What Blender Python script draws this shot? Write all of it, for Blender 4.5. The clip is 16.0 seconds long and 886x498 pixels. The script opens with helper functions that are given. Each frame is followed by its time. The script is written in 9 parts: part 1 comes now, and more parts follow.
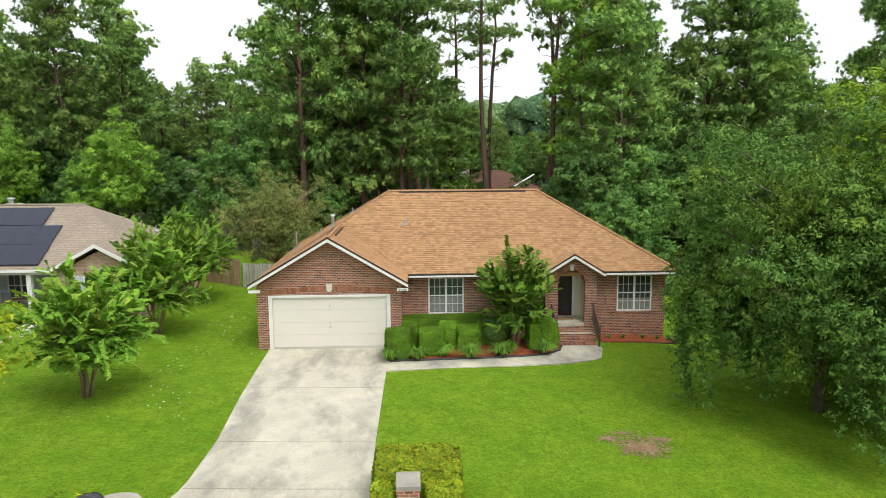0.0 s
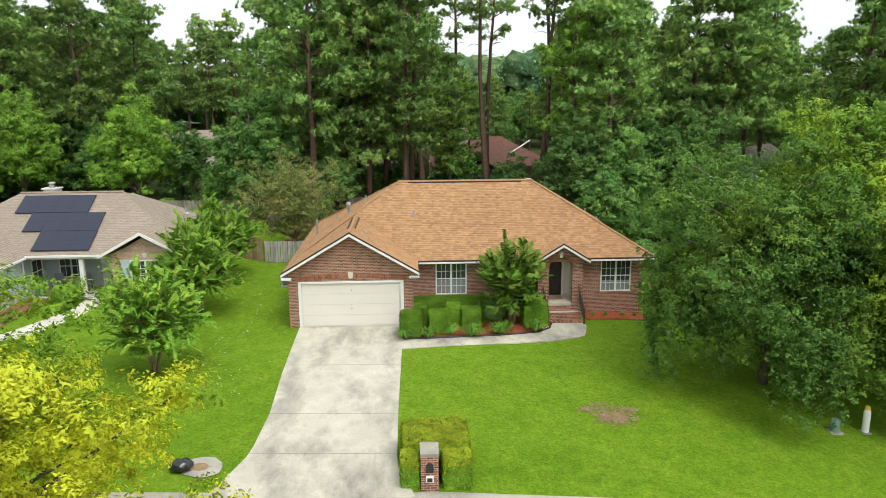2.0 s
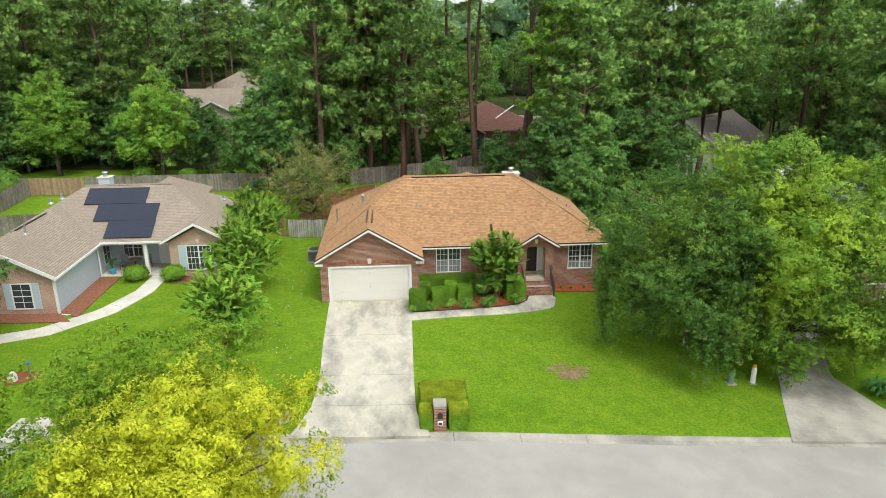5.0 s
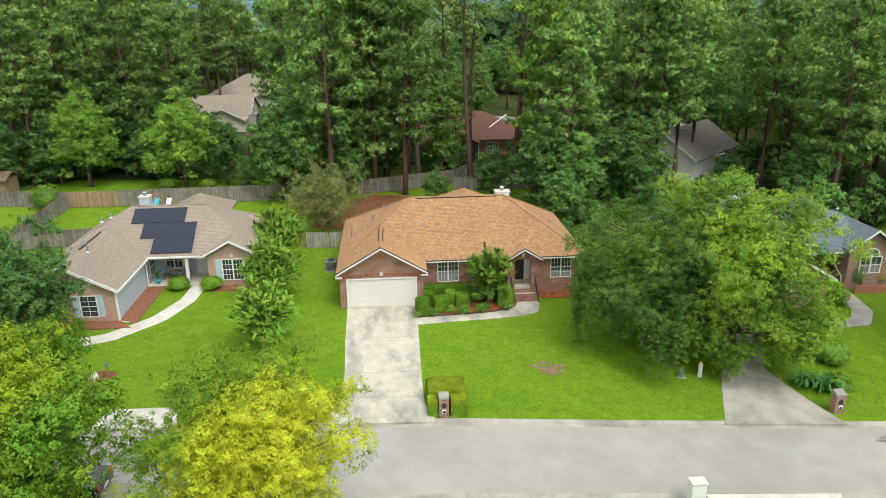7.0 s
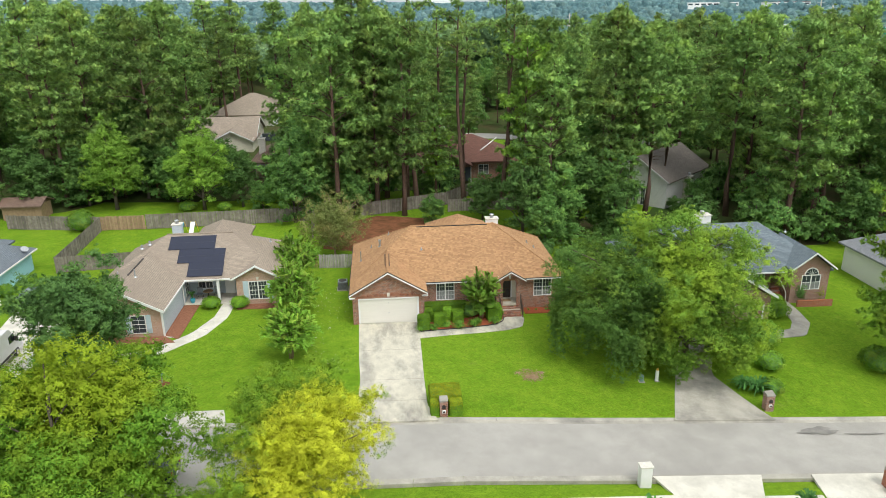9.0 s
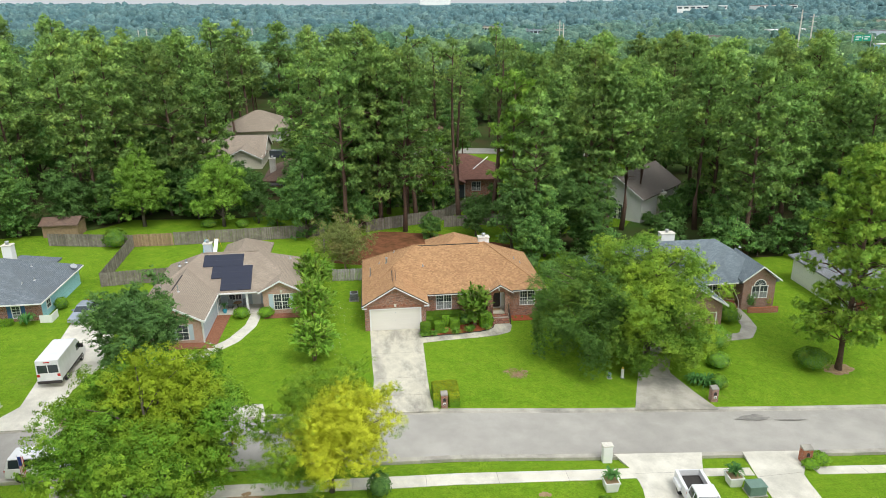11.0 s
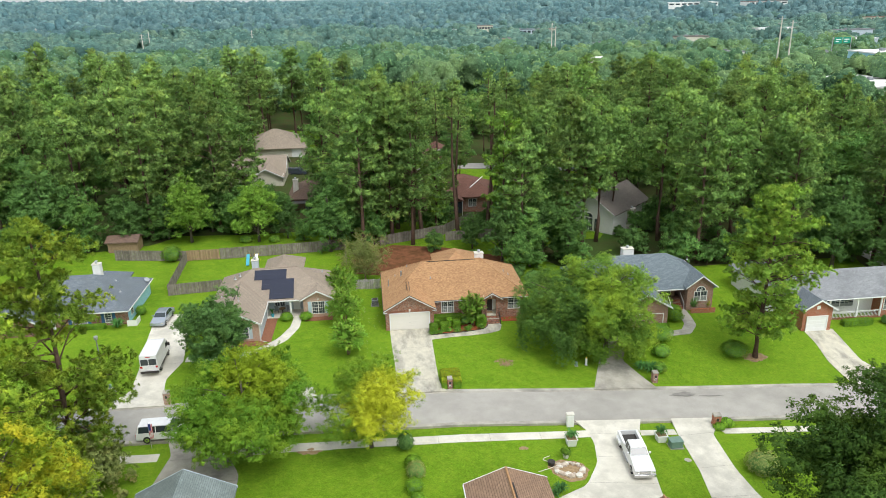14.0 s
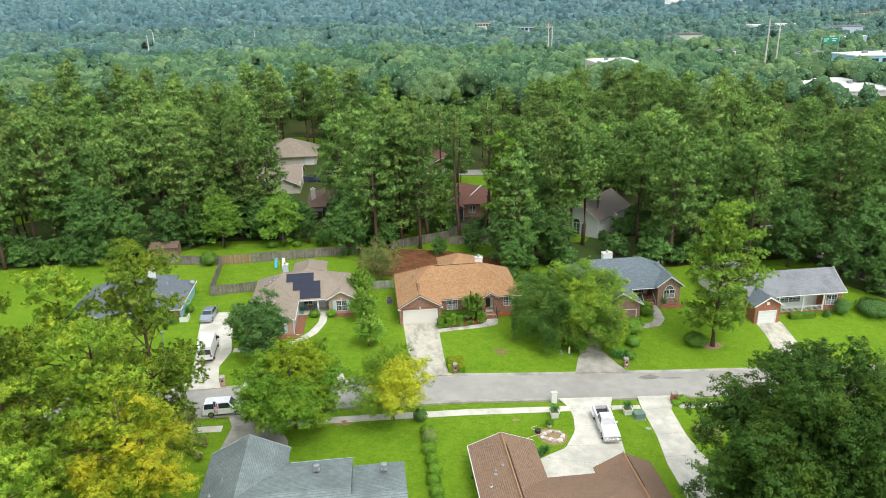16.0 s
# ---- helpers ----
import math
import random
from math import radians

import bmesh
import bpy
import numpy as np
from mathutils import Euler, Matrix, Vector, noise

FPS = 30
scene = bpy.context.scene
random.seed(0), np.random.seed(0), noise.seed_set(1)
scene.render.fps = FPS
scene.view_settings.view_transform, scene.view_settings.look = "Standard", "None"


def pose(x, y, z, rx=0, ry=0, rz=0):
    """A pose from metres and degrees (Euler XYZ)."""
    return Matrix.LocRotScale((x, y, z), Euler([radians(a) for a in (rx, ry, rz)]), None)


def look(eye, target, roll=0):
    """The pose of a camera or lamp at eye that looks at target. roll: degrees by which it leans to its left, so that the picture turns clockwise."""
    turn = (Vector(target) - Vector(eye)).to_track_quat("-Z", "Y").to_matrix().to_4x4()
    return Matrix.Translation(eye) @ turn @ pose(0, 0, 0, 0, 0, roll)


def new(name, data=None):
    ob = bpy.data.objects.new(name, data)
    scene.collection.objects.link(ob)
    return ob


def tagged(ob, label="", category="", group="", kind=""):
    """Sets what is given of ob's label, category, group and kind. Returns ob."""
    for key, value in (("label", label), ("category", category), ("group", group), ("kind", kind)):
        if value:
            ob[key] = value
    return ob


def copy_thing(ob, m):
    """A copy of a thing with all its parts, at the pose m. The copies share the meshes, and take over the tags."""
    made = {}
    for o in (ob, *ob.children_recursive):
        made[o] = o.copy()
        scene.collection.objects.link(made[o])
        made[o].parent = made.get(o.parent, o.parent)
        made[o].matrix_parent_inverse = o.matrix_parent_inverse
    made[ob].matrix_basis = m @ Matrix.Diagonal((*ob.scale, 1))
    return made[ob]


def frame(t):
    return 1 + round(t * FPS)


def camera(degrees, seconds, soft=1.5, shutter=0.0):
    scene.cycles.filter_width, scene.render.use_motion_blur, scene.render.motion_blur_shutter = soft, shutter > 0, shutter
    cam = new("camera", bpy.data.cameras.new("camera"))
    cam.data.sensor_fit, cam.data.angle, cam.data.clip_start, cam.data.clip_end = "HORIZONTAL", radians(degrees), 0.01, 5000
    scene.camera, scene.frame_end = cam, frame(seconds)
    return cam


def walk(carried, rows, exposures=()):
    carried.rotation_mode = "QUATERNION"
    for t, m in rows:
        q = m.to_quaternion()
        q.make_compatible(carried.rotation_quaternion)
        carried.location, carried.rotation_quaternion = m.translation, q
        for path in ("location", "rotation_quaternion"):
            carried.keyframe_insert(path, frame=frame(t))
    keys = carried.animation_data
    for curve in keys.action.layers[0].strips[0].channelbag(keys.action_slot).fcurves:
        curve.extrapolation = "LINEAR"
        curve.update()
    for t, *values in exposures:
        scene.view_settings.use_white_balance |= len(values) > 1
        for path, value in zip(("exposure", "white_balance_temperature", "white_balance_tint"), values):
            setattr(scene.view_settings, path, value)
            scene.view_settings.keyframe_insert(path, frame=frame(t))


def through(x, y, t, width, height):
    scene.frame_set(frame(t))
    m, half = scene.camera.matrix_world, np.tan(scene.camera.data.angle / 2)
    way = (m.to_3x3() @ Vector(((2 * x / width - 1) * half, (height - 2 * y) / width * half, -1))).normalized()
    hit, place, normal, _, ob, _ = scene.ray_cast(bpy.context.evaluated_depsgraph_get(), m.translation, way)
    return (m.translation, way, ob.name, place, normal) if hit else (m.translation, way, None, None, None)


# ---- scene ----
EXPOSURE = 0.15
cam = camera(64.10, 16.0, soft=0.8, shutter=0.25)
# seconds, place in metres, turn in degrees
PATH = [
    (0.0, 3.599, -29.936, 8.256, 82.210, 0.378, -2.504),
    (0.5, 3.437, -30.951, 8.947, 81.066, 0.402, -2.521),
    (1.0, 3.271, -31.950, 9.644, 79.883, 0.375, -2.556),
    (1.5, 3.100, -32.952, 10.395, 78.800, 0.373, -2.700),
    (2.0, 2.922, -34.028, 11.187, 77.739, 0.370, -2.858),
    (2.5, 2.737, -35.161, 12.034, 76.679, 0.389, -3.013),
    (3.0, 2.538, -36.356, 12.896, 75.620, 0.365, -3.189),
    (3.5, 2.347, -37.616, 13.814, 74.602, 0.385, -3.416),
    (4.0, 2.142, -38.954, 14.798, 73.685, 0.402, -3.668),
    (6.5, 1.111, -46.946, 20.093, 70.828, 0.575, -4.404),
    (7.0, 0.883, -48.682, 21.287, 70.827, 0.615, -4.528),
    (7.5, 0.657, -50.457, 22.486, 70.827, 0.637, -4.719),
    (8.0, 0.431, -52.315, 23.672, 70.858, 0.664, -4.878),
    (8.5, 0.159, -54.290, 24.868, 70.879, 0.701, -5.047),
    (9.0, -0.108, -56.220, 26.002, 70.901, 0.711, -5.190),
    (9.5, -0.418, -58.389, 27.232, 70.914, 0.716, -5.311),
    (10.0, -0.757, -60.645, 28.460, 70.947, 0.726, -5.473),
    (12.5, -2.516, -72.976, 35.034, 70.920, 0.971, -6.134),
    (13.0, -2.941, -75.839, 36.590, 70.756, 1.035, -6.163),
    (13.5, -3.424, -78.924, 38.241, 70.572, 1.088, -6.201),
    (14.0, -3.954, -82.194, 39.973, 70.398, 1.133, -6.230),
    (14.5, -4.491, -85.593, 41.754, 70.235, 1.181, -6.251),
    (15.0, -5.065, -89.089, 43.581, 70.071, 1.248, -6.277),
    (15.5, -5.643, -92.654, 45.427, 69.928, 1.305, -6.314),
    (16.0, -6.242, -96.286, 47.258, 69.805, 1.379, -6.386),
]
walk(cam, [(t, pose(x, y, z, rx, ry, rz)) for t, x, y, z, rx, ry, rz in PATH], [(0.0, EXPOSURE - 0.08, 6450, 10), (4.0, EXPOSURE + 0.01, 6330, 10), (8.0, EXPOSURE - 0.01, 6350, 10), (10.0, EXPOSURE - 0.06, 6280, 10), (13.0, EXPOSURE - 0.09, 6270, 10), (16.0, EXPOSURE + 0.0, 6200, 10)])

# world: a bright, lightly overcast sky, and one soft sun
SUN_ELEV, SUN_AZ = 58.0, 150.0
world = bpy.data.worlds.new("overcast_sky")
scene.world = world
world.use_nodes = True
wn, wl = world.node_tree.nodes, world.node_tree.links
wn.clear()
sky = wn.new("ShaderNodeTexSky")
sky.sky_type, sky.sun_disc = "NISHITA", False
sky.sun_elevation, sky.sun_rotation = radians(SUN_ELEV), radians(SUN_AZ)
sky.air_density, sky.dust_density = 1.0, 3.0
pale = wn.new("ShaderNodeHueSaturation")
pale.inputs["Saturation"].default_value = 0.18
bg = wn.new("ShaderNodeBackground")
bg.inputs["Strength"].default_value = 0.15
cloud = wn.new("ShaderNodeBackground")
cloud.inputs["Color"].default_value, cloud.inputs["Strength"].default_value = (0.93, 0.97, 1.0, 1), 0.52
both = wn.new("ShaderNodeAddShader")
wout = wn.new("ShaderNodeOutputWorld")
wl.new(sky.outputs[0], pale.inputs["Color"])
wl.new(pale.outputs[0], bg.inputs["Color"])
wl.new(bg.outputs[0], both.inputs[0])
wl.new(cloud.outputs[0], both.inputs[1])
wl.new(both.outputs[0], wout.inputs[0])

sun = new("sun", bpy.data.lights.new("sun", "SUN"))
sun.data.energy, sun.data.angle, sun.data.color = 1.25, radians(24), (1.0, 0.96, 0.88)
sx, sy = math.sin(radians(SUN_AZ)), math.cos(radians(SUN_AZ))
ce, se = math.cos(radians(SUN_ELEV)), math.sin(radians(SUN_ELEV))
sun.matrix_world = look((60 * sx * ce, 60 * sy * ce, 60 * se), (0, 0, 0))

# ---- materials ----
def nodes_of(name):
    m = bpy.data.materials.new(name)
    m.use_nodes = True
    nt = m.node_tree
    nt.nodes.clear()
    out = nt.nodes.new("ShaderNodeOutputMaterial")
    p = nt.nodes.new("ShaderNodeBsdfPrincipled")
    nt.links.new(p.outputs[0], out.inputs[0])
    return m, nt, p, out


def rgb(c):
    return (*c, 1)


def noise_fac(nt, scale, detail=4, rough=0.6, lo=0.35, hi=0.65, vec=None):
    n = nt.nodes.new("ShaderNodeTexNoise")
    n.inputs["Scale"].default_value, n.inputs["Detail"].default_value, n.inputs["Roughness"].default_value = scale, detail, rough
    if vec is None:
        vec = nt.nodes.new("ShaderNodeNewGeometry").outputs["Position"]
    nt.links.new(vec, n.inputs["Vector"])
    r = nt.nodes.new("ShaderNodeMapRange")
    r.inputs["From Min"].default_value, r.inputs["From Max"].default_value = lo, hi
    nt.links.new(n.outputs["Fac"], r.inputs["Value"])
    return r.outputs[0]


def mixc(nt, fac, a, b, blend="MIX"):
    m = nt.nodes.new("ShaderNodeMix")
    m.data_type, m.blend_type = "RGBA", blend
    for k, v in ((0, fac), (6, a), (7, b)):
        if isinstance(v, (int, float)):
            m.inputs[k].default_value = v
        elif isinstance(v, tuple):
            m.inputs[k].default_value = rgb(v)
        else:
            nt.links.new(v, m.inputs[k])
    return m.outputs[2]


def bump(nt, p, height, strength=0.4, dist=0.02):
    b = nt.nodes.new("ShaderNodeBump")
    b.inputs["Strength"].default_value, b.inputs["Distance"].default_value = strength, dist
    nt.links.new(height, b.inputs["Height"])
    nt.links.new(b.outputs[0], p.inputs["Normal"])


def surface(name, c1, c2, scale=2.0, fine=25.0, rough=0.85, c3=None, patch=0.25, metal=0.0, bumpy=0.3, spec=0.3, objvar=0.0, vary=0.2, stretch=1.0):
    """A plain surface: two tones at one scale, a third in large patches, fine grain and relief."""
    m, nt, p, out = nodes_of(name)
    col = mixc(nt, noise_fac(nt, scale), c1, c2)
    if c3:
        drawn = nt.nodes.new("ShaderNodeMapping")
        drawn.inputs["Scale"].default_value = (1.0, 1.0 / stretch, 1.0)
        nt.links.new(nt.nodes.new("ShaderNodeNewGeometry").outputs["Position"], drawn.inputs["Vector"])
        col = mixc(nt, noise_fac(nt, patch, 5, 0.65, 0.45, 0.7, drawn.outputs[0]), col, c3)
    g = noise_fac(nt, fine, 3, 0.7, 0.2, 0.8)
    v = nt.nodes.new("ShaderNodeMapRange")
    v.inputs["To Min"].default_value, v.inputs["To Max"].default_value = 1 - vary, 1 + vary
    nt.links.new(g, v.inputs["Value"])
    col = mixc(nt, 1.0, col, v.outputs[0], "MULTIPLY")
    if objvar:
        o = nt.nodes.new("ShaderNodeObjectInfo")
        r = nt.nodes.new("ShaderNodeMapRange")
        r.inputs["To Min"].default_value, r.inputs["To Max"].default_value = 1 - objvar, 1 + objvar
        nt.links.new(o.outputs["Random"], r.inputs["Value"])
        col = mixc(nt, 1.0, col, r.outputs[0], "MULTIPLY")
    nt.links.new(col, p.inputs["Base Color"])
    p.inputs["Roughness"].default_value, p.inputs["Metallic"].default_value = rough, metal
    p.inputs["Specular IOR Level"].default_value = spec
    if bumpy:
        bump(nt, p, g, bumpy)
    return m


def wall_uv(nt):
    """Metres along a wall or a slope's contour, and height, picked by the way the face looks."""
    geo = nt.nodes.new("ShaderNodeNewGeometry")
    pos, nor = nt.nodes.new("ShaderNodeSeparateXYZ"), nt.nodes.new("ShaderNodeSeparateXYZ")
    nt.links.new(geo.outputs["Position"], pos.inputs[0])
    nt.links.new(geo.outputs["True Normal"], nor.inputs[0])
    ab = []
    for i in (0, 1):
        a = nt.nodes.new("ShaderNodeMath")
        a.operation = "ABSOLUTE"
        nt.links.new(nor.outputs[i], a.inputs[0])
        ab.append(a.outputs[0])
    g = nt.nodes.new("ShaderNodeMath")
    g.operation = "GREATER_THAN"
    nt.links.new(ab[0], g.inputs[0])
    nt.links.new(ab[1], g.inputs[1])
    mx = nt.nodes.new("ShaderNodeMix")
    nt.links.new(g.outputs[0], mx.inputs[0])
    nt.links.new(pos.outputs[0], mx.inputs[2])
    nt.links.new(pos.outputs[1], mx.inputs[3])
    c = nt.nodes.new("ShaderNodeCombineXYZ")
    nt.links.new(mx.outputs[0], c.inputs[0])
    nt.links.new(pos.outputs[2], c.inputs[1])
    return c.outputs[0]


def coursed(name, c1, c2, joint, w, h, gap, rough=0.9, offset=0.5, bumpy=0.5, c3=None, stain=0.8):
    """Bricks, siding or shingles in courses, too small to stand apart."""
    m, nt, p, out = nodes_of(name)
    b = nt.nodes.new("ShaderNodeTexBrick")
    b.offset = offset
    b.inputs["Color1"].default_value, b.inputs["Color2"].default_value, b.inputs["Mortar"].default_value = rgb(c1), rgb(c2), rgb(joint)
    b.inputs["Scale"].default_value, b.inputs["Brick Width"].default_value, b.inputs["Row Height"].default_value = 1.0, w, h
    b.inputs["Mortar Size"].default_value, b.inputs["Mortar Smooth"].default_value, b.inputs["Bias"].default_value = gap, 0.2, 0.0
    nt.links.new(wall_uv(nt), b.inputs["Vector"])
    col = b.outputs["Color"]
    if c3:
        col = mixc(nt, noise_fac(nt, 0.35, 5, 0.65, 0.45, 0.75), col, c3)
    v = nt.nodes.new("ShaderNodeMapRange")
    v.inputs["To Min"].default_value, v.inputs["To Max"].default_value = stain, 2 - stain
    nt.links.new(noise_fac(nt, 9, 5, 0.7, 0.25, 0.75), v.inputs["Value"])
    col = mixc(nt, 1.0, col, v.outputs[0], "MULTIPLY")
    nt.links.new(col, p.inputs["Base Color"])
    p.inputs["Roughness"].default_value, p.inputs["Specular IOR Level"].default_value = rough, 0.25
    inv = nt.nodes.new("ShaderNodeMath")
    inv.operation = "SUBTRACT"
    inv.inputs[0].default_value = 1.0
    nt.links.new(b.outputs["Fac"], inv.inputs[1])
    bump(nt, p, inv.outputs[0], bumpy, 0.012)
    return m


def leafy(name, c1, c2, c3=None, c3_scale=0.5, c3_lo=0.5, c3_hi=0.7, through=0.35, rough=0.55, grain=0.84, yellowed_or_lit=()):
    """Leaves: each its own tone, drifting in patches; some light passes through."""
    m, nt, p, out = nodes_of(name)
    geo = nt.nodes.new("ShaderNodeNewGeometry")
    col = mixc(nt, geo.outputs["Random Per Island"], c1, c2)
    if c3:
        obj = nt.nodes.new("ShaderNodeTexCoord").outputs["Object"]
        col = mixc(nt, noise_fac(nt, c3_scale, 3, 0.6, c3_lo, c3_hi, obj), col, c3)
    for tx, ty, tz, reach, tint in yellowed_or_lit:
        # a part of the crown, yellowed or painted as lit: its middle and reach in the tree's own space
        own = nt.nodes.new("ShaderNodeTexCoord").outputs["Object"]
        far = nt.nodes.new("ShaderNodeVectorMath")
        far.operation = "DISTANCE"
        nt.links.new(own, far.inputs[0])
        far.inputs[1].default_value = (tx, ty, tz)
        edge = nt.nodes.new("ShaderNodeMath")
        edge.operation = "MULTIPLY_ADD"
        edge.inputs[1].default_value = 2.4
        nt.links.new(noise_fac(nt, 0.8, 3, 0.6, 0.3, 0.7, own), edge.inputs[0])
        nt.links.new(far.outputs["Value"], edge.inputs[2])
        within = nt.nodes.new("ShaderNodeMapRange")
        within.inputs["From Min"].default_value, within.inputs["From Max"].default_value = reach + 1.8, reach + 0.6
        nt.links.new(edge.outputs[0], within.inputs["Value"])
        col = mixc(nt, within.outputs[0], col, tint)
    o = nt.nodes.new("ShaderNodeObjectInfo")
    tone = nt.nodes.new("ShaderNodeMapRange")
    tone.inputs["To Min"].default_value, tone.inputs["To Max"].default_value = 0.82, 1.18
    nt.links.new(noise_fac(nt, 1.6, 2, 0.5, 0.35, 0.65), tone.inputs["Value"])
    col = mixc(nt, 1.0, col, tone.outputs[0], "MULTIPLY")
    r = nt.nodes.new("ShaderNodeMapRange")
    r.inputs["To Min"].default_value, r.inputs["To Max"].default_value = grain - 0.1, 2.1 - grain
    nt.links.new(o.outputs["Random"], r.inputs["Value"])
    col = mixc(nt, 1.0, col, r.outputs[0], "MULTIPLY")
    nt.links.new(col, p.inputs["Base Color"])
    p.inputs["Roughness"].default_value, p.inputs["Specular IOR Level"].default_value = rough + 0.15, 0.14
    t = nt.nodes.new("ShaderNodeBsdfTranslucent")
    nt.links.new(col, t.inputs["Color"])
    ms = nt.nodes.new("ShaderNodeMixShader")
    ms.inputs[0].default_value = through * 0.7
    nt.links.new(p.outputs[0], ms.inputs[1])
    nt.links.new(t.outputs[0], ms.inputs[2])
    nt.links.new(ms.outputs[0], out.inputs[0])
    return m


def canopy(name, c1, c2, c3):
    """Far tree crowns: stands of different green, each lump a little apart, broken by leaf clusters and their relief."""
    m, nt, p, out = nodes_of(name)
    geo = nt.nodes.new("ShaderNodeNewGeometry")
    col = mixc(nt, noise_fac(nt, 0.018, 3, 0.6, 0.38, 0.62), c1, c2)
    col = mixc(nt, noise_fac(nt, 0.035, 3, 0.6, 0.50, 0.68), col, c3)
    lump = nt.nodes.new("ShaderNodeMapRange")
    lump.inputs["To Min"].default_value, lump.inputs["To Max"].default_value = 0.84, 1.16
    nt.links.new(geo.outputs["Random Per Island"], lump.inputs["Value"])
    col = mixc(nt, 1.0, col, lump.outputs[0], "MULTIPLY")
    for scale, lo, hi in ((0.07, 0.74, 1.26), (0.6, 0.76, 1.24), (1.9, 0.66, 1.34)):
        r = nt.nodes.new("ShaderNodeMapRange")
        r.inputs["To Min"].default_value, r.inputs["To Max"].default_value = lo, hi
        nt.links.new(noise_fac(nt, scale, 4, 0.7, 0.3, 0.7), r.inputs["Value"])
        col = mixc(nt, 1.0, col, r.outputs[0], "MULTIPLY")
    nt.links.new(col, p.inputs["Base Color"])
    p.inputs["Roughness"].default_value, p.inputs["Specular IOR Level"].default_value = 0.9, 0.1
    bump(nt, p, noise_fac(nt, 1.1, 4, 0.75, 0.25, 0.75), 1.0, 0.9)
    return m


def glassy(name, tint=(0.05, 0.06, 0.07), rough=0.05):
    m, nt, p, out = nodes_of(name)
    p.inputs["Base Color"].default_value = rgb(tint)
    p.inputs["Roughness"].default_value, p.inputs["Specular IOR Level"].default_value = rough, 0.7
    return m


def glossy(name, c, rough=0.3, metal=0.0, coat=0.5):
    m, nt, p, out = nodes_of(name)
    nt.links.new(mixc(nt, noise_fac(nt, 1.7), c, tuple(v * 0.9 for v in c)), p.inputs["Base Color"])
    p.inputs["Roughness"].default_value, p.inputs["Metallic"].default_value, p.inputs["Coat Weight"].default_value = rough, metal, coat
    return m


M = {}
def grass_material():
    """Mown grass: broad tone drifts, mower bands, clumps, thin spots and fine blade texture."""
    m, nt, p, out = nodes_of("mown_grass")
    col = mixc(nt, noise_fac(nt, 0.11, 4, 0.6, 0.35, 0.65), (0.112, 0.222, 0.011), (0.148, 0.268, 0.014))
    col = mixc(nt, noise_fac(nt, 0.9, 5, 0.7, 0.40, 0.68), col, (0.180, 0.290, 0.018))
    col = mixc(nt, noise_fac(nt, 0.35, 6, 0.75, 0.60, 0.78), col, (0.185, 0.245, 0.040))
    for fac, lo, hi in ((noise_fac(nt, 2.6, 4, 0.7, 0.28, 0.72), 0.84, 1.16), (noise_fac(nt, 8.0, 4, 0.75, 0.25, 0.75), 0.62, 1.38), (noise_fac(nt, 30.0, 3, 0.8, 0.25, 0.75), 0.55, 1.45)):
        r = nt.nodes.new("ShaderNodeMapRange")
        r.inputs["To Min"].default_value, r.inputs["To Max"].default_value = lo, hi
        nt.links.new(fac, r.inputs["Value"])
        col = mixc(nt, 1.0, col, r.outputs[0], "MULTIPLY")
    nt.links.new(col, p.inputs["Base Color"])
    p.inputs["Roughness"].default_value, p.inputs["Specular IOR Level"].default_value = 0.95, 0.08
    bump(nt, p, noise_fac(nt, 16.0, 4, 0.8, 0.2, 0.8), 0.8, 0.04)
    return m


M["lawn"] = grass_material()
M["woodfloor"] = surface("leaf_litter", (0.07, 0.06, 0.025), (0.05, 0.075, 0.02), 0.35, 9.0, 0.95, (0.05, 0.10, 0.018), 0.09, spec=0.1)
M["straw"] = surface("pine_straw", (0.23, 0.10, 0.05), (0.15, 0.065, 0.03), 1.2, 18.0, 0.95, (0.10, 0.05, 0.02), 0.4, spec=0.1)
M["mulch"] = surface("red_mulch", (0.40, 0.115, 0.052), (0.27, 0.075, 0.036), 6.0, 40.0, 0.95, spec=0.1, bumpy=0.8)
M["mulch_old"] = surface("faded_mulch", (0.33, 0.15, 0.09), (0.22, 0.10, 0.06), 6.0, 40.0, 0.95, spec=0.1, bumpy=0.8)
M["dirt"] = surface("bare_soil", (0.25, 0.17, 0.09), (0.36, 0.26, 0.15), 3.0, 30.0, 0.95, spec=0.1)
M["concrete"] = surface("driveway_concrete", (0.60, 0.565, 0.445), (0.50, 0.47, 0.37), 1.1, 22.0, 0.85, (0.25, 0.235, 0.20), 0.62, bumpy=0.12, stretch=2.2)
M["concrete_pale"] = surface("pale_concrete", (0.68, 0.65, 0.55), (0.58, 0.55, 0.46), 0.8, 22.0, 0.85, (0.46, 0.44, 0.37), 0.2, bumpy=0.12)
M["concrete_old"] = surface("weathered_concrete", (0.36, 0.34, 0.28), (0.46, 0.43, 0.36), 0.9, 22.0, 0.85, (0.22, 0.21, 0.18), 0.35, bumpy=0.15)
M["asphalt"] = surface("grey_asphalt", (0.355, 0.34, 0.30), (0.41, 0.39, 0.345), 0.6, 30.0, 0.9, (0.30, 0.285, 0.25), 0.12, bumpy=0.2)
M["tar"] = surface("tar_patch", (0.20, 0.19, 0.17), (0.27, 0.255, 0.225), 1.5, 30.0, 0.8)
M["joint"] = surface("dirty_joint", (0.20, 0.185, 0.15), (0.28, 0.255, 0.21), 2.0, 20.0, 0.95)
M["brick"] = coursed("red_brick", (0.40, 0.150, 0.078), (0.150, 0.062, 0.044), (0.46, 0.39, 0.32), 0.215, 0.076, 0.0105)
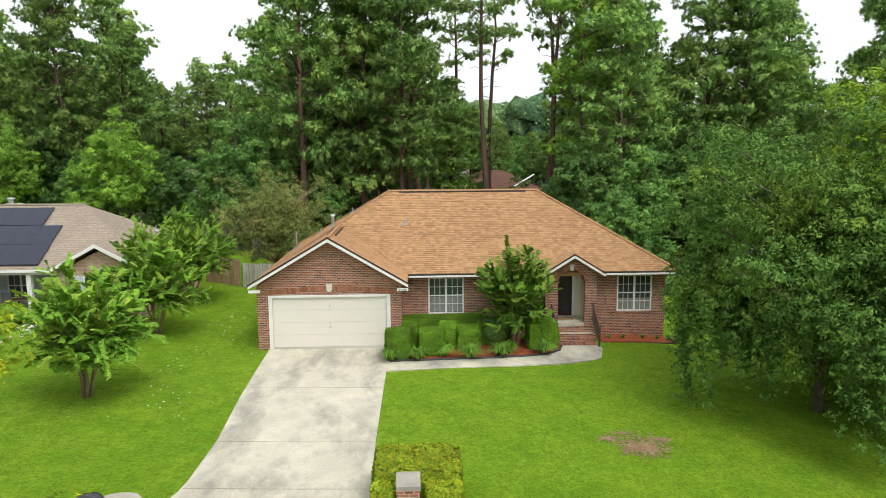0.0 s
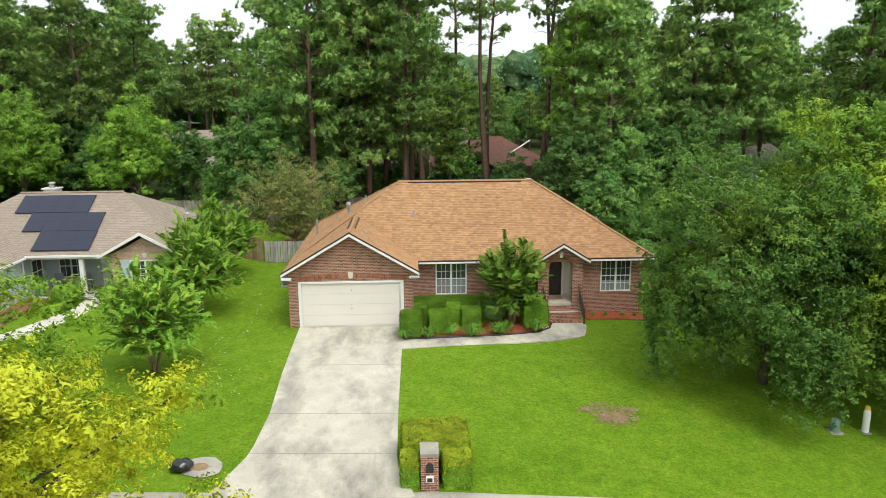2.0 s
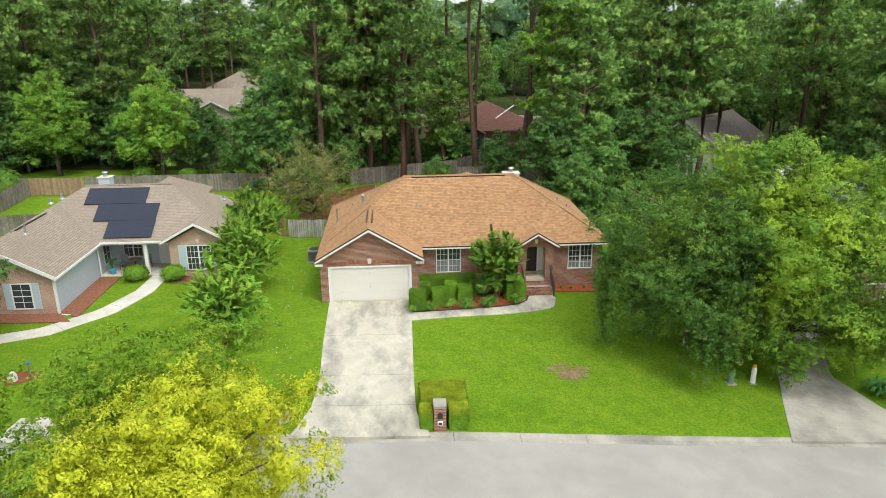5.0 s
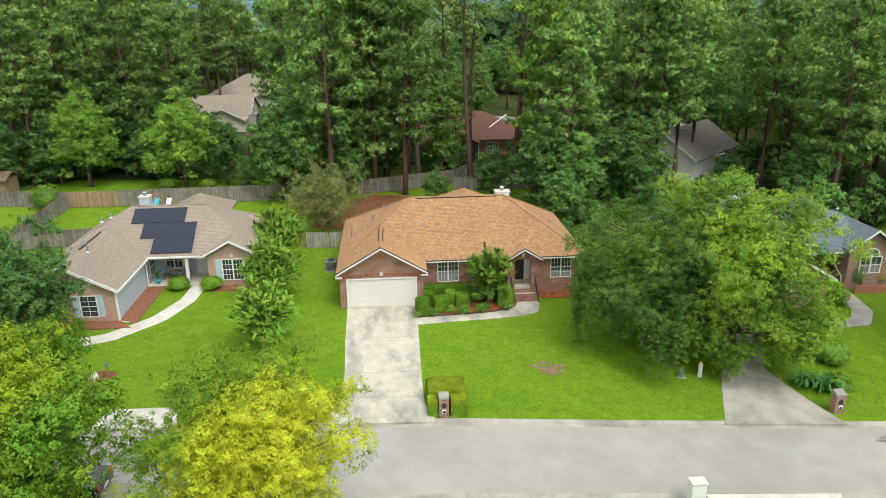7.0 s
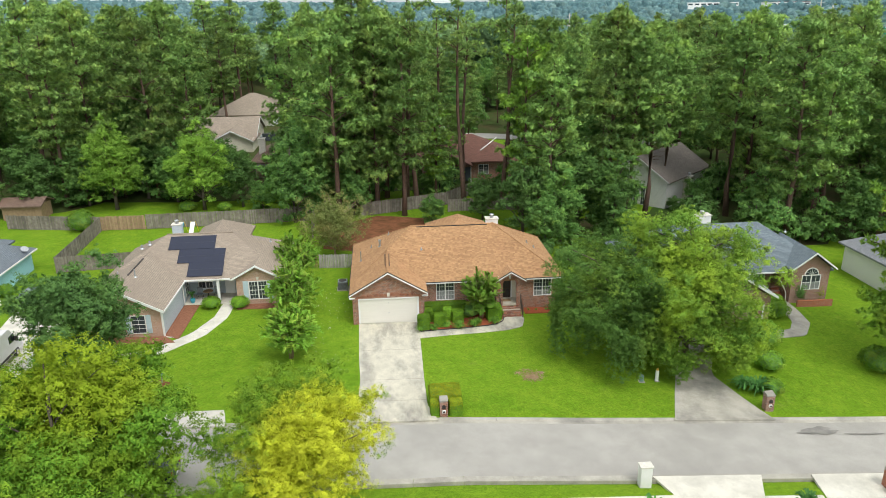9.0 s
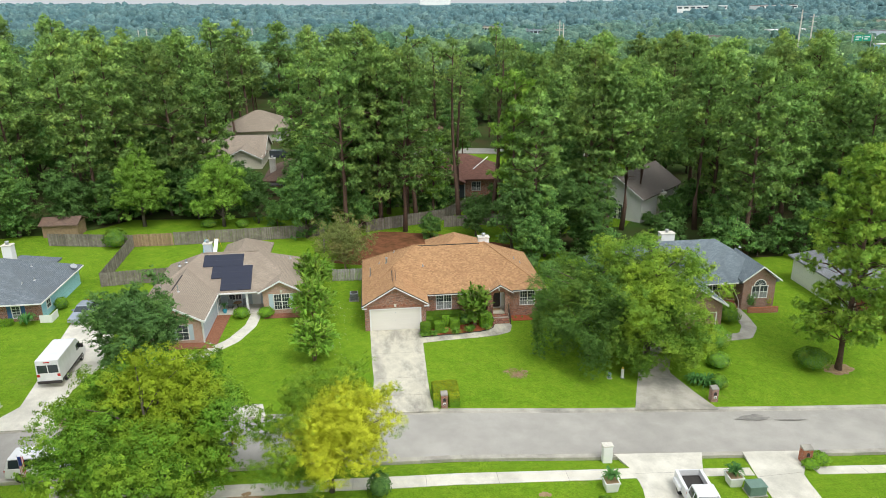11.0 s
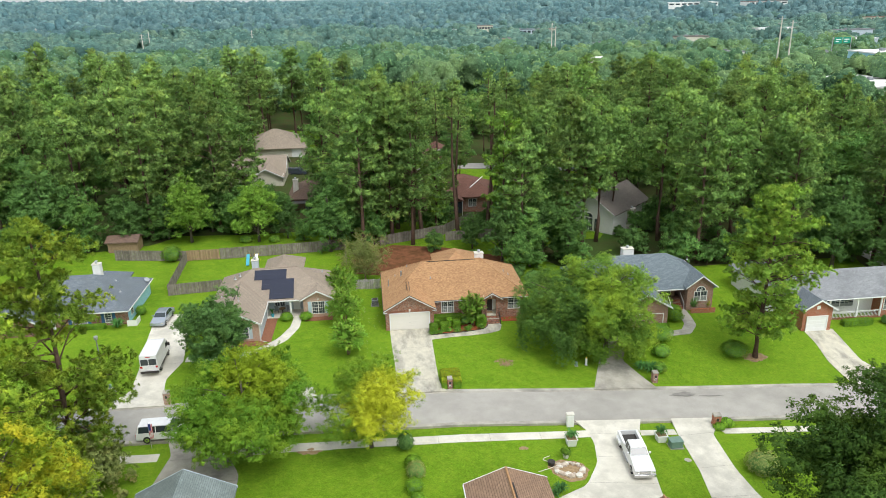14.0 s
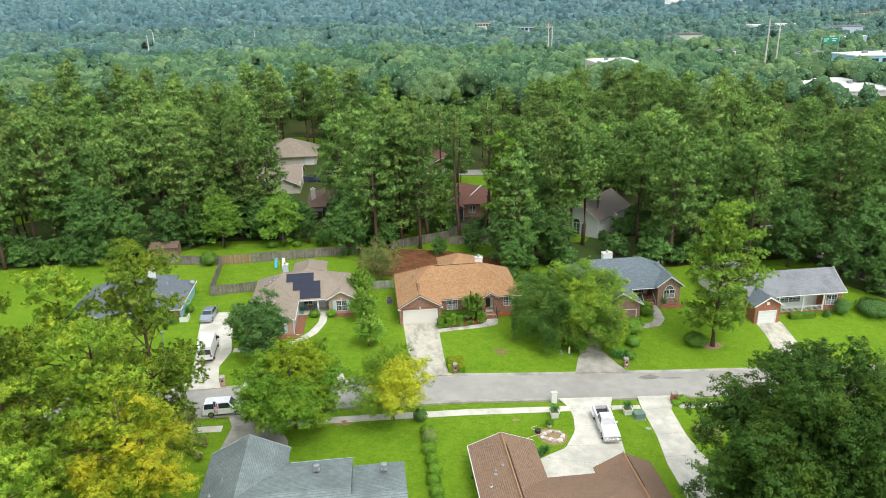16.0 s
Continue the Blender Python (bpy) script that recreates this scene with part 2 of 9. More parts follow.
M["brick_edge"] = surface("arch_brick", (0.36, 0.155, 0.085), (0.26, 0.11, 0.07), 5.0, 40.0, 0.9, objvar=0.25)
M["brick_pink"] = coursed("pink_brick", (0.56, 0.36, 0.26), (0.46, 0.27, 0.19), (0.58, 0.50, 0.42), 0.205, 0.067, 0.008)
M["brick_orange"] = coursed("orange_brick", (0.40, 0.13, 0.06), (0.32, 0.095, 0.045), (0.42, 0.32, 0.26), 0.205, 0.067, 0.008)
M["brick_brown"] = coursed("brown_brick", (0.36, 0.20, 0.14), (0.25, 0.13, 0.09), (0.42, 0.36, 0.31), 0.205, 0.067, 0.008)
M["siding_blue"] = coursed("blue_siding", (0.35, 0.62, 0.70), (0.36, 0.63, 0.71), (0.20, 0.40, 0.46), 8.0, 0.14, 0.006, 0.6, stain=0.95)
M["siding_grey"] = coursed("pale_blue_siding", (0.50, 0.56, 0.60), (0.50, 0.57, 0.61), (0.33, 0.38, 0.42), 8.0, 0.14, 0.006, 0.6, stain=0.95)
M["siding_cream"] = coursed("cream_siding", (0.66, 0.62, 0.50), (0.67, 0.63, 0.51), (0.45, 0.42, 0.34), 8.0, 0.16, 0.006, 0.6, stain=0.93)
M["siding_white"] = coursed("white_siding", (0.80, 0.79, 0.74), (0.81, 0.80, 0.75), (0.5, 0.5, 0.47), 8.0, 0.16, 0.006, 0.6, stain=0.93)
M["shingle_tan"] = surface("tan_shingle", (0.47, 0.275, 0.14), (0.40, 0.225, 0.11), 3.5, 60.0, 0.95, (0.37, 0.20, 0.095), 0.5, bumpy=0.5, spec=0.15, objvar=0.1)
M["roof_tan"] = coursed("tan_shingle_ridge", (0.46, 0.27, 0.135), (0.38, 0.215, 0.105), (0.25, 0.14, 0.07), 0.33, 0.075, 0.006)
M["roof_beige"] = coursed("beige_shingles", (0.37, 0.305, 0.235), (0.29, 0.24, 0.185), (0.20, 0.165, 0.125), 0.33, 0.075, 0.008, c3=(0.27, 0.22, 0.17))
M["roof_grey"] = coursed("grey_shingles", (0.20, 0.23, 0.25), (0.145, 0.17, 0.19), (0.08, 0.095, 0.105), 0.33, 0.075, 0.008, c3=(0.13, 0.145, 0.155))
M["roof_slate"] = coursed("blue_grey_shingles", (0.205, 0.25, 0.265), (0.145, 0.18, 0.195), (0.085, 0.095, 0.11), 0.33, 0.075, 0.009)
M["roof_silver"] = coursed("weathered_grey_shingles", (0.30, 0.31, 0.315), (0.235, 0.245, 0.25), (0.17, 0.175, 0.18), 0.33, 0.075, 0.007, c3=(0.15, 0.155, 0.16))
M["roof_worn"] = coursed("mossy_grey_shingles", (0.245, 0.29, 0.275), (0.19, 0.23, 0.22), (0.13, 0.155, 0.15), 0.33, 0.075, 0.007, c3=(0.135, 0.16, 0.15))
M["roof_brown"] = coursed("brown_shingles", (0.22, 0.15, 0.11), (0.16, 0.11, 0.085), (0.09, 0.06, 0.045), 0.33, 0.075, 0.008, c3=(0.19, 0.12, 0.085))
M["roof_taupe"] = coursed("taupe_shingles", (0.235, 0.205, 0.175), (0.18, 0.155, 0.135), (0.11, 0.095, 0.08), 0.33, 0.075, 0.008, c3=(0.16, 0.14, 0.12))
M["roof_cocoa"] = coursed("tan_brown_shingles", (0.31, 0.205, 0.135), (0.23, 0.15, 0.098), (0.14, 0.09, 0.06), 0.33, 0.075, 0.008, c3=(0.27, 0.17, 0.105))
M["roof_redbrown"] = coursed("red_brown_shingles", (0.20, 0.10, 0.075), (0.15, 0.075, 0.055), (0.08, 0.04, 0.03), 0.33, 0.075, 0.008)
M["white"] = surface("white_paint", (0.80, 0.80, 0.77), (0.76, 0.76, 0.72), 1.5, 12.0, 0.55, bumpy=0.02, vary=0.04)
M["cream"] = surface("cream_paint", (0.74, 0.69, 0.58), (0.70, 0.65, 0.54), 0.9, 12.0, 0.5, bumpy=0.02, vary=0.04)
M["garage"] = surface("garage_door_paint", (0.75, 0.715, 0.64), (0.72, 0.685, 0.61), 0.5, 12.0, 0.5, bumpy=0.01, vary=0.02)
M["stone"] = surface("cast_stone", (0.70, 0.67, 0.58), (0.58, 0.55, 0.47), 4.0, 30.0, 0.85)
M["fence"] = surface("weathered_fence_wood", (0.27, 0.24, 0.20), (0.19, 0.165, 0.14), 3.0, 20.0, 0.95, (0.13, 0.11, 0.09), 0.6, objvar=0.2)
M["fence_pale"] = surface("bleached_fence_wood", (0.46, 0.435, 0.40), (0.34, 0.32, 0.29), 3.0, 20.0, 0.95, (0.27, 0.25, 0.225), 0.6, objvar=0.2)
M["fence_tan"] = surface("newer_fence_wood", (0.36, 0.25, 0.15), (0.28, 0.19, 0.115), 3.0, 20.0, 0.95, objvar=0.2)
M["dark"] = surface("dark_paint", (0.035, 0.03, 0.028), (0.05, 0.045, 0.04), 3.0, 20.0, 0.5, bumpy=0.05)
M["door_brown"] = surface("dark_door", (0.05, 0.033, 0.025), (0.04, 0.027, 0.02), 3.0, 20.0, 0.45, bumpy=0.05)
M["rail"] = surface("brown_railing", (0.10, 0.07, 0.055), (0.075, 0.055, 0.045), 3.0, 20.0, 0.6, bumpy=0.05)
M["shutter_blue"] = surface("blue_shutter", (0.05, 0.13, 0.26), (0.06, 0.15, 0.29), 2.0, 20.0, 0.6, bumpy=0.05)
M["shutter_pale"] = surface("pale_shutter", (0.52, 0.62, 0.66), (0.50, 0.60, 0.64), 2.0, 20.0, 0.6, bumpy=0.05)
M["metal"] = surface("galvanised_metal", (0.50, 0.51, 0.52), (0.40, 0.41, 0.42), 6.0, 30.0, 0.4, metal=0.8, bumpy=0.05)
M["grey_unit"] = surface("grey_cabinet_paint", (0.26, 0.28, 0.29), (0.22, 0.24, 0.25), 3.0, 20.0, 0.6, bumpy=0.05)
M["green_unit"] = surface("green_cabinet_paint", (0.16, 0.25, 0.20), (0.14, 0.22, 0.18), 3.0, 20.0, 0.5, bumpy=0.05)
M["glass"] = glassy("window_glass")
M["blind"] = surface("window_blind", (0.26, 0.27, 0.25), (0.20, 0.21, 0.20), 2.0, 10.0, 0.8, bumpy=0.0)
M["solar"] = glassy("solar_cell", (0.012, 0.016, 0.035), 0.12)
M["bark_pine"] = surface("pine_bark", (0.16, 0.095, 0.065), (0.10, 0.065, 0.05), 5.0, 20.0, 0.95, bumpy=0.8)
M["bark"] = surface("grey_bark", (0.15, 0.12, 0.09), (0.09, 0.075, 0.06), 5.0, 20.0, 0.95, bumpy=0.8)
M["bark_pale"] = surface("smooth_pale_bark", (0.36, 0.26, 0.18), (0.26, 0.18, 0.12), 5.0, 20.0, 0.8, bumpy=0.4)
M["pine"] = leafy("pine_needles", (0.140, 0.274, 0.078), (0.303, 0.484, 0.113), (0.403, 0.581, 0.119), 0.35, 0.5, 0.75, 0.25)
# the mid-green needles hold a little extra blue for distance haze
M["pine_mid"] = leafy("mid_green_pine_needles", (0.164, 0.289, 0.084), (0.330, 0.499, 0.122), (0.453, 0.580, 0.123), 0.35, 0.5, 0.75, 0.25)
M["pine_bright"] = leafy("sunny_pine_needles", (0.172, 0.355, 0.056), (0.320, 0.548, 0.080), (0.425, 0.625, 0.080), 0.5, 0.45, 0.7, 0.3)
M["broad"] = leafy("broad_leaves", (0.092, 0.210, 0.057), (0.200, 0.371, 0.081), (0.277, 0.446, 0.081), 0.3, 0.5, 0.75)
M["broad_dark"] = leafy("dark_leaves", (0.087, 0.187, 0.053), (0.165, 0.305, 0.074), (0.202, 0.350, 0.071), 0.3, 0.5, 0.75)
M["shade_leaf"] = leafy("shade_tree_leaves", (0.056, 0.128, 0.024), (0.112, 0.222, 0.032), (0.165, 0.275, 0.032), 0.25, 0.48, 0.72)
M["oak"] = leafy("oak_leaves", (0.085, 0.189, 0.055), (0.160, 0.299, 0.075), (0.200, 0.349, 0.071), 0.4, 0.5, 0.75)
M["sweetgum"] = leafy("sweetgum_leaves", (0.223, 0.432, 0.062), (0.372, 0.621, 0.085), (0.461, 0.702, 0.085), 0.5, 0.5, 0.75)
M["elm"] = leafy("drake_elm_leaves", (0.111, 0.224, 0.032), (0.203, 0.356, 0.044), (0.340, 0.479, 0.044), 0.22, 0.42, 0.64, 0.3)
M["elm_dark"] = leafy("shaded_elm_leaves", (0.114, 0.243, 0.052), (0.199, 0.372, 0.068), (0.305, 0.457, 0.058), 0.25, 0.48, 0.70, 0.3)
M["yellow"] = leafy("yellowing_leaves", (0.14, 0.28, 0.026), (0.25, 0.41, 0.034), (0.38, 0.50, 0.034), 0.5, 0.5, 0.7, 0.35, yellowed_or_lit=((1.4, -2.7, 5.6, 3.7, (0.64, 0.68, 0.045)), (4.0, 1.2, 4.8, 2.4, (0.66, 0.68, 0.035))))
# besides its gold tips, the crown's lit top is put into the colour
M["yellowgreen"] = leafy("green_gold_lit_top_leaves", (0.14, 0.32, 0.030), (0.26, 0.47, 0.040), (0.33, 0.50, 0.038), 0.35, 0.46, 0.66, 0.36, yellowed_or_lit=((1.2, -1.2, 9.4, 3.6, (0.38, 0.51, 0.03)),))
M["gold"] = leafy("gold_topped_leaves", (0.20, 0.33, 0.026), (0.36, 0.46, 0.030), (0.62, 0.55, 0.03), 0.3, 0.46, 0.64, 0.35)
M["crape"] = leafy("crape_leaves", (0.130, 0.284, 0.032), (0.253, 0.457, 0.048), (0.366, 0.451, 0.065), 0.8, 0.5, 0.72)
M["olive"] = leafy("thin_olive_leaves", (0.242, 0.308, 0.085), (0.364, 0.424, 0.126), (0.504, 0.424, 0.147), 0.5, 0.5, 0.75)
M["box"] = leafy("boxwood_leaves", (0.13, 0.28, 0.022), (0.27, 0.47, 0.036), None)
M["box_gold"] = leafy("gold_tipped_hedge_leaves", (0.22, 0.36, 0.022), (0.52, 0.52, 0.028), None)
M["tuft"] = leafy("liriope_blades", (0.09, 0.22, 0.03), (0.22, 0.39, 0.05), None)
M["palm"] = leafy("sago_fronds", (0.060, 0.174, 0.045), (0.122, 0.290, 0.064), None)
M["vehicle_white"] = glossy("white_car_paint", (0.78, 0.78, 0.77))
M["vehicle_silver"] = glossy("silver_blue_car_paint", (0.40, 0.45, 0.50), 0.25, 0.5)
M["vehicle_dark"] = glossy("dark_car_paint", (0.04, 0.05, 0.07), 0.25)
M["vehicle_glass"] = glassy("vehicle_glass", (0.03, 0.042, 0.045), 0.09)
M["tyre"] = surface("tyre_rubber", (0.02, 0.02, 0.02), (0.03, 0.03, 0.03), 8.0, 30.0, 0.9)
M["chrome"] = glossy("bright_metal", (0.6, 0.6, 0.6), 0.2, 0.9)
M["red_lens"] = glossy("red_lamp_lens", (0.45, 0.02, 0.015), 0.2)
M["teal"] = glossy("teal_plastic", (0.05, 0.35, 0.45), 0.4)
M["yellow_plastic"] = glossy("yellow_plastic", (0.8, 0.55, 0.05), 0.4)
M["sign_green"] = surface("road_sign_green", (0.02, 0.32, 0.20), (0.02, 0.30, 0.19), 1.0, 5.0, 0.5, bumpy=0.0)
M["flag_red"] = surface("flag_red", (0.5, 0.04, 0.05), (0.45, 0.04, 0.05), 2.0, 10.0, 0.8, bumpy=0.0)
M["flag_blue"] = surface("flag_blue", (0.03, 0.05, 0.22), (0.03, 0.05, 0.2), 2.0, 10.0, 0.8, bumpy=0.0)
M["rock"] = surface("field_stone", (0.55, 0.47, 0.37), (0.40, 0.33, 0.26), 4.0, 20.0, 0.95)
# aerial haze is painted into these leaf colours, bluer with each distance
M["far_leaf"] = canopy("far_haze_canopy", (0.086, 0.190, 0.098), (0.172, 0.300, 0.134), (0.232, 0.345, 0.136))
M["haze_leaf"] = canopy("distant_haze_canopy", (0.092, 0.190, 0.164), (0.150, 0.260, 0.204), (0.200, 0.300, 0.204))
M["hill_haze_leaf"] = canopy("hill_haze_canopy", (0.102, 0.200, 0.212), (0.142, 0.246, 0.242), (0.174, 0.272, 0.246))
M["far_spray"] = leafy("far_haze_sprays", (0.116, 0.238, 0.107), (0.233, 0.396, 0.152), (0.295, 0.432, 0.152), 0.05, 0.42, 0.66, 0.2)
M["haze_spray"] = leafy("distant_haze_sprays", (0.124, 0.248, 0.198), (0.193, 0.331, 0.247), (0.248, 0.372, 0.247), 0.04, 0.42, 0.66, 0.15)
M["pine_tall"] = leafy("yellow_green_pine_needles", (0.215, 0.420, 0.060), (0.390, 0.620, 0.085), (0.530, 0.700, 0.085), 0.5, 0.45, 0.7, 0.3)
M["pine_yard"] = leafy("yard_pine_needles", (0.195, 0.340, 0.038), (0.350, 0.525, 0.056), (0.540, 0.635, 0.056), 0.4, 0.45, 0.7, 0.3)

# ---- building helpers ----
ORIGIN = {}


def thing(name, label, category, at=(0, 0, 0), group="", kind=""):
    e = new(name)
    e.location = at
    e.empty_display_size = 0.3
    ORIGIN[e] = Vector(at)
    return tagged(e, label, category, group, kind)


def link(name, me, material, parent=None, label=""):
    ob = new(name, me)
    if material:
        me.materials.append(material)
    if parent:
        ob.parent = parent
        ORIGIN[ob] = ORIGIN.get(parent, Vector())
    return tagged(ob, label) if label else ob


def part(name, bm, material, parent=None, label="", smooth=False):
    """One mesh object from a bmesh in world places, under a thing or a part."""
    if parent:
        bmesh.ops.translate(bm, verts=bm.verts, vec=-ORIGIN.get(parent, Vector()))
    me = bpy.data.meshes.new(name)
    bm.to_mesh(me)
    bm.free()
    if smooth:
        me.polygons.foreach_set("use_smooth", [True] * len(me.polygons))
    return link(name, me, material, parent, label)


def solid(verts, faces, bm=None):
    bm = bm or bmesh.new()
    vs = [bm.verts.new(v) for v in verts]
    for f in faces:
        bm.faces.new([vs[i] for i in f])
    bmesh.ops.recalc_face_normals(bm, faces=bm.faces)
    return bm


def box(x0, x1, y0, y1, z0, z1, bm=None, bevel=0.0):
    b = bmesh.new()
    vs = [b.verts.new(v) for v in ((x0, y0, z0), (x1, y0, z0), (x1, y1, z0), (x0, y1, z0), (x0, y0, z1), (x1, y0, z1), (x1, y1, z1), (x0, y1, z1))]
    for f in ((3, 2, 1, 0), (4, 5, 6, 7), (0, 1, 5, 4), (1, 2, 6, 5), (2, 3, 7, 6), (3, 0, 4, 7)):
        b.faces.new([vs[i] for i in f])
    if bevel:
        bmesh.ops.bevel(b, geom=b.edges[:], offset=bevel, segments=2, profile=0.6, affect="EDGES")
    if bm is None:
        return b
    me = bpy.data.meshes.new("tmp")
    b.to_mesh(me)
    b.free()
    bm.from_mesh(me)
    bpy.data.meshes.remove(me)
    return bm


def boxes(*bs, bevel=0.0):
    bm = bmesh.new()
    for b in bs:
        box(*b, bm=bm, bevel=bevel)
    return bm


def prism(pts, axis, a, b):
    """A polygon of (u, v) pushed from a to b along the axis: 'x' (u=y, v=z), 'y' (u=x, v=z) or 'z' (u=x, v=y)."""
    put = {"x": lambda u, v, w: (w, u, v), "y": lambda u, v, w: (u, w, v), "z": lambda u, v, w: (u, v, w)}[axis]
    n = len(pts)
    vs = [put(u, v, a) for u, v in pts] + [put(u, v, b) for u, v in pts]
    fs = [list(range(n))[::-1], list(range(n, 2 * n))] + [[i, (i + 1) % n, n + (i + 1) % n, n + i] for i in range(n)]
    return solid(vs, fs)


def tube(points, radii, sides=8, bm=None):
    """A tapered tube along points."""
    bm = bm or bmesh.new()
    rings = []
    for i, (p, r) in enumerate(zip(points, radii)):
        p = Vector(p)
        d = (Vector(points[min(i + 1, len(points) - 1)]) - Vector(points[max(i - 1, 0)])).normalized()
        q = d.to_track_quat("Z", "Y")
        rings.append([bm.verts.new(p + q @ Vector((r * math.cos(a), r * math.sin(a), 0))) for a in (math.tau * k / sides for k in range(sides))])
    for a, b in zip(rings, rings[1:]):
        for k in range(sides):
            bm.faces.new((a[k], a[(k + 1) % sides], b[(k + 1) % sides], b[k]))
    bm.faces.new(rings[0][::-1])
    bm.faces.new(rings[-1])
    return bm


def hip_roof(x0, x1, y0, y1, ze, slope, t=0.18):
    """A solid hip roof over a rectangle, eaves at ze."""
    w, d = x1 - x0, y1 - y0
    h = min(w, d) / 2
    zr = ze + slope * h
    e = 0.02
    if w >= d:
        r0, r1 = (x0 + h, y0 + h, zr), (max(x1 - h, x0 + h + e), y0 + h, zr)
        tops = [(4, 5, 9, 8), (5, 6, 9), (6, 7, 8, 9), (7, 4, 8)]
    else:
        r0, r1 = (x0 + h, y0 + h, zr), (x0 + h, max(y1 - h, y0 + h + e), zr)
        tops = [(4, 5, 8), (5, 6, 9, 8), (6, 7, 9), (7, 4, 8, 9)]
    vs = [(x, y, z) for z in (ze - t, ze) for x, y in ((x0, y0), (x1, y0), (x1, y1), (x0, y1))] + [r0, r1]
    return solid(vs, [(3, 2, 1, 0), (0, 1, 5, 4), (1, 2, 6, 5), (2, 3, 7, 6), (3, 0, 4, 7)] + tops)


def gable_roof(c, half, a, b, ze, slope, along="y", t=0.16):
    """Two slabs that meet in a ridge over c, from a to b along the axis; eaves at ze."""
    zr = ze + slope * half
    bm = None
    for s in (-1, 1):
        pts = [(c, zr), (c + s * half, ze), (c + s * half, ze - t), (c, zr - t)]
        vs = [((u, w, v) if along == "y" else (w, u, v)) for w in (a, b) for u, v in pts]
        bm = solid(vs, [(0, 1, 2, 3), (7, 6, 5, 4), (0, 4, 5, 1), (1, 5, 6, 2), (2, 6, 7, 3), (3, 7, 4, 0)], bm)
    return bm


def rakes(c, half, at, ze, slope, along="y", depth=0.05, h=0.22, bm=None):
    """White boards along a gable's two sloping edges."""
    zr = ze + slope * half
    for s in (-1, 1):
        pts = [(c, zr + 0.02), (c + s * (half + 0.02), ze + 0.01), (c + s * (half + 0.02), ze - h), (c, zr - h)]
        vs = [((u, w, v) if along == "y" else (w, u, v)) for w in (at - depth, at) for u, v in pts]
        bm = solid(vs, [(0, 1, 2, 3), (7, 6, 5, 4), (0, 4, 5, 1), (1, 5, 6, 2), (2, 6, 7, 3), (3, 7, 4, 0)], bm)
    return bm


def window(parent, x0, x1, y, z0, z1, cols=3, rows=4, double=True, blind=0.45, sill=None, face=-1, frame_mat="white"):
    """A white sash window in a wall that faces -y: frame > panes, muntins."""
    f = face
    fr = part("window_frame", boxes((x0, x0 + 0.07, *sorted((y, y + f * 0.05)), z0, z1), (x1 - 0.07, x1, *sorted((y, y + f * 0.05)), z0, z1),
                             (x0 + 0.07, x1 - 0.07, *sorted((y, y + f * 0.05)), z1 - 0.07, z1), (x0 + 0.07, x1 - 0.07, *sorted((y, y + f * 0.05)), z0, z0 + 0.07)), M[frame_mat], parent, "white window frame")
    mid = (x0 + x1) / 2
    lights = [(x0 + 0.07, mid - 0.05), (mid + 0.05, x1 - 0.07)] if double else [(x0 + 0.07, x1 - 0.07)]
    if double:
        part("mullion", box(mid - 0.05, mid + 0.05, *sorted((y, y + f * 0.045)), z0 + 0.07, z1 - 0.07), M[frame_mat], fr)
    zc = (z0 + z1) / 2
    for a, b in lights:
        part("pane", box(a, b, *sorted((y - f * 0.002, y + f * 0.008)), z0 + 0.07, z1 - 0.07), M["glass"], fr, "dark window glass")
        if blind:
            part("blind", box(a + 0.01, b - 0.01, *sorted((y + f * 0.010, y + f * 0.013)), z0 + 0.09, z0 + 0.09 + blind * (z1 - z0)), M["blind"], fr, "half-drawn pale blind")
        bars = [(a, b, *sorted((y + f * 0.008, y + f * 0.035)), zc - 0.025, zc + 0.025)]
        for i in range(1, cols):
            u = a + (b - a) * i / cols
            bars.append((u - 0.011, u + 0.011, *sorted((y + f * 0.008, y + f * 0.024)), z0 + 0.07, z1 - 0.07))
        for j in range(1, rows):
            v = z0 + 0.07 + (z1 - z0 - 0.14) * j / rows
            bars.append((a, b, *sorted((y + f * 0.008, y + f * 0.026)), v - 0.011, v + 0.011))
        part("muntins", boxes(*bars), M[frame_mat], fr)
    if sill:
        part("window_sill", box(x0 - 0.06, x1 + 0.06, *sorted((y, y + f * 0.09)), z0 - 0.09, z0), M[sill], parent)
    return fr


def quads(name, v, soft=None):
    """A mesh of loose leaf blades from an array (n, 3, 3); soft: the way each blade's shading faces."""
    n, k = v.shape[:2]
    if soft is not None:
        face = np.cross(v[:, 1] - v[:, 0], v[:, 2] - v[:, 0])
        back = (face * soft).sum(1) < 0
        v = v.copy()
        v[back] = v[back][:, ::-1]
    me = bpy.data.meshes.new(name)
    me.vertices.add(k * n)
    me.vertices.foreach_set("co", np.ascontiguousarray(v, dtype=np.float32).ravel())
    me.loops.add(k * n)
    me.loops.foreach_set("vertex_index", np.arange(k * n, dtype=np.int32))
    me.polygons.add(n)
    me.polygons.foreach_set("loop_start", np.arange(0, k * n, k, dtype=np.int32))
    me.update(calc_edges=True)
    if soft is not None:
        me.normals_split_custom_set_from_vertices(np.repeat(soft, k, 0).astype(np.float32))
    return me


def unit(v):
    return v / np.maximum(np.linalg.norm(v, axis=-1, keepdims=True), 1e-6)


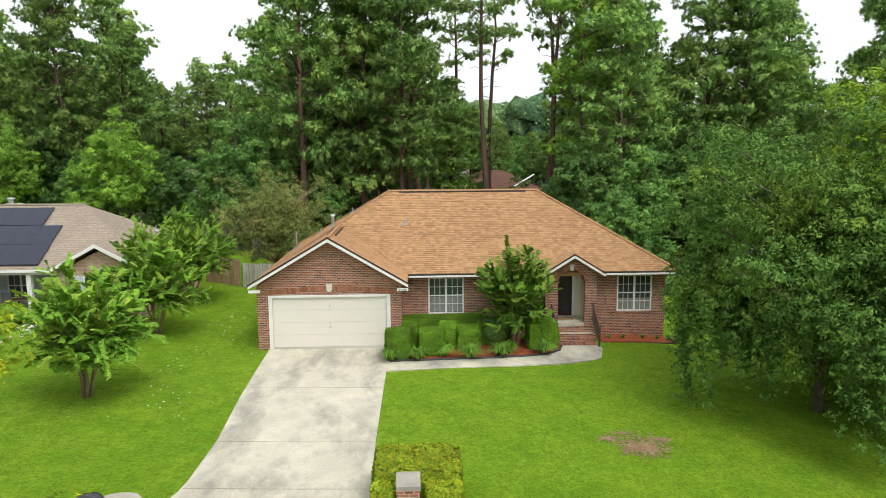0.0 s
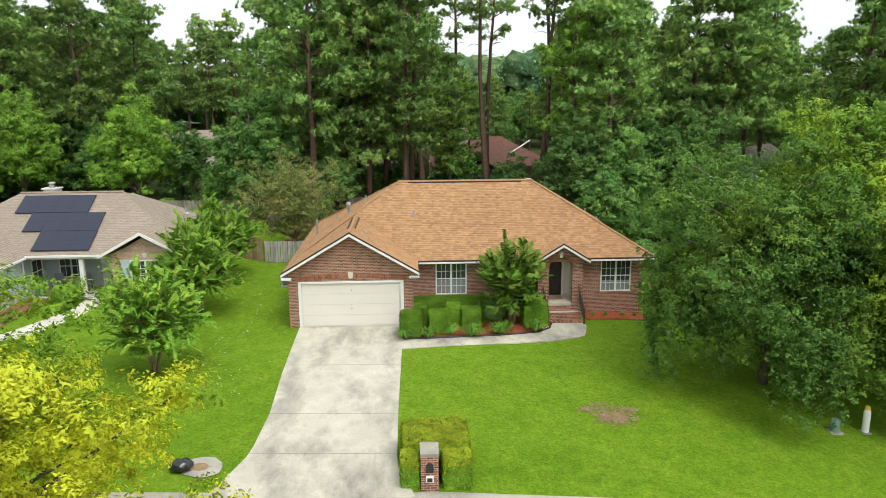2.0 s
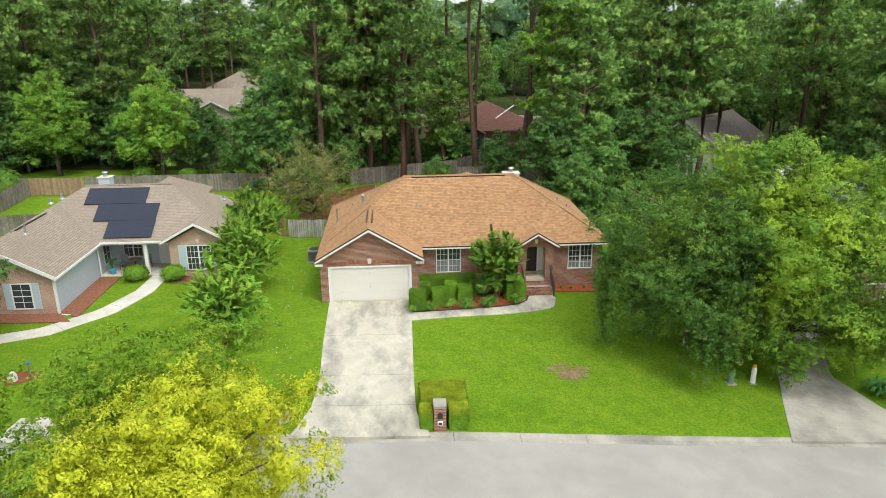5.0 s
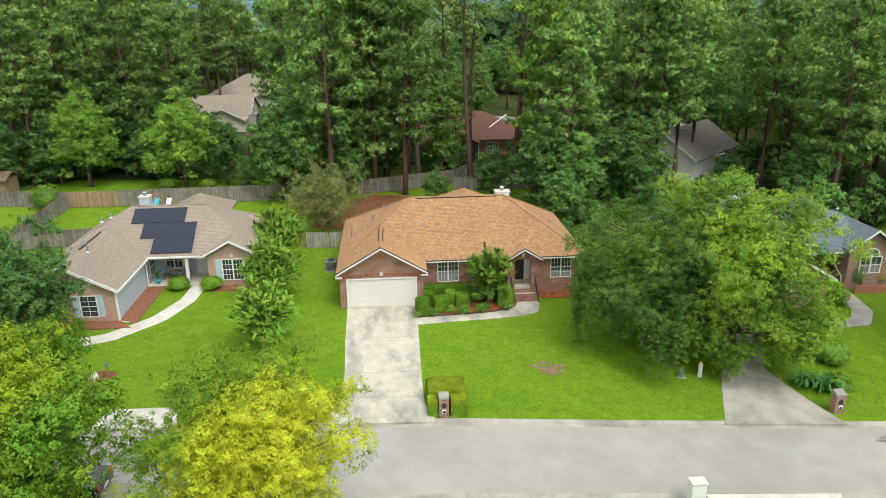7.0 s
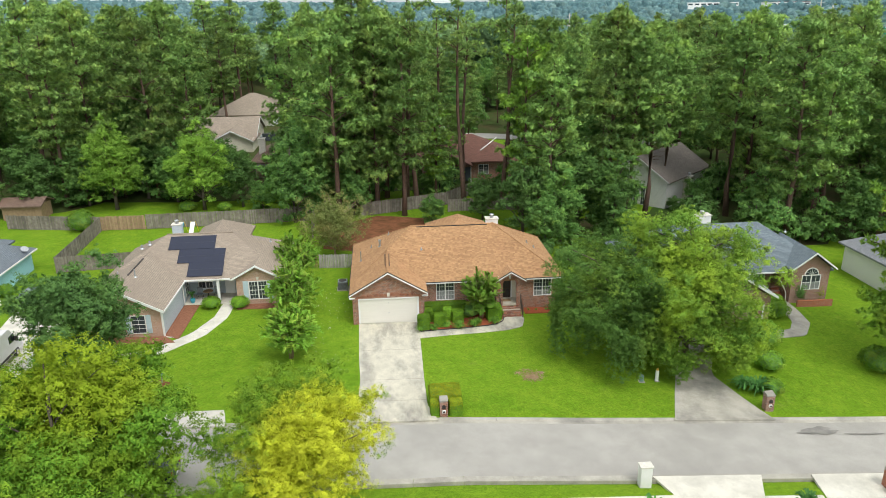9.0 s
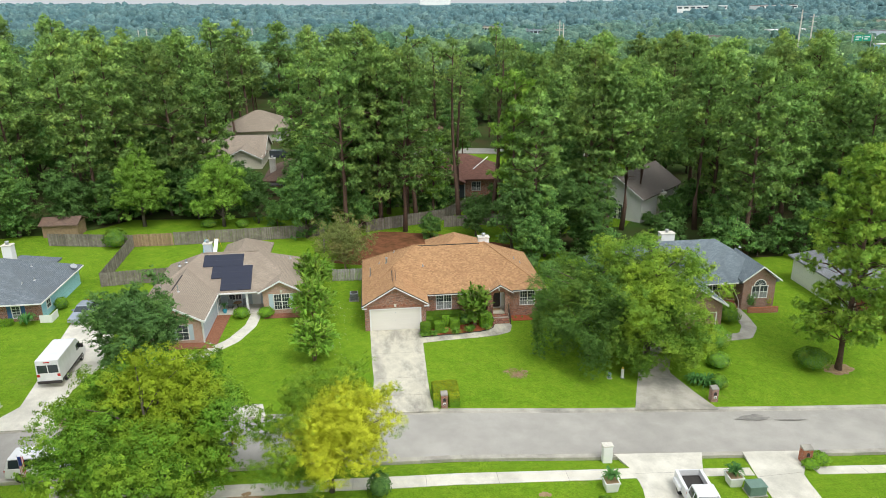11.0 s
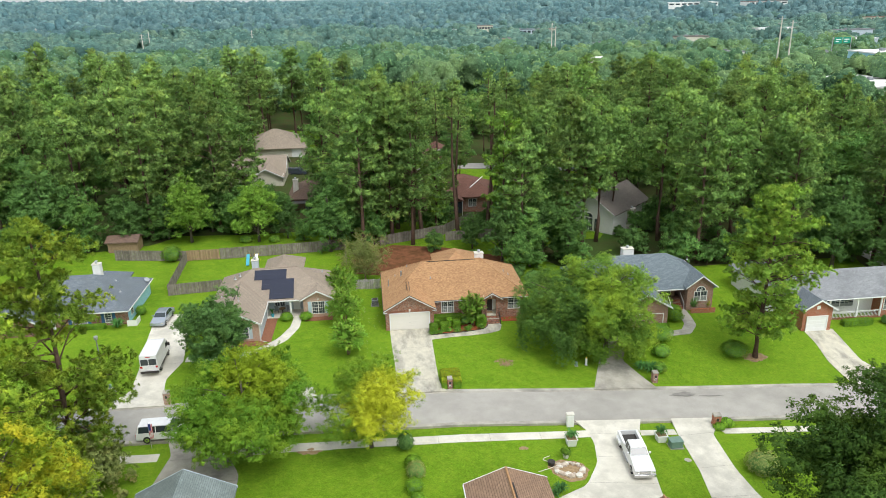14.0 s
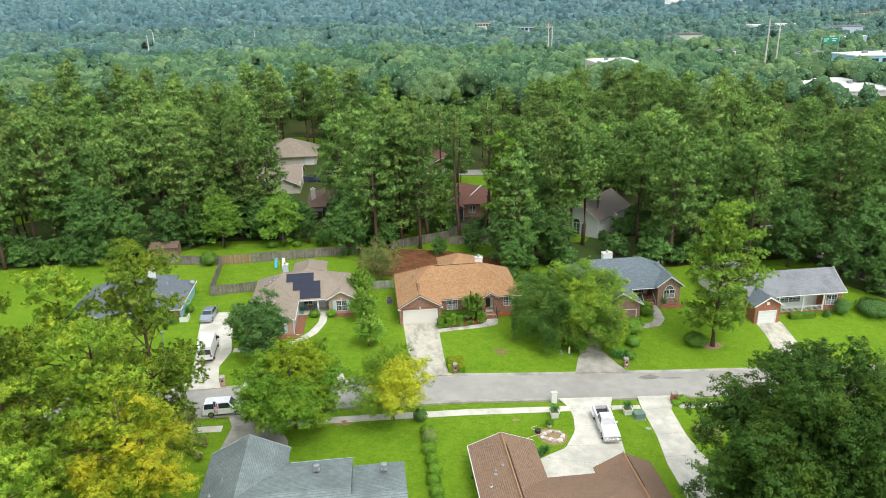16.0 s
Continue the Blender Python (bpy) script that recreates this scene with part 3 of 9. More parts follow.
def leaves(centres, normals, size, rng, aspect=0.55, spread=0.8):
    """Leaf-shaped quads at the centres, facing about along the normals."""
    n = len(centres)
    nn = unit(normals + spread * rng.normal(size=(n, 3)))
    a = unit(np.cross(nn, unit(rng.normal(size=(n, 3)))))
    b = np.cross(nn, a)
    s = (size * rng.uniform(0.65, 1.35, n))[:, None]
    return np.stack([centres - a * s + b * s * aspect, centres + a * s, centres - a * s * 0.8 - b * s * aspect], 1)


# the lie of the land
def ease(a, b, x):
    u = np.clip((x - a) / (b - a), 0, 1)
    return u * u * (3 - 2 * u)


def ground(x, y):
    r = np.interp(x, [-60, -27, -12, 0, 4, 14.6, 20, 28, 35, 42, 48, 60], [0.5, 0.2, 0.0, -0.48, -0.6, -1.4, -1.76, -2.28, -2.72, -3.1, -3.55, -4.3])
    h = np.interp(x, [-60, -33, -18, -8, 8, 14, 18, 30, 45, 60], [0.6, 0.5, 0.1, -0.05, -0.3, -0.4, -0.7, -1.5, -1.9, -2.3])
    far = 28 * ease(700, 2600, np.hypot(x, y)) * (0.6 + 0.4 * np.sin(x * 0.0021 + 1.0) * np.cos(y * 0.0013))
    dale = -17 * ease(150, 340, y) * (1 - ease(650, 1500, y))
    return r + (h - r) * ease(-14.5, -1, y) + far + dale


def gz(x, y):
    return float(ground(x, y))


def parts(name, material, parent, *bs, bevel=0.0, label=""):
    """Each box a part of its own."""
    out = []
    for b in bs:
        out.append(part(name, box(*b, bevel=bevel), M[material], parent, label))
    return out


def side_window(parent, x, y0, y1, z0, z1, face=1, cols=2, rows=4):
    """A white sash window in a wall that faces +x or -x."""
    f = face
    span = lambda a, b: sorted((x + f * a, x + f * b))
    fr = part("window_frame", boxes((*span(0, 0.05), y0, y0 + 0.07, z0, z1), (*span(0, 0.05), y1 - 0.07, y1, z0, z1), (*span(0, 0.05), y0 + 0.07, y1 - 0.07, z1 - 0.07, z1), (*span(0, 0.05), y0 + 0.07, y1 - 0.07, z0, z0 + 0.07)), M["white"], parent, "white window frame")
    part("pane", box(*span(0, 0.012), y0 + 0.07, y1 - 0.07, z0 + 0.07, z1 - 0.07), M["glass"], fr)
    bars = [(*span(0.012, 0.04), y0 + 0.07, y1 - 0.07, (z0 + z1) / 2 - 0.025, (z0 + z1) / 2 + 0.025)]
    for i in range(1, cols):
        u = y0 + (y1 - y0) * i / cols
        bars.append((*span(0.012, 0.03), u - 0.012, u + 0.012, z0 + 0.07, z1 - 0.07))
    part("muntins", boxes(*bars), M["white"], fr)
    return fr


def shutter(parent, x0, x1, y, z0, z1, material):
    s = part("shutter", box(x0, x1, y - 0.04, y, z0, z1), M[material], parent, "louvred window shutter")
    n = max(5, int((z1 - z0) / 0.11))
    for k in range(n):
        z = z0 + 0.05 + (z1 - z0 - 0.1) * k / n
        part("louvre", box(x0 + 0.05, x1 - 0.05, y - 0.055, y - 0.04, z, z + 0.045), M[material], s)
    return s


def sectional_door(parent, x0, x1, y, z0, z1, label="white panelled garage door", material="white"):
    d = part("garage_door", box(x0, x1, y, y + 0.06, z0, z1), M[material], parent, label)
    h = (z1 - z0) / 4
    for k in range(4):
        part("door_section", box(x0 + 0.03, x1 - 0.03, y - 0.035, y + 0.001, z0 + k * h + 0.01, z0 + (k + 1) * h - 0.005, bevel=0.01), M[material], d)
    parts("door_frame", "white", parent, (x0 - 0.12, x0, y - 0.1, y + 0.02, z0, z1 + 0.1), (x1, x1 + 0.12, y - 0.1, y + 0.02, z0, z1 + 0.1), (x0, x1, y - 0.1, y + 0.02, z1, z1 + 0.1))
    return d


def eaves(parent, x0, x1, y0, y1, ze, t=0.18, material="white"):
    """Gutters round a hip roof's rectangle."""
    for b in ((x0, x1, y0 - 0.08, y0 - 0.004, ze - t + 0.02, ze - 0.03), (x0, x1, y1 + 0.004, y1 + 0.08, ze - t + 0.02, ze - 0.03), (x0 - 0.08, x0 - 0.004, y0, y1, ze - t + 0.02, ze - 0.03), (x1 + 0.004, x1 + 0.08, y0, y1, ze - t + 0.02, ze - 0.03)):
        part("gutter", box(*b), M[material], parent)


def chimney(parent, x0, x1, y0, y1, z0, z1, material="white"):
    c = part("chimney", box(x0, x1, y0, y1, z0, z1, bevel=0.02), M[material], parent, "boxed chimney with a metal flue")
    part("chimney_cap", box(x0 - 0.07, x1 + 0.07, y0 - 0.07, y1 + 0.07, z1, z1 + 0.07), M["stone"], c)
    xm, ym = (x0 + x1) / 2, (y0 + y1) / 2
    part("flue", tube([(xm, ym, z1 + 0.07), (xm, ym, z1 + 0.35)], [0.16, 0.16], 10), M["metal"], c)
    part("flue_cap", tube([(xm, ym, z1 + 0.38), (xm, ym, z1 + 0.46)], [0.25, 0.18], 10), M["metal"], c)
    return c


def vents(parent, *spots):
    for x, y, z, h, r in spots:
        v = part("vent_pipe", tube([(x, y, z - 0.1), (x, y, z + h)], [r, r], 8), M["metal"], parent, "pale roof vent pipe")
        part("flashing", tube([(x, y, z - 0.03), (x, y, z + 0.07)], [r + 0.12, r + 0.01], 8), M["metal"], v)


def turbine(parent, x, y, z):
    v = part("roof_turbine", tube([(x, y, z - 0.1), (x, y, z + 0.2), (x, y, z + 0.35), (x, y, z + 0.55), (x, y, z + 0.62)], [0.16, 0.16, 0.33, 0.3, 0.08], 14), M["metal"], parent, "round metal roof ventilator")
    part("flashing", box(x - 0.3, x + 0.3, y - 0.3, y + 0.3, z - 0.06, z + 0.04), M["metal"], v)


def gable_wall(parent, c, half, y0, y1, z0, ze, slope, material, label=""):
    return part("wall", prism([(c - half, z0), (c + half, z0), (c + half, ze), (c, ze + slope * half), (c - half, ze)], "y", y0, y1), M[material], parent, label)

# ---- the ground ----
ROAD_N, ROAD_S, KERB = -14.75, -21.35, 0.11


def sheet(name, xs, ys, zf, material, label, category, kind="structure", parent=None):
    X, Y = np.meshgrid(xs, ys)
    Z = np.vectorize(zf)(X, Y)
    nx, ny = len(xs), len(ys)
    i = np.arange((nx - 1) * (ny - 1))
    r, c = i // (nx - 1), i % (nx - 1)
    k = r * nx + c
    me = bpy.data.meshes.new(name)
    me.from_pydata(np.stack([X.ravel(), Y.ravel(), Z.ravel()], 1).tolist(), [], np.stack([k, k + 1, k + nx + 1, k + nx], 1).tolist())
    me.polygons.foreach_set("use_smooth", [True] * len(me.polygons))
    return tagged(link(name, me, material, parent), label, category, "", kind)


def steps(*spans):
    out = []
    for a, b, s in spans:
        out += list(np.arange(a, b, s))
    return np.array(out + [spans[-1][1]])


gx = steps((-6000, -800, 650), (-800, -120, 40), (-120, 140, 1.6), (140, 800, 40), (800, 6000, 650))
gy = steps((-2500, -200, 300), (-200, -60, 14), (-60, ROAD_S - 0.3, 1.2), (ROAD_S - 0.02, ROAD_N + 0.02, 0.9), (ROAD_N + 0.3, 60, 1.2), (60, 160, 5), (160, 800, 40), (800, 7000, 500))


def lawn_z(x, y):
    z = gz(x, y)
    if ROAD_S - 0.05 < y < ROAD_N + 0.05 and -110 < x < 130:
        return z - 0.3
    if y > 150:
        z -= min(4.0, (y - 150) * 0.05)
    return z + 0.02 * math.sin(x * 0.9) * math.sin(y * 0.7)


sheet("ground", gx, gy, lawn_z, M["lawn"], "bright green mown lawn over gently falling ground", "lawn")
rx = steps((-110, 130, 2.0))
sheet("road", rx, [ROAD_S + 0.45, -18.0, ROAD_N - 0.45], lambda x, y: gz(x, y) - KERB + 0.03 * (1 - abs(y + 18.05) / 3.3), M["asphalt"],
      "pale grey worn asphalt street", "road")


def kerb_run(y_out, y_in, a, b, name="kerb"):
    """A rolled concrete kerb with its gutter pan, in stones of three metres."""
    s = 1 if y_in > y_out else -1
    prof = [(0, -0.3), (0, -0.02), (0.02, 0.0), (0.14, 0.0), (0.2, -0.05), (0.26, -KERB + 0.01), (0.62, -KERB + 0.004), (0.62, -0.3)]
    top = None
    for x in np.arange(a, b - 0.1, 3.0):
        x1 = min(x + 2.985, b)
        vs = [(xx, y_out + s * u, gz(xx, y_out + s * u) + v) for xx in (x, x1) for u, v in prof]
        n = len(prof)
        bm = solid(vs, [list(range(n)), list(range(n, 2 * n))[::-1]] + [(i, i + 1, n + i + 1, n + i) for i in range(n - 1)])
        if top is None:
            top = tagged(part(name, bm, M["concrete_old"]), "weathered grey concrete kerb and gutter", "kerb", "", "structure")
        else:
            part("kerb_stone", bm, M["concrete_old"], top)


kerb_run(ROAD_N + 0.16, ROAD_N, -110, 130)
kerb_run(ROAD_S - 0.16, ROAD_S, -110, 130)


def draped(name, left, right, material, label, category="driveway", lift=0.035, joints=(), n=24, parent=None, kind="structure"):
    """A slab between two edge lines of (x, y), laid over the ground."""
    def along(pts, u):
        p = np.array(pts, float)
        d = np.r_[0, np.cumsum(np.linalg.norm(np.diff(p, axis=0), axis=1))]
        return np.array([np.interp(u * d[-1], d, p[:, k]) for k in (0, 1)])
    bm = bmesh.new()
    rows = []
    for i in range(n + 1):
        a, b = along(left, i / n), along(right, i / n)
        row = []
        for w in (0, 0.25, 0.5, 0.75, 1):
            q = a + (b - a) * w
            row.append(bm.verts.new((q[0], q[1], gz(*q) + lift)))
        rows.append(row)
    for r, s in zip(rows, rows[1:]):
        for j in range(4):
            bm.faces.new((r[j], r[j + 1], s[j + 1], s[j]))
    edge = bmesh.ops.extrude_face_region(bm, geom=bm.faces[:])
    bmesh.ops.translate(bm, verts=[v for v in edge["geom"] if isinstance(v, bmesh.types.BMVert)], vec=(0, 0, -0.16))
    bmesh.ops.recalc_face_normals(bm, faces=bm.faces)
    ob = tagged(part(name, bm, material), label, category, "", kind)
    for u in joints:
        a, b = along(left, u), along(right, u)
        d = (b - a) / np.linalg.norm(b - a)
        pr = np.array([-d[1], d[0]]) * 0.013
        m = 8
        jb = bmesh.new()
        prev = None
        for k in range(m + 1):
            q = a + (b - a) * k / m
            pair = [jb.verts.new((*(q + e * pr), gz(*q) + lift + 0.004)) for e in (-1, 1)]
            if prev:
                jb.faces.new((prev[0], pair[0], pair[1], prev[1]))
            prev = pair
        part("joint", jb, M["joint"], ob)
    return ob


KN = ROAD_N - 0.2
draped("driveway", [(-2.62, 0.05), (-2.5, -6), (-2.35, -9.4), (-2.45, -12.3), (-3.2, KN)], [(2.55, 0.05), (2.5, -3), (2.4, -9.4), (2.4, -13.0), (3.0, KN)],
       M["concrete"], "broad pale concrete driveway with dark tyre stains", joints=(0.33, 0.63, 0.82))
draped("front_walk", [(2.5, -1.9), (5.0, -1.5), (7.5, -1.2), (9.4, -0.6), (10.2, 0.2), (10.3, 0.8)], [(2.5, -3.1), (5.0, -2.75), (7.5, -2.5), (10.0, -2.15), (11.4, -1.6), (11.9, 0.0), (11.8, 0.8)],
       M["concrete"], "curving concrete front walk", "path", 0.04, joints=(0.25, 0.5, 0.72))
draped("driveway", [(19.6, KN), (21.0, -11.5), (22.3, -8.5), (24.0, -5.0), (26.5, 0.0), (27.5, 1.5)], [(27.0, KN), (26.0, -12.0), (25.0, -9.0), (27.0, -5.0), (31.0, -1.5), (33.0, -1.4)],
       M["concrete_old"], "weathered grey concrete driveway under the elm", joints=(0.3, 0.55))
draped("driveway", [(51.0, KN), (50.9, -10), (51.4, -6.6), (51.4, -3.6)], [(58.0, KN), (55.3, -10), (55.4, -6.6), (55.5, -3.6)], M["concrete"], "pale concrete driveway to a brick garage", joints=(0.5,))
draped("driveway", [(-33.2, KN), (-31.2, -11.5), (-31.6, -7), (-32.6, -0.6), (-33.6, 8.2)], [(-26.7, KN), (-27.4, -13), (-28.0, -9.5), (-27.0, -5.5), (-28.2, 3.2), (-29.4, 7.8)],
       M["concrete_pale"], "bright concrete driveway beside the blue house", joints=(0.4, 0.65))
draped("driveway", [(-15.5, KN), (-15.2, -13)], [(-11.0, KN), (-11.5, -13)], M["concrete_pale"], "short concrete kerb apron", n=4)
draped("front_walk", [(-26.8, -4.6), (-21.5, -4.3), (-18.9, -3.2), (-16.6, -0.6), (-15.4, 2.6), (-15.2, 5.6)], [(-26.8, -5.7), (-21.0, -5.5), (-18.0, -4.2), (-15.4, -1.2), (-14.2, 2.4), (-14.1, 5.6)],
       M["concrete_pale"], "curving pale concrete front walk", "path", 0.04, joints=(0.3, 0.5, 0.7))
draped("front_walk", [(29.5, -2.6), (33, -2.6), (35.4, -2.2), (36.5, -0.6), (36.9, 2.0), (37.4, 4.6)], [(29.5, -3.7), (33, -3.8), (36.2, -3.4), (37.9, -1.2), (38.4, 1.6), (38.6, 4.6)],
       M["concrete_old"], "curving grey concrete front walk", "path", 0.04, joints=(0.4,))
KS = ROAD_S + 0.2
draped("pavement", [(-9.0, -23.3), (5, -23.25), (16.4, -22.95)], [(-9.0, -24.6), (5, -24.5), (16.4, -24.1)], M["concrete_pale"], "pale concrete pavement between grass strips", "pavement", 0.04, joints=(0.2, 0.4, 0.6, 0.8))
draped("pavement", [(-21.0, -23.6), (-9, -23.4)], [(-21.0, -24.8), (-9, -24.7)], M["concrete_pale"], "shaded concrete pavement under trees", "pavement", 0.04, joints=(0.3, 0.6))
draped("pavement", [(30.2, -23.15), (70, -23.35)], [(30.4, -24.1), (70, -24.3)], M["concrete_pale"], "pale concrete pavement", "pavement", 0.04, joints=(0.1, 0.2, 0.3))
draped("pavement", [(21.75, -23.15), (25.4, -23.15)], [(21.6, -24.05), (25.35, -24.05)], M["concrete_pale"], "short concrete pavement between two drives", "pavement", 0.04)
draped("driveway", [(15.6, KS), (16.2, -22.7), (16.4, -25), (15.7, -28.2), (13.7, -31.4), (10.3, -33.2), (9.6, -39.4)], [(22.6, KS), (21.6, -23.5), (21.3, -25), (20.6, -30), (20.1, -33), (19.6, -36), (15.5, -40.5)],
       M["concrete_pale"], "broad bright concrete driveway beside the brown roof", lift=0.03, joints=(0.12, 0.3, 0.5, 0.68))
draped("driveway", [(25.9, KS), (25.5, -23.5), (25.0, -29.9), (24.1, -34.8), (23.8, -42)], [(31.3, KS), (29.1, -24.2), (28.6, -29.8), (28.8, -33.3), (30.5, -42)],
       M["concrete_pale"], "worn concrete driveway along the hedge", lift=0.03, joints=(0.15, 0.4, 0.6))
draped("driveway", [(-24.9, KS), (-23.9, -24), (-24.6, -29), (-25.0, -36)], [(-17.5, KS), (-18.6, -24.5), (-17.2, -27.5), (-16.6, -36)], M["concrete_old"], "grey concrete driveway under trees", lift=0.03, joints=(0.25, 0.5))
draped("pavement", [(-34, -23.4), (-25.0, -23.6)], [(-34, -24.6), (-25.0, -24.8)], M["concrete_pale"], "pale concrete pavement", "pavement", 0.04)


def patch(name, cx, cy, rx, ry, material, label, category, lift=0.03, seed=0, wob=0.18, turn=0.0, kind="structure"):
    """A flat patch with an uneven edge, laid over the ground."""
    rng = random.Random(seed)
    ph = [rng.uniform(0, 6.28) for _ in range(4)]
    bm = bmesh.new()
    rings = []
    for k in (0.0, 0.35, 0.7, 1.0):
        ring = []
        for i in range(36):
            a = math.tau * i / 36
            w = 1 + wob * (math.sin(2 * a + ph[0]) * 0.5 + math.sin(3 * a + ph[1]) * 0.4 + math.sin(7 * a + ph[2]) * 0.25 + math.sin(11 * a + ph[3]) * 0.2)
            u, v = rx * k * w * math.cos(a), ry * k * w * math.sin(a)
            x, y = cx + u * math.cos(turn) - v * math.sin(turn), cy + u * math.sin(turn) + v * math.cos(turn)
            ring.append(bm.verts.new((x, y, gz(x, y) + lift * (1.6 - k))))
        rings.append(ring)
    for a, b in zip(rings, rings[1:]):
        for i in range(36):
            bm.faces.new((a[i], a[(i + 1) % 36], b[(i + 1) % 36], b[i]))
    bmesh.ops.remove_doubles(bm, verts=bm.verts, dist=1e-4)
    return tagged(part(name, bm, material), label, category, "", kind)


patch("dirt_patch", 10.62, -9.35, 0.34, 0.30, M["dirt"], "bare sandy patch worn into the lawn", "soil", 0.025, 3, 0.6)
soil_rng = np.random.default_rng(15)
SC = np.concatenate([soil_rng.normal(size=(420, 2)) * (0.42, 0.30) + (10.62, -9.35), soil_rng.normal(size=(60, 2)) * (0.2, 0.1) + (9.7, -8.85), soil_rng.normal(size=(50, 2)) * (0.18, 0.1) + (11.35, -8.8), soil_rng.normal(size=(40, 2)) * (0.3, 0.1) + (10.3, -8.5)])
SC = np.column_stack([SC, ground(SC[:, 0], SC[:, 1]) + 0.034])
tagged(link("soil_crumbs", quads("soil_crumbs", leaves(SC, np.tile(np.array([0.0, 0.0, 1.0]), (len(SC), 1)), 0.06, soil_rng, 0.7, 0.05)), M["dirt"]), "loose sandy soil among thinning grass", "soil", "", "stuff")
patch("tar_patch", 29.4, -16.3, 1.5, 0.4, M["tar"], "dark oily repair patch on the asphalt", "stain", -0.055, 5, 0.4, 0.15)
patch("tar_patch", 32.6, -16.7, 1.2, 0.12, M["tar"], "faint dark smear on the asphalt", "stain", -0.055, 8, 0.4, 0.0)
patch("pine_straw_bed", 4.0, 24.6, 12.0, 7.6, M["straw"], "reddish pine straw under tall pines", "ground cover", 0.05, 9, 0.2)
patch("pine_straw_bed", 38.0, 27.0, 16.0, 8.0, M["woodfloor"], "shaded leaf litter behind the brick house", "ground cover", 0.05, 11, 0.2)
patch("pine_straw_bed", 41.8, -9.0, 1.4, 1.0, M["dirt"], "bare ground round the pine trunk", "soil", 0.03, 4, 0.3)
patch("leaf_litter_bed", -11.0, -24.5, 1.1, 0.9, M["dirt"], "bare ring under the tree", "soil", 0.03, 14, 0.3)

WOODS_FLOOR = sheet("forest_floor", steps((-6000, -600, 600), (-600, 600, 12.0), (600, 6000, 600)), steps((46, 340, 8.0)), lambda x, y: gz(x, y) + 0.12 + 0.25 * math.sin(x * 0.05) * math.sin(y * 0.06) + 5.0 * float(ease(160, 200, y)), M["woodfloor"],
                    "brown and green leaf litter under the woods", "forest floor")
# sheets raised among the crowns mute gap shadows and repeat the painted haze
for floor_name, far_ys, far_mat in (("woodland_floor", steps((332, 900, 20.0)), "haze_leaf"), ("hillside_floor", steps((900, 2700, 60.0), (2700, 7000, 400)), "hill_haze_leaf")):
    sheet(floor_name, steps((-6000, -600, 600), (-600, 600, 12.0), (600, 6000, 600)), far_ys, lambda x, y: gz(x, y) + 5.5 + 3.5 * float(ease(334, 420, y)) + 6.5 * float(ease(800, 1100, y)) + 1.5 * float(ease(334, 420, y)) * math.sin(x * 0.11) * math.sin(y * 0.09), M[far_mat], "haze-tinted undergrowth sheet raised among the far crowns", "forest floor")
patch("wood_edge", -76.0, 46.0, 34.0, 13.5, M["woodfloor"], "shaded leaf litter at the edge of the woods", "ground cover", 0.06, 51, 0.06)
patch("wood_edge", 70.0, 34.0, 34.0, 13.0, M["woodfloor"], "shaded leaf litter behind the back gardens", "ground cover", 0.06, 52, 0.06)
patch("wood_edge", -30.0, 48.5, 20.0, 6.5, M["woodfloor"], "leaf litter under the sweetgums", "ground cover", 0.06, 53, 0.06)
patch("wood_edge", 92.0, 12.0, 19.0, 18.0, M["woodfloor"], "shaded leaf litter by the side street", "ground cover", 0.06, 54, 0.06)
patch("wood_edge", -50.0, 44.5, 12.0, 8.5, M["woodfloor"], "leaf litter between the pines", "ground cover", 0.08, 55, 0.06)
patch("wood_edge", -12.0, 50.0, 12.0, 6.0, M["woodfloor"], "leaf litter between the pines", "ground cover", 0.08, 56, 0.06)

# ---- the tan-roofed brick house ----
S = 0.61                                      # the roofs' slope
EX0, EX1, EY0, EY1, EZ = -3.32, 15.86, 1.86, 13.2, 2.75
house = thing("house", "one-storey red brick house with a tan shingle roof", "house", (0, 0, -0.1))

# walls: garage front with its door opening, the long front, sides and back
WX, WY, ZT = 3.08, 2.32, 2.68
parts("wall", "brick", house, (-WX, -2.46, 0, 0.22, -0.45, 2.4), (2.46, WX, 0, 0.22, -0.6, 2.4), label="red brick garage pier")
part("wall", prism([(-WX, 2.4), (-2.46, 2.4), (-2.46, 2.16), (2.46, 2.16), (2.46, 2.4), (WX, 2.4), (WX, ZT - 0.02), (0, ZT + S * WX - 0.05), (-WX, ZT - 0.02)], "y", 0.0, 0.22), M["brick"], house, "red brick garage gable")
part("wall", boxes((-WX, -WX + 0.22, 0.22, 12.7, -0.5, ZT)), M["brick"], house)
part("wall", boxes((WX - 0.22, WX, 0.22, WY, -0.6, ZT)), M["brick"], house)
FW = [(WX, 4.28, -0.8, ZT), (4.28, 5.94, -0.8, 0.79), (4.28, 5.94, 2.53, ZT), (5.94, 9.8, -0.8, ZT), (11.93, 13.14, -1.1, ZT), (13.14, 14.80, -1.1, 0.79), (13.14, 14.80, 2.53, ZT), (14.80, 15.42, -1.2, ZT)]
parts("wall", "brick", house, *[(a, b, WY, WY + 0.22, c, d) for a, b, c, d in FW])
part("wall", box(15.20, 15.418, WY + 0.22, 12.7, -1.3, ZT), M["brick"], house)
part("wall", box(-WX + 0.22, 15.2, 12.48, 12.7, -0.6, ZT), M["brick"], house)
# near-black backing sheets, added out of sight behind the garage door and front windows
parts("interior_wall", "dark", house, (-2.8, 2.8, 1.6, 1.7, -0.3, 2.6), (3.3, 15.1, 4.2, 4.3, -0.5, 2.6))

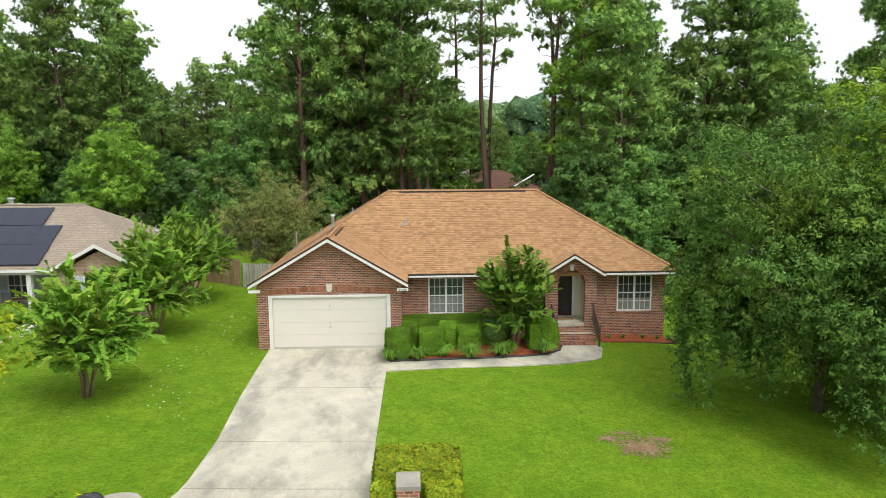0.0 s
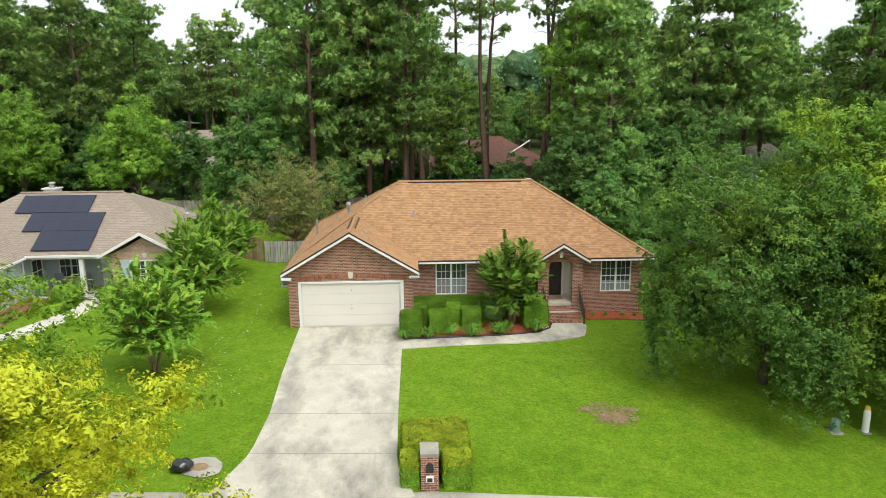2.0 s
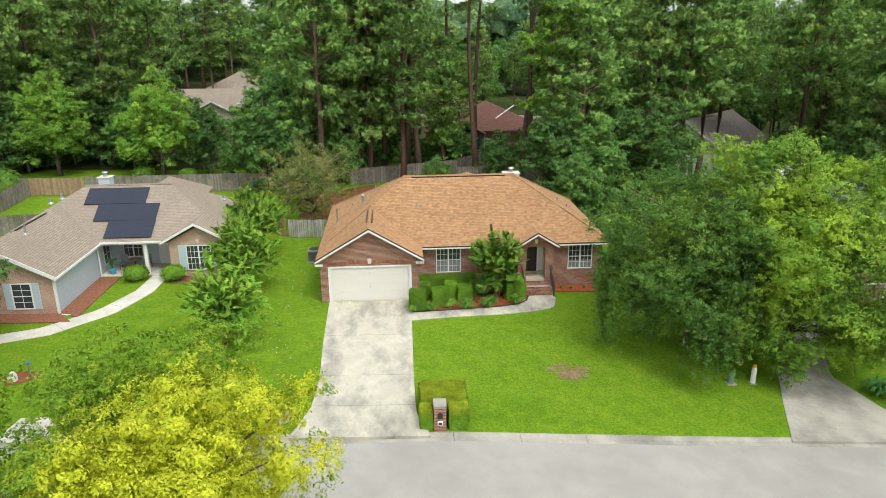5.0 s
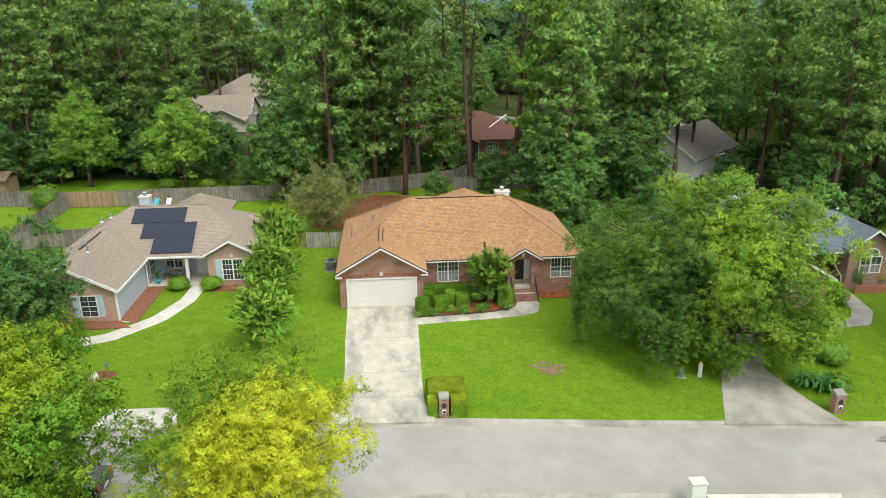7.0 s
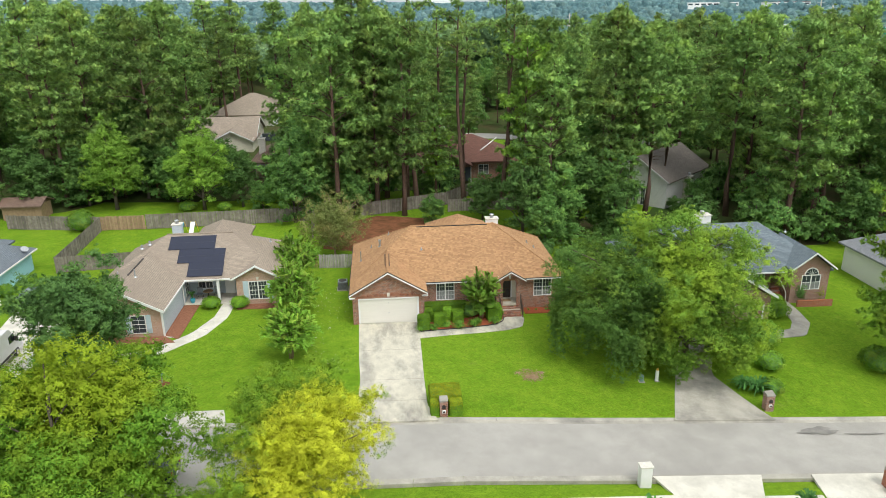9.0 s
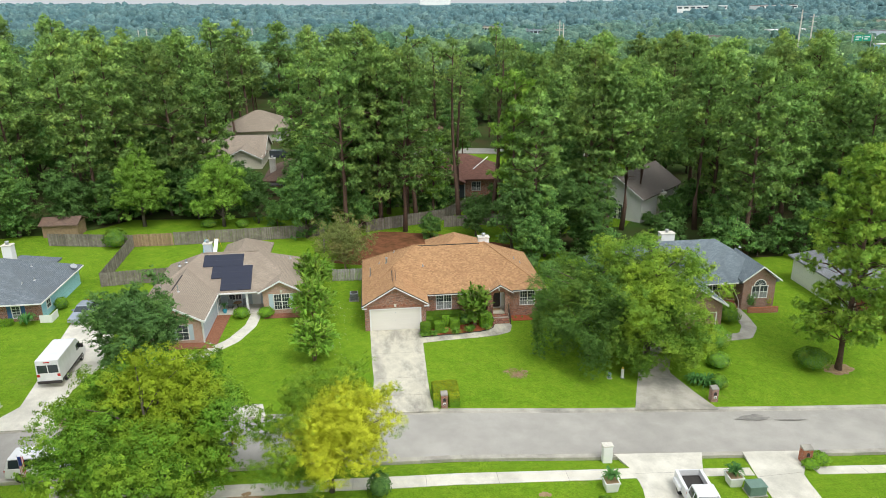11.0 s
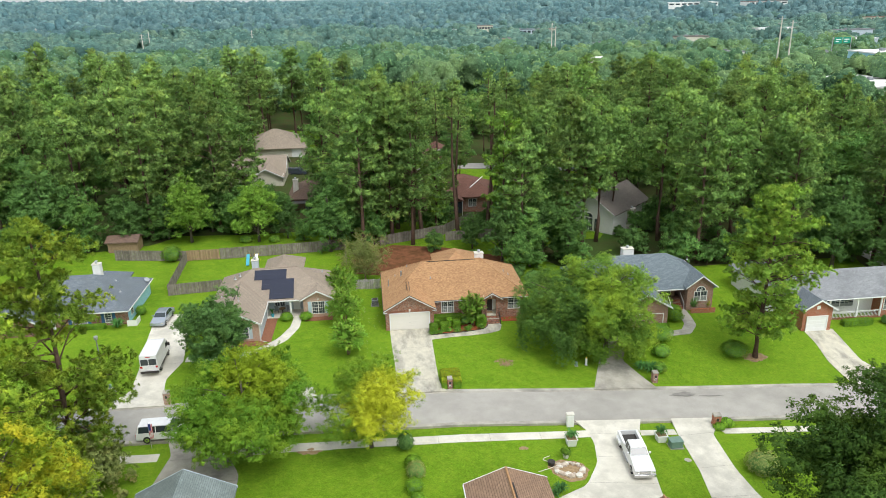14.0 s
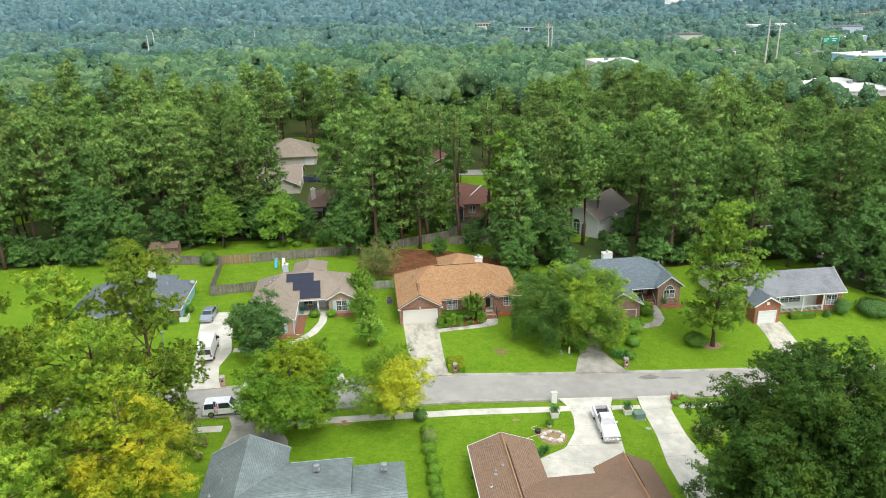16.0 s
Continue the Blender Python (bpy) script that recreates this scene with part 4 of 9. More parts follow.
# garage door in four folding sections
gd = part("garage_door", boxes((-2.46, 2.46, 0.10, 0.14, -0.35, 2.16)), M["garage"], house, "cream panelled double garage door")
for k in range(4):
    z = -0.06 + k * 0.548
    part("door_section", box(-2.43, 2.43, 0.075, 0.104, z, z + 0.543, bevel=0.006), M["garage"], gd)
part("door_frame", boxes((-2.60, -2.44, -0.02, 0.05, -0.1, 2.24), (2.44, 2.60, -0.02, 0.05, -0.1, 2.24), (-2.44, 2.44, -0.02, 0.05, 2.14, 2.24)), M["white"], house, "white garage door frame")
parts("door_handle", "metal", gd, (-0.05, 0.05, 0.03, 0.06, 0.80, 0.84), (-0.02, 0.02, 0.03, 0.06, 0.98, 1.02), (-0.02, 0.02, 0.03, 0.06, 1.72, 1.80))
# a low arch of bricks on edge over the door, and its keystone
R0, HALF = 24.0, 2.72
for k in range(64):
    a = (k - 31.5) / 32 * math.asin(HALF / R0)
    bm = box(-0.033, 0.033, -0.02, 0.03, 0, 0.215)
    bm.transform(Matrix.Translation((R0 * math.sin(a), 0, 2.40 - R0 + R0 * math.cos(a))) @ Matrix.Rotation(a, 4, "Y"))
    if abs(k - 31.5) > 1.6:
        part("brick", bm, M["brick_edge"], house)
    else:
        bm.free()
part("keystone", prism([(-0.09, 2.39), (0.09, 2.39), (0.13, 2.70), (-0.13, 2.70)], "y", -0.06, 0.05), M["stone"], house, "pale stone keystone")

# windows
window(house, 4.28, 5.94, WY + 0.06, 0.79, 2.53, 3, 4, blind=0.42, sill="brick")
window(house, 13.14, 14.80, WY + 0.06, 0.79, 2.53, 3, 4, blind=0.3, sill="brick")

# entry: a small gabled porch with an arched opening
AX, AR, AZ = 10.82, 0.62, 2.28
EY = 1.58
arch = [(AX + AR * math.cos(a), AZ + AR * math.sin(a)) for a in np.linspace(math.pi, 0, 15)]
pts = [(9.62, -0.7), (AX - AR, -0.7), *arch, (AX + AR, -0.7), (12.0, -0.7), (12.0, 2.80), (10.86, 3.44), (9.62, 2.72)]
part("porch_wall", prism(pts, "y", EY, EY + 0.22), M["brick"], house, "brick porch front with an arched opening")
parts("porch_wall", "brick", house, (9.62, 9.84, EY + 0.22, WY + 0.2, -0.7, 2.9), (11.78, 12.0, EY + 0.22, WY + 0.2, -0.7, 2.9))
part("porch_inside", boxes((9.84, 9.9, EY + 0.22, 3.3, 0.4, 2.95), (11.66, 11.78, EY + 0.22, 3.3, 0.4, 2.95), (9.9, 11.66, 3.2, 3.3, 0.4, 2.95), (9.84, 11.78, EY + 0.22, 3.3, 2.95, 3.0)), M["cream"], house, "cream porch walls")
part("porch_floor", box(9.9, 11.66, EY + 0.02, 3.2, 0.26, 0.42), M["concrete"], house)
for k in range(21):
    a = math.pi * (k + 0.5) / 21
    bm = box(-0.033, 0.033, -0.02, 0.04, 0, 0.2)
    bm.transform(Matrix.Translation((AX + (AR + 0.005) * math.cos(a), EY, AZ + (AR + 0.005) * math.sin(a))) @ Matrix.Rotation(math.pi / 2 - a, 4, "Y"))
    part("brick", bm, M["brick_edge"], house)
part("keystone", prism([(AX - 0.07, 2.88), (AX + 0.07, 2.88), (AX + 0.11, 3.16), (AX - 0.11, 3.16)], "y", EY - 0.06, EY + 0.03), M["stone"], house, "pale stone keystone")
door = part("front_door", box(10.2, 11.2, 3.14, 3.2, 0.42, 2.55, bevel=0.01), M["door_brown"], house, "dark brown front door")
part("door_panel", boxes((10.32, 10.66, 3.12, 3.142, 0.62, 1.3), (10.74, 11.08, 3.12, 3.142, 0.62, 1.3), (10.32, 11.08, 3.12, 3.142, 1.45, 2.4)), M["dark"], door)
part("door_knob", boxes((10.26, 10.31, 3.08, 3.14, 1.32, 1.40), bevel=0.01), M["chrome"], door)
part("door_frame", boxes((10.08, 10.2, 3.12, 3.2, 0.42, 2.66), (11.2, 11.32, 3.12, 3.2, 0.42, 2.66), (10.2, 11.2, 3.12, 3.2, 2.55, 2.66)), M["white"], house)
for k in range(5):
    part("step", box(9.98 - 0.02 * k, 11.72 + 0.02 * k, 1.56 - 0.29 * (k + 1), 1.58 - 0.29 * k, -0.9, 0.24 - 0.165 * k, bevel=0.012), M["brick"], house, "red brick step" if k == 0 else "")
for xr in (9.92, 11.80):
    rail = part("railing", tube([(xr, 1.6, 1.32), (xr, 0.2, 0.48)], [0.035, 0.035], 6), M["rail"], house, "dark brown stair railing")
    part("rail_bar", tube([(xr, 1.6, 0.62), (xr, 0.2, -0.22)], [0.025, 0.025], 6), M["rail"], rail)
    part("newel", tube([(xr, 0.22, -0.6), (xr, 0.22, 0.55)], [0.045, 0.045], 6), M["rail"], rail)
    for k in range(1, 11):
        y = 1.6 - 1.4 * k / 11
        part("baluster", tube([(xr, y, 0.62 - 0.84 * k / 11), (xr, y, 1.32 - 0.84 * k / 11)], [0.016, 0.016], 5), M["rail"], rail)
part("door_mat", box(10.3, 11.1, 2.2, 2.75, 0.42, 0.44), M["dirt"], house)

# roofs
part("roof", hip_roof(EX0, EX1, EY0, EY1, EZ, S), M["roof_tan"], house, "tan shingle hip roof")
part("roof", gable_roof(0.02, 3.32, -0.44, 4.9, EZ + 0.002, S - 0.02), M["roof_tan"], house, "tan shingle garage gable roof")
part("roof", gable_roof(10.87, 1.38, 1.26, 3.8, 2.77, 0.62), M["roof_tan"], house, "tan shingle porch gable")
part("roof", hip_roof(4.5, 11.2, 12.0, 20.3, 2.6, 0.58), M["roof_tan"], house, "tan shingle rear wing roof")
part("wall", box(4.9, 10.8, 12.7, 19.9, -0.4, 2.5), M["brick"], house)
# white fascia, rakes and gutters
part("fascia", rakes(0.02, 3.34, -0.45, EZ - 0.05, S - 0.02, h=0.10), M["white"], house, "white gable boards")
part("fascia", rakes(10.87, 1.40, 1.25, 2.72, 0.62, h=0.09), M["white"], house)
part("drip_edge", rakes(0.02, 3.36, -0.452, EZ + 0.03, S - 0.02, h=0.05, depth=0.03), M["dark"], house, "dark roof edge")
part("drip_edge", rakes(10.87, 1.42, 1.248, 2.80, 0.62, h=0.05, depth=0.03), M["dark"], house)
parts("drip_edge", "dark", house, (3.38, 9.45, EY0 - 0.06, EY0 - 0.002, EZ - 0.058, EZ + 0.005), (12.3, EX1, EY0 - 0.06, EY0 - 0.002, EZ - 0.058, EZ + 0.005))
part("fascia", boxes((-3.32, -2.85, -0.5, -0.42, 2.45, 2.56), (2.9, 3.38, -0.5, -0.42, 2.45, 2.56)), M["white"], house)
parts("gutter", "white", house, (3.38, 9.45, EY0 - 0.09, EY0 + 0.0, EZ - 0.14, EZ - 0.06), (12.3, EX1, EY0 - 0.09, EY0 + 0.0, EZ - 0.14, EZ - 0.06), label="white eaves gutter")
parts("gutter", "dark", house, (EX1, EX1 + 0.08, EY0, EY1, EZ - 0.16, EZ - 0.03), (EX0 - 0.06, EX0, -0.44, EY1, EZ - 0.14, EZ - 0.02))

# shingles laid in courses over each slope
TAB, EXPO = 0.22, 0.145
tab_me = bpy.data.meshes.new("shingle")
tb = box(-TAB / 2 + 0.004, TAB / 2 - 0.004, 0.0, EXPO + 0.03, 0.0, 0.017)
for v in tb.verts:
    if v.co.y > 0.1 and v.co.z > 0.005:
        v.co.z = 0.004
tb.to_mesh(tab_me)
tb.free()
tab_me.materials.append(M["shingle_tan"])
tab_v = np.array([v.co[:] for v in tab_me.vertices])
tab_f = [list(p.vertices) for p in tab_me.polygons]


def slope_frame(o, u, up):
    u, up = Vector(u).normalized(), Vector(up).normalized()
    n = u.cross(up)
    m = Matrix((u, up, n)).transposed().to_4x4()
    return Matrix.Translation(o) @ m


def shingle_slope(m, length, height, left, right, rng, keep=None):
    """Poses and widths of the tabs on a slope: left(v) and right(v) bound each course."""
    out = []
    v, row = 0.0, 0
    while v < height - 0.05:
        a, b = left(v), right(v)
        u = a + (0.5 if row % 2 else 0.0) * TAB + rng.uniform(-0.06, 0.06)
        if u > a + 0.05:
            out.append((m, a, min(u, b), v))
        while u < b - 0.02:
            out.append((m, u, min(u + TAB, b), v))
            u += TAB
        v += EXPO
        row += 1
    return out


srng = random.Random(4)
cs = math.sqrt(1 + S * S)
half = (EY1 - EY0) / 2
SL = half * cs
front = slope_frame((EX0, EY0, EZ + 0.012), (1, 0, 0), (0, 1, S))
LEN = EX1 - EX0
tabs = []
tabs += shingle_slope(front, LEN, SL, lambda v: v / cs if v / cs > 3.3 else max(v / cs, 3.34 + (3.34 - v / cs * S / (S - 0.02))), lambda v: LEN - v / cs, srng)
left = slope_frame((EX0, EY1, EZ + 0.012), (0, -1, 0), (1, 0, S))
WID = EY1 - EY0
tabs += shingle_slope(left, WID, SL, lambda v: v / cs, lambda v: WID - v / cs, srng)
right = slope_frame((EX1, EY0, EZ + 0.012), (0, 1, 0), (-1, 0, S))
tabs += shingle_slope(right, WID, SL, lambda v: v / cs, lambda v: WID - v / cs, srng)
S2 = S - 0.02
c2 = math.sqrt(1 + S2 * S2)
ge = slope_frame((0.02 + 3.32, -0.44, EZ + 0.014), (0, 1, 0), (-1, 0, S2))
gable_right = shingle_slope(ge, 5.3, 3.32 * c2, lambda v: 0.0, lambda v: 2.3 + v / c2 * S2 / S, srng)
gw = slope_frame((0.02 - 3.32, 4.9, EZ + 0.014), (0, -1, 0), (1, 0, S2))
tabs += shingle_slope(gw, 5.3, 3.32 * c2, lambda v: max(0.0, 3.04 - v / c2 * S2 / S), lambda v: 5.34, srng)
near, rest = gable_right[:300], gable_right[300:] + tabs
vs, fs = [], []
for k, (m, a, b, v) in enumerate(rest):
    w = b - a
    if w < 0.03:
        continue
    mm = np.array(m)
    loc = tab_v * np.array([w / TAB, 1, srng.uniform(0.7, 1.3)]) + np.array([(a + b) / 2, v, 0.003 * srng.random()])
    base = len(vs) * 1
    vs.extend((loc @ mm[:3, :3].T + mm[:3, 3] - np.array(house.location)).tolist())
    fs.extend([[base + i for i in f] for f in tab_f])
sh_me = bpy.data.meshes.new("shingles")
sh_me.from_pydata(vs, [], fs)
msh = surface("tan_shingles", (0.445, 0.262, 0.132), (0.385, 0.225, 0.11), 3.5, 60.0, 0.95, (0.37, 0.21, 0.105), 0.5, bumpy=0.5, spec=0.15)
nt = msh.node_tree
pb = [n for n in nt.nodes if n.type == "BSDF_PRINCIPLED"][0]
src = pb.inputs["Base Color"].links[0].from_socket
isl = nt.nodes.new("ShaderNodeMapRange")
isl.inputs["To Min"].default_value, isl.inputs["To Max"].default_value = 0.80, 1.14
nt.links.new(nt.nodes.new("ShaderNodeNewGeometry").outputs["Random Per Island"], isl.inputs["Value"])
nt.links.new(mixc(nt, 1.0, src, isl.outputs[0], "MULTIPLY"), pb.inputs["Base Color"])
tagged(link("shingles", sh_me, msh, house), kind="stuff")
SHINGLE_PIECES = (near, house)

# ridge caps and the vent slots
part("ridge_cap", tube([(2.3, 7.53, 6.235), (10.25, 7.53, 6.235)], [0.09, 0.09], 6), M["roof_tan"], house)
part("ridge_vent", boxes((2.9, 9.6, 7.40, 7.44, 6.13, 6.24)), M["dark"], house, "dark ridge vent slot")
part("ridge_cap", tube([(0.02, -0.4, 4.72), (0.02, 4.9, 4.72)], [0.07, 0.07], 6), M["roof_tan"], house)
parts("ridge_vent", "rail", house, (-0.19, -0.13, 1.3, 4.3, 4.6, 4.72), (0.17, 0.23, 1.3, 4.3, 4.6, 4.72), label="dark ridge vent slot")
for p0, p1 in (((EX0, EY0 + 0.0, EZ), (2.35, 7.53, 6.2)), ((EX1, EY0, EZ), (10.2, 7.53, 6.2)), ((EX0, EY1, EZ), (2.35, 7.53, 6.2)), ((EX1, EY1, EZ), (10.2, 7.53, 6.2))):
    if p0 != (EX0, EY0, EZ):
        part("ridge_cap", tube([(p0[0], p0[1], p0[2] + 0.03), (p1[0], p1[1], p1[2] + 0.03)], [0.07, 0.07], 6), M["roof_tan"], house)
# chimney and vent pipes
chimney(house, 10.2, 11.4, 11.7, 12.6, 2.9, 5.35)


def roof_z(x, y):
    return EZ + S * min(x - EX0, EX1 - x, y - EY0, EY1 - y)


for x, y, h, r, cap in ((-2.4, 6.6, 0.95, 0.05, 0), (-0.6, 7.4, 0.55, 0.09, 1), (-1.4, 8.6, 0.25, 0.04, 0), (0.3, 9.2, 0.3, 0.05, 0), (3.2, 5.1, 0.22, 0.045, 0), (13.4, 7.2, 0.3, 0.05, 0), (14.0, 6.8, 0.25, 0.05, 0)):
    z = roof_z(x, y)
    pv = part("vent_pipe", tube([(x, y, z - 0.1), (x, y, z + h)], [r, r], 8), M["metal"], house, "galvanised roof vent pipe")
    part("flashing", tube([(x, y, z - 0.03), (x, y, z + 0.08)], [r + 0.11, r + 0.01], 8), M["grey_unit"], pv)
    if cap:
        part("vent_cap", tube([(x, y, z + h), (x, y, z + h + 0.12)], [r + 0.07, r + 0.02], 8), M["metal"], pv)
# the number plate on the fascia, as plain bars
for k in range(4):
    part("number_bar", box(2.98 + 0.09 * k, 3.04 + 0.09 * k, -0.515, -0.50, 2.47, 2.54), M["grey_unit"], house)
# edging board along the right-hand bed
tagged(part("bed_edging", boxes((12.2, 15.6, 1.0, 1.06, -0.75, -0.42), (15.54, 15.6, 1.06, 2.2, -0.8, -0.42)), M["rail"]), "dark landscape timber along a planting bed", "edging", "", "structure")

# ---- the pink brick house with solar panels ----
h1 = thing("house", "one-storey pink brick house with beige shingles and solar panels", "house", (-18, 6, 0))
gable_wall(h1, -22.0, 3.28, -1.0, -0.8, -0.4, 2.48, 0.53, "brick_pink", "pink brick gable")
parts("wall", "siding_grey", h1, (-18.92, -18.72, -0.8, 8.0, -0.4, 2.5), (-18.72, -13.8, 8.0, 8.2, -0.3, 2.6), label="pale blue siding")
parts("wall", "brick_pink", h1, (-25.28, -25.08, -0.8, 14.9, -0.4, 2.5), (-25.08, -10.2, 14.7, 14.9, -0.4, 2.5), (-10.2, -10.0, 5.5, 14.9, -0.4, 2.5), (-13.8, -13.6, 5.5, 8.2, -0.3, 2.55))
gable_wall(h1, -11.9, 1.9, 5.3, 5.5, -0.4, 2.55, 0.53, "brick_pink")
part("porch_floor", box(-18.72, -13.8, 5.5, 8.0, -0.3, 0.16), M["concrete_pale"], h1)
part("beam", box(-18.7, -13.82, 5.55, 5.75, 2.35, 2.58), M["white"], h1)
part("porch_column", box(-15.62, -15.38, 5.53, 5.77, 0.16, 2.36, bevel=0.02), M["white"], h1, "white square porch post")
part("corner_board", box(-18.75, -18.62, -1.06, -0.9, -0.3, 2.5), M["white"], h1)
part("downspout", tube([(-18.58, -1.0, 2.45), (-18.66, -1.08, 2.2), (-18.66, -1.08, 0.15), (-17.9, -1.3, 0.12)], [0.05] * 4, 6), M["white"], h1)
part("downspout", tube([(-18.6, 5.4, 2.5), (-18.6, 5.4, 0.15)], [0.05] * 2, 6), M["white"], h1)
part("roof", gable_roof(-22.0, 3.62, -1.35, 9.2, 2.58, 0.53), M["roof_beige"], h1, "beige shingle garage gable")
part("fascia", rakes(-22.0, 3.64, -1.36, 2.58, 0.53), M["white"], h1)
part("roof", hip_roof(-25.7, -9.7, 5.4, 15.2, 2.65, 0.58), M["roof_beige"], h1, "beige shingle hip roof")
part("roof", gable_roof(-11.9, 2.3, 4.9, 9.0, 2.64, 0.55), M["roof_beige"], h1)
part("fascia", rakes(-11.9, 2.32, 4.89, 2.64, 0.55, h=0.16), M["white"], h1)
part("roof", hip_roof(-20.4, -14.6, 12.5, 22.0, 2.6, 0.58), M["roof_beige"], h1, "beige shingle rear roof")
parts("wall", "brick_pink", h1, (-20.0, -15.0, 14.9, 21.6, -0.4, 2.45))
part("gutter", box(-18.4, -14.3, 5.31, 5.396, 2.5, 2.62), M["white"], h1)
part("gutter", box(-18.375, -18.3, -1.3, 5.3, 2.42, 2.55), M["white"], h1)
part("gutter", box(-9.696, -9.62, 5.4, 15.2, 2.5, 2.62), M["white"], h1)
window(h1, -21.2, -20.0, -1.01, 0.5, 2.15, 2, 4, double=False, blind=0)
shutter(h1, -21.62, -21.22, -1.0, 0.5, 2.15, "shutter_pale")
shutter(h1, -19.98, -19.58, -1.0, 0.5, 2.15, "shutter_pale")
window(h1, -12.7, -11.0, 5.29, 0.5, 2.3, 3, 4, blind=0)
shutter(h1, -13.2, -12.73, 5.3, 0.5, 2.3, "shutter_pale")
shutter(h1, -10.97, -10.5, 5.3, 0.5, 2.3, "shutter_pale")
part("keystone", prism([(-11.93, 2.42), (-11.77, 2.42), (-11.72, 2.68), (-11.98, 2.68)], "y", 5.24, 5.31), M["stone"], h1)
window(h1, -17.9, -16.5, 8.0, 0.7, 2.1, 2, 2, blind=0)
part("front_door", box(-15.4, -14.5, 7.94, 8.02, 0.16, 2.2), M["white"], h1, "white front door")
side_window(h1, -18.7, 6.4, 7.6, 0.6, 2.1)
chimney(h1, -21.5, -20.6, 14.3, 15.1, 2.6, 5.2, "siding_grey")
vents(h1, (-21.5, 2.4, 4.25, 0.7, 0.06), (-24.3, 6.0, 3.0, 0.5, 0.08), (-23.0, 9.4, 4.5, 0.35, 0.1), (-22.4, 9.9, 4.7, 0.35, 0.1), (-11.5, 12.2, 3.8, 0.3, 0.05))
part("ridge_vent", box(-22.05, -21.95, 2.2, 6.4, 4.48, 4.56), M["dark"], h1)
part("ridge_cap", tube([(-20.8, 10.3, 5.5), (-14.6, 10.3, 5.5)], [0.08, 0.08], 6), M["roof_beige"], h1)
# the solar array: rows of four, four and three panels
for y0, x0, n in ((8.53, -20.35, 4), (7.07, -19.3, 4), (5.63, -18.2, 3)):
    for k in range(n):
        bm = box(0.015, 1.045, 0.02, 1.66, 0.06, 0.1)
        fr = box(0, 1.06, 0.005, 1.675, 0.05, 0.09)
        mt = Matrix.Translation((x0 + 1.063 * k, y0, 2.65 + 0.58 * (y0 - 5.4))) @ Matrix.Rotation(math.atan(0.58), 4, "X")
        bm.transform(mt)
        fr.transform(mt)
        pn = part("solar_panel", fr, M["solar"], h1, "black framed solar panel")
        part("cell_sheet", bm, M["solar"], pn, "dark blue solar cells")
        rule = box(0.02, 1.04, 0.835, 0.845, 0.1, 0.1015)
        rule.transform(mt)
        part("cell_rule", rule, M["dark"], pn)

# ---- the blue-sided house ----
h2 = thing("house", "one-storey house with blue siding, brick front and grey roof", "house", (-42, 10, 0.5))
parts("wall", "siding_blue", h2, (-36.6, -36.4, 5.9, 16.0, 0.0, 2.6), (-52.0, -36.6, 15.8, 16.0, 0.0, 2.6), label="bright blue siding")
parts("wall", "brick", h2, (-45.6, -36.4, 5.7, 5.9, 0.0, 2.6), (-52.0, -51.8, 4.0, 15.8, 0, 2.6), (-52.0, -47.2, 3.6, 3.8, 0, 2.6), (-47.4, -47.2, 3.8, 7.0, 0, 2.6))
parts("wall", "siding_white", h2, (-47.2, -45.6, 7.0, 7.2, 0.3, 2.6))
part("roof", hip_roof(-52.6, -36.0, 5.05, 16.5, 2.7, 0.55), M["roof_grey"], h2, "grey shingle hip roof")
part("roof", gable_roof(-49.6, 3.0, 2.9, 10.0, 2.7, 0.55), M["roof_grey"], h2)
part("roof", hip_roof(-45.6, -39.5, 12.5, 19.5, 2.7, 0.5), M["roof_grey"], h2)
part("fascia", rakes(-49.6, 3.02, 2.89, 2.7, 0.55), M["white"], h2)
eaves(h2, -46.6, -36.0, 5.05, 16.5, 2.7)
window(h2, -43.4, -41.5, 5.68, 0.9, 2.3, 3, 4, blind=0.3)
shutter(h2, -43.85, -43.45, 5.7, 0.85, 2.3, "shutter_blue")
shutter(h2, -41.45, -41.05, 5.7, 0.85, 2.3, "shutter_blue")
window(h2, -39.3, -38.4, 5.68, 0.9, 2.3, 2, 4, double=False, blind=0.3)
shutter(h2, -39.75, -39.35, 5.7, 0.85, 2.3, "shutter_blue")
shutter(h2, -38.35, -37.95, 5.7, 0.85, 2.3, "shutter_blue")
side_window(h2, -36.4, 7.0, 8.0, 1.2, 2.2)
part("porch_post", box(-45.7, -45.4, 5.2, 5.5, 0.4, 2.55), M["white"], h2)
part("front_door", box(-46.9, -46.0, 6.92, 7.0, 0.4, 2.4), M["shutter_blue"], h2, "dark blue front door")
parts("screen_panel", "white", h2, (-36.4, -35.2, 5.0, 5.06, 0.35, 1.35), (-35.26, -35.2, 5.06, 6.6, 0.35, 1.35), label="white utility screen fence")
chimney(h2, -42.0, -41.0, 11.5, 12.4, 4.4, 6.9)
vents(h2, (-39.3, 11.5, 4.5, 0.2, 0.07), (-38.0, 8.9, 3.85, 0.25, 0.08), (-38.6, 7.5, 3.95, 0.25, 0.08))
part("satellite_dish", tube([(-36.3, 14.6, 3.15), (-36.2, 14.5, 3.2), (-36.15, 14.45, 3.3)], [0.05, 0.3, 0.36], 14), M["metal"], h2, "round grey satellite dish")

# ---- the brick house with blue-grey shingles ----
h3 = thing("house", "one-storey brown brick house with blue-grey shingles", "house", (35, 8, -1.6))
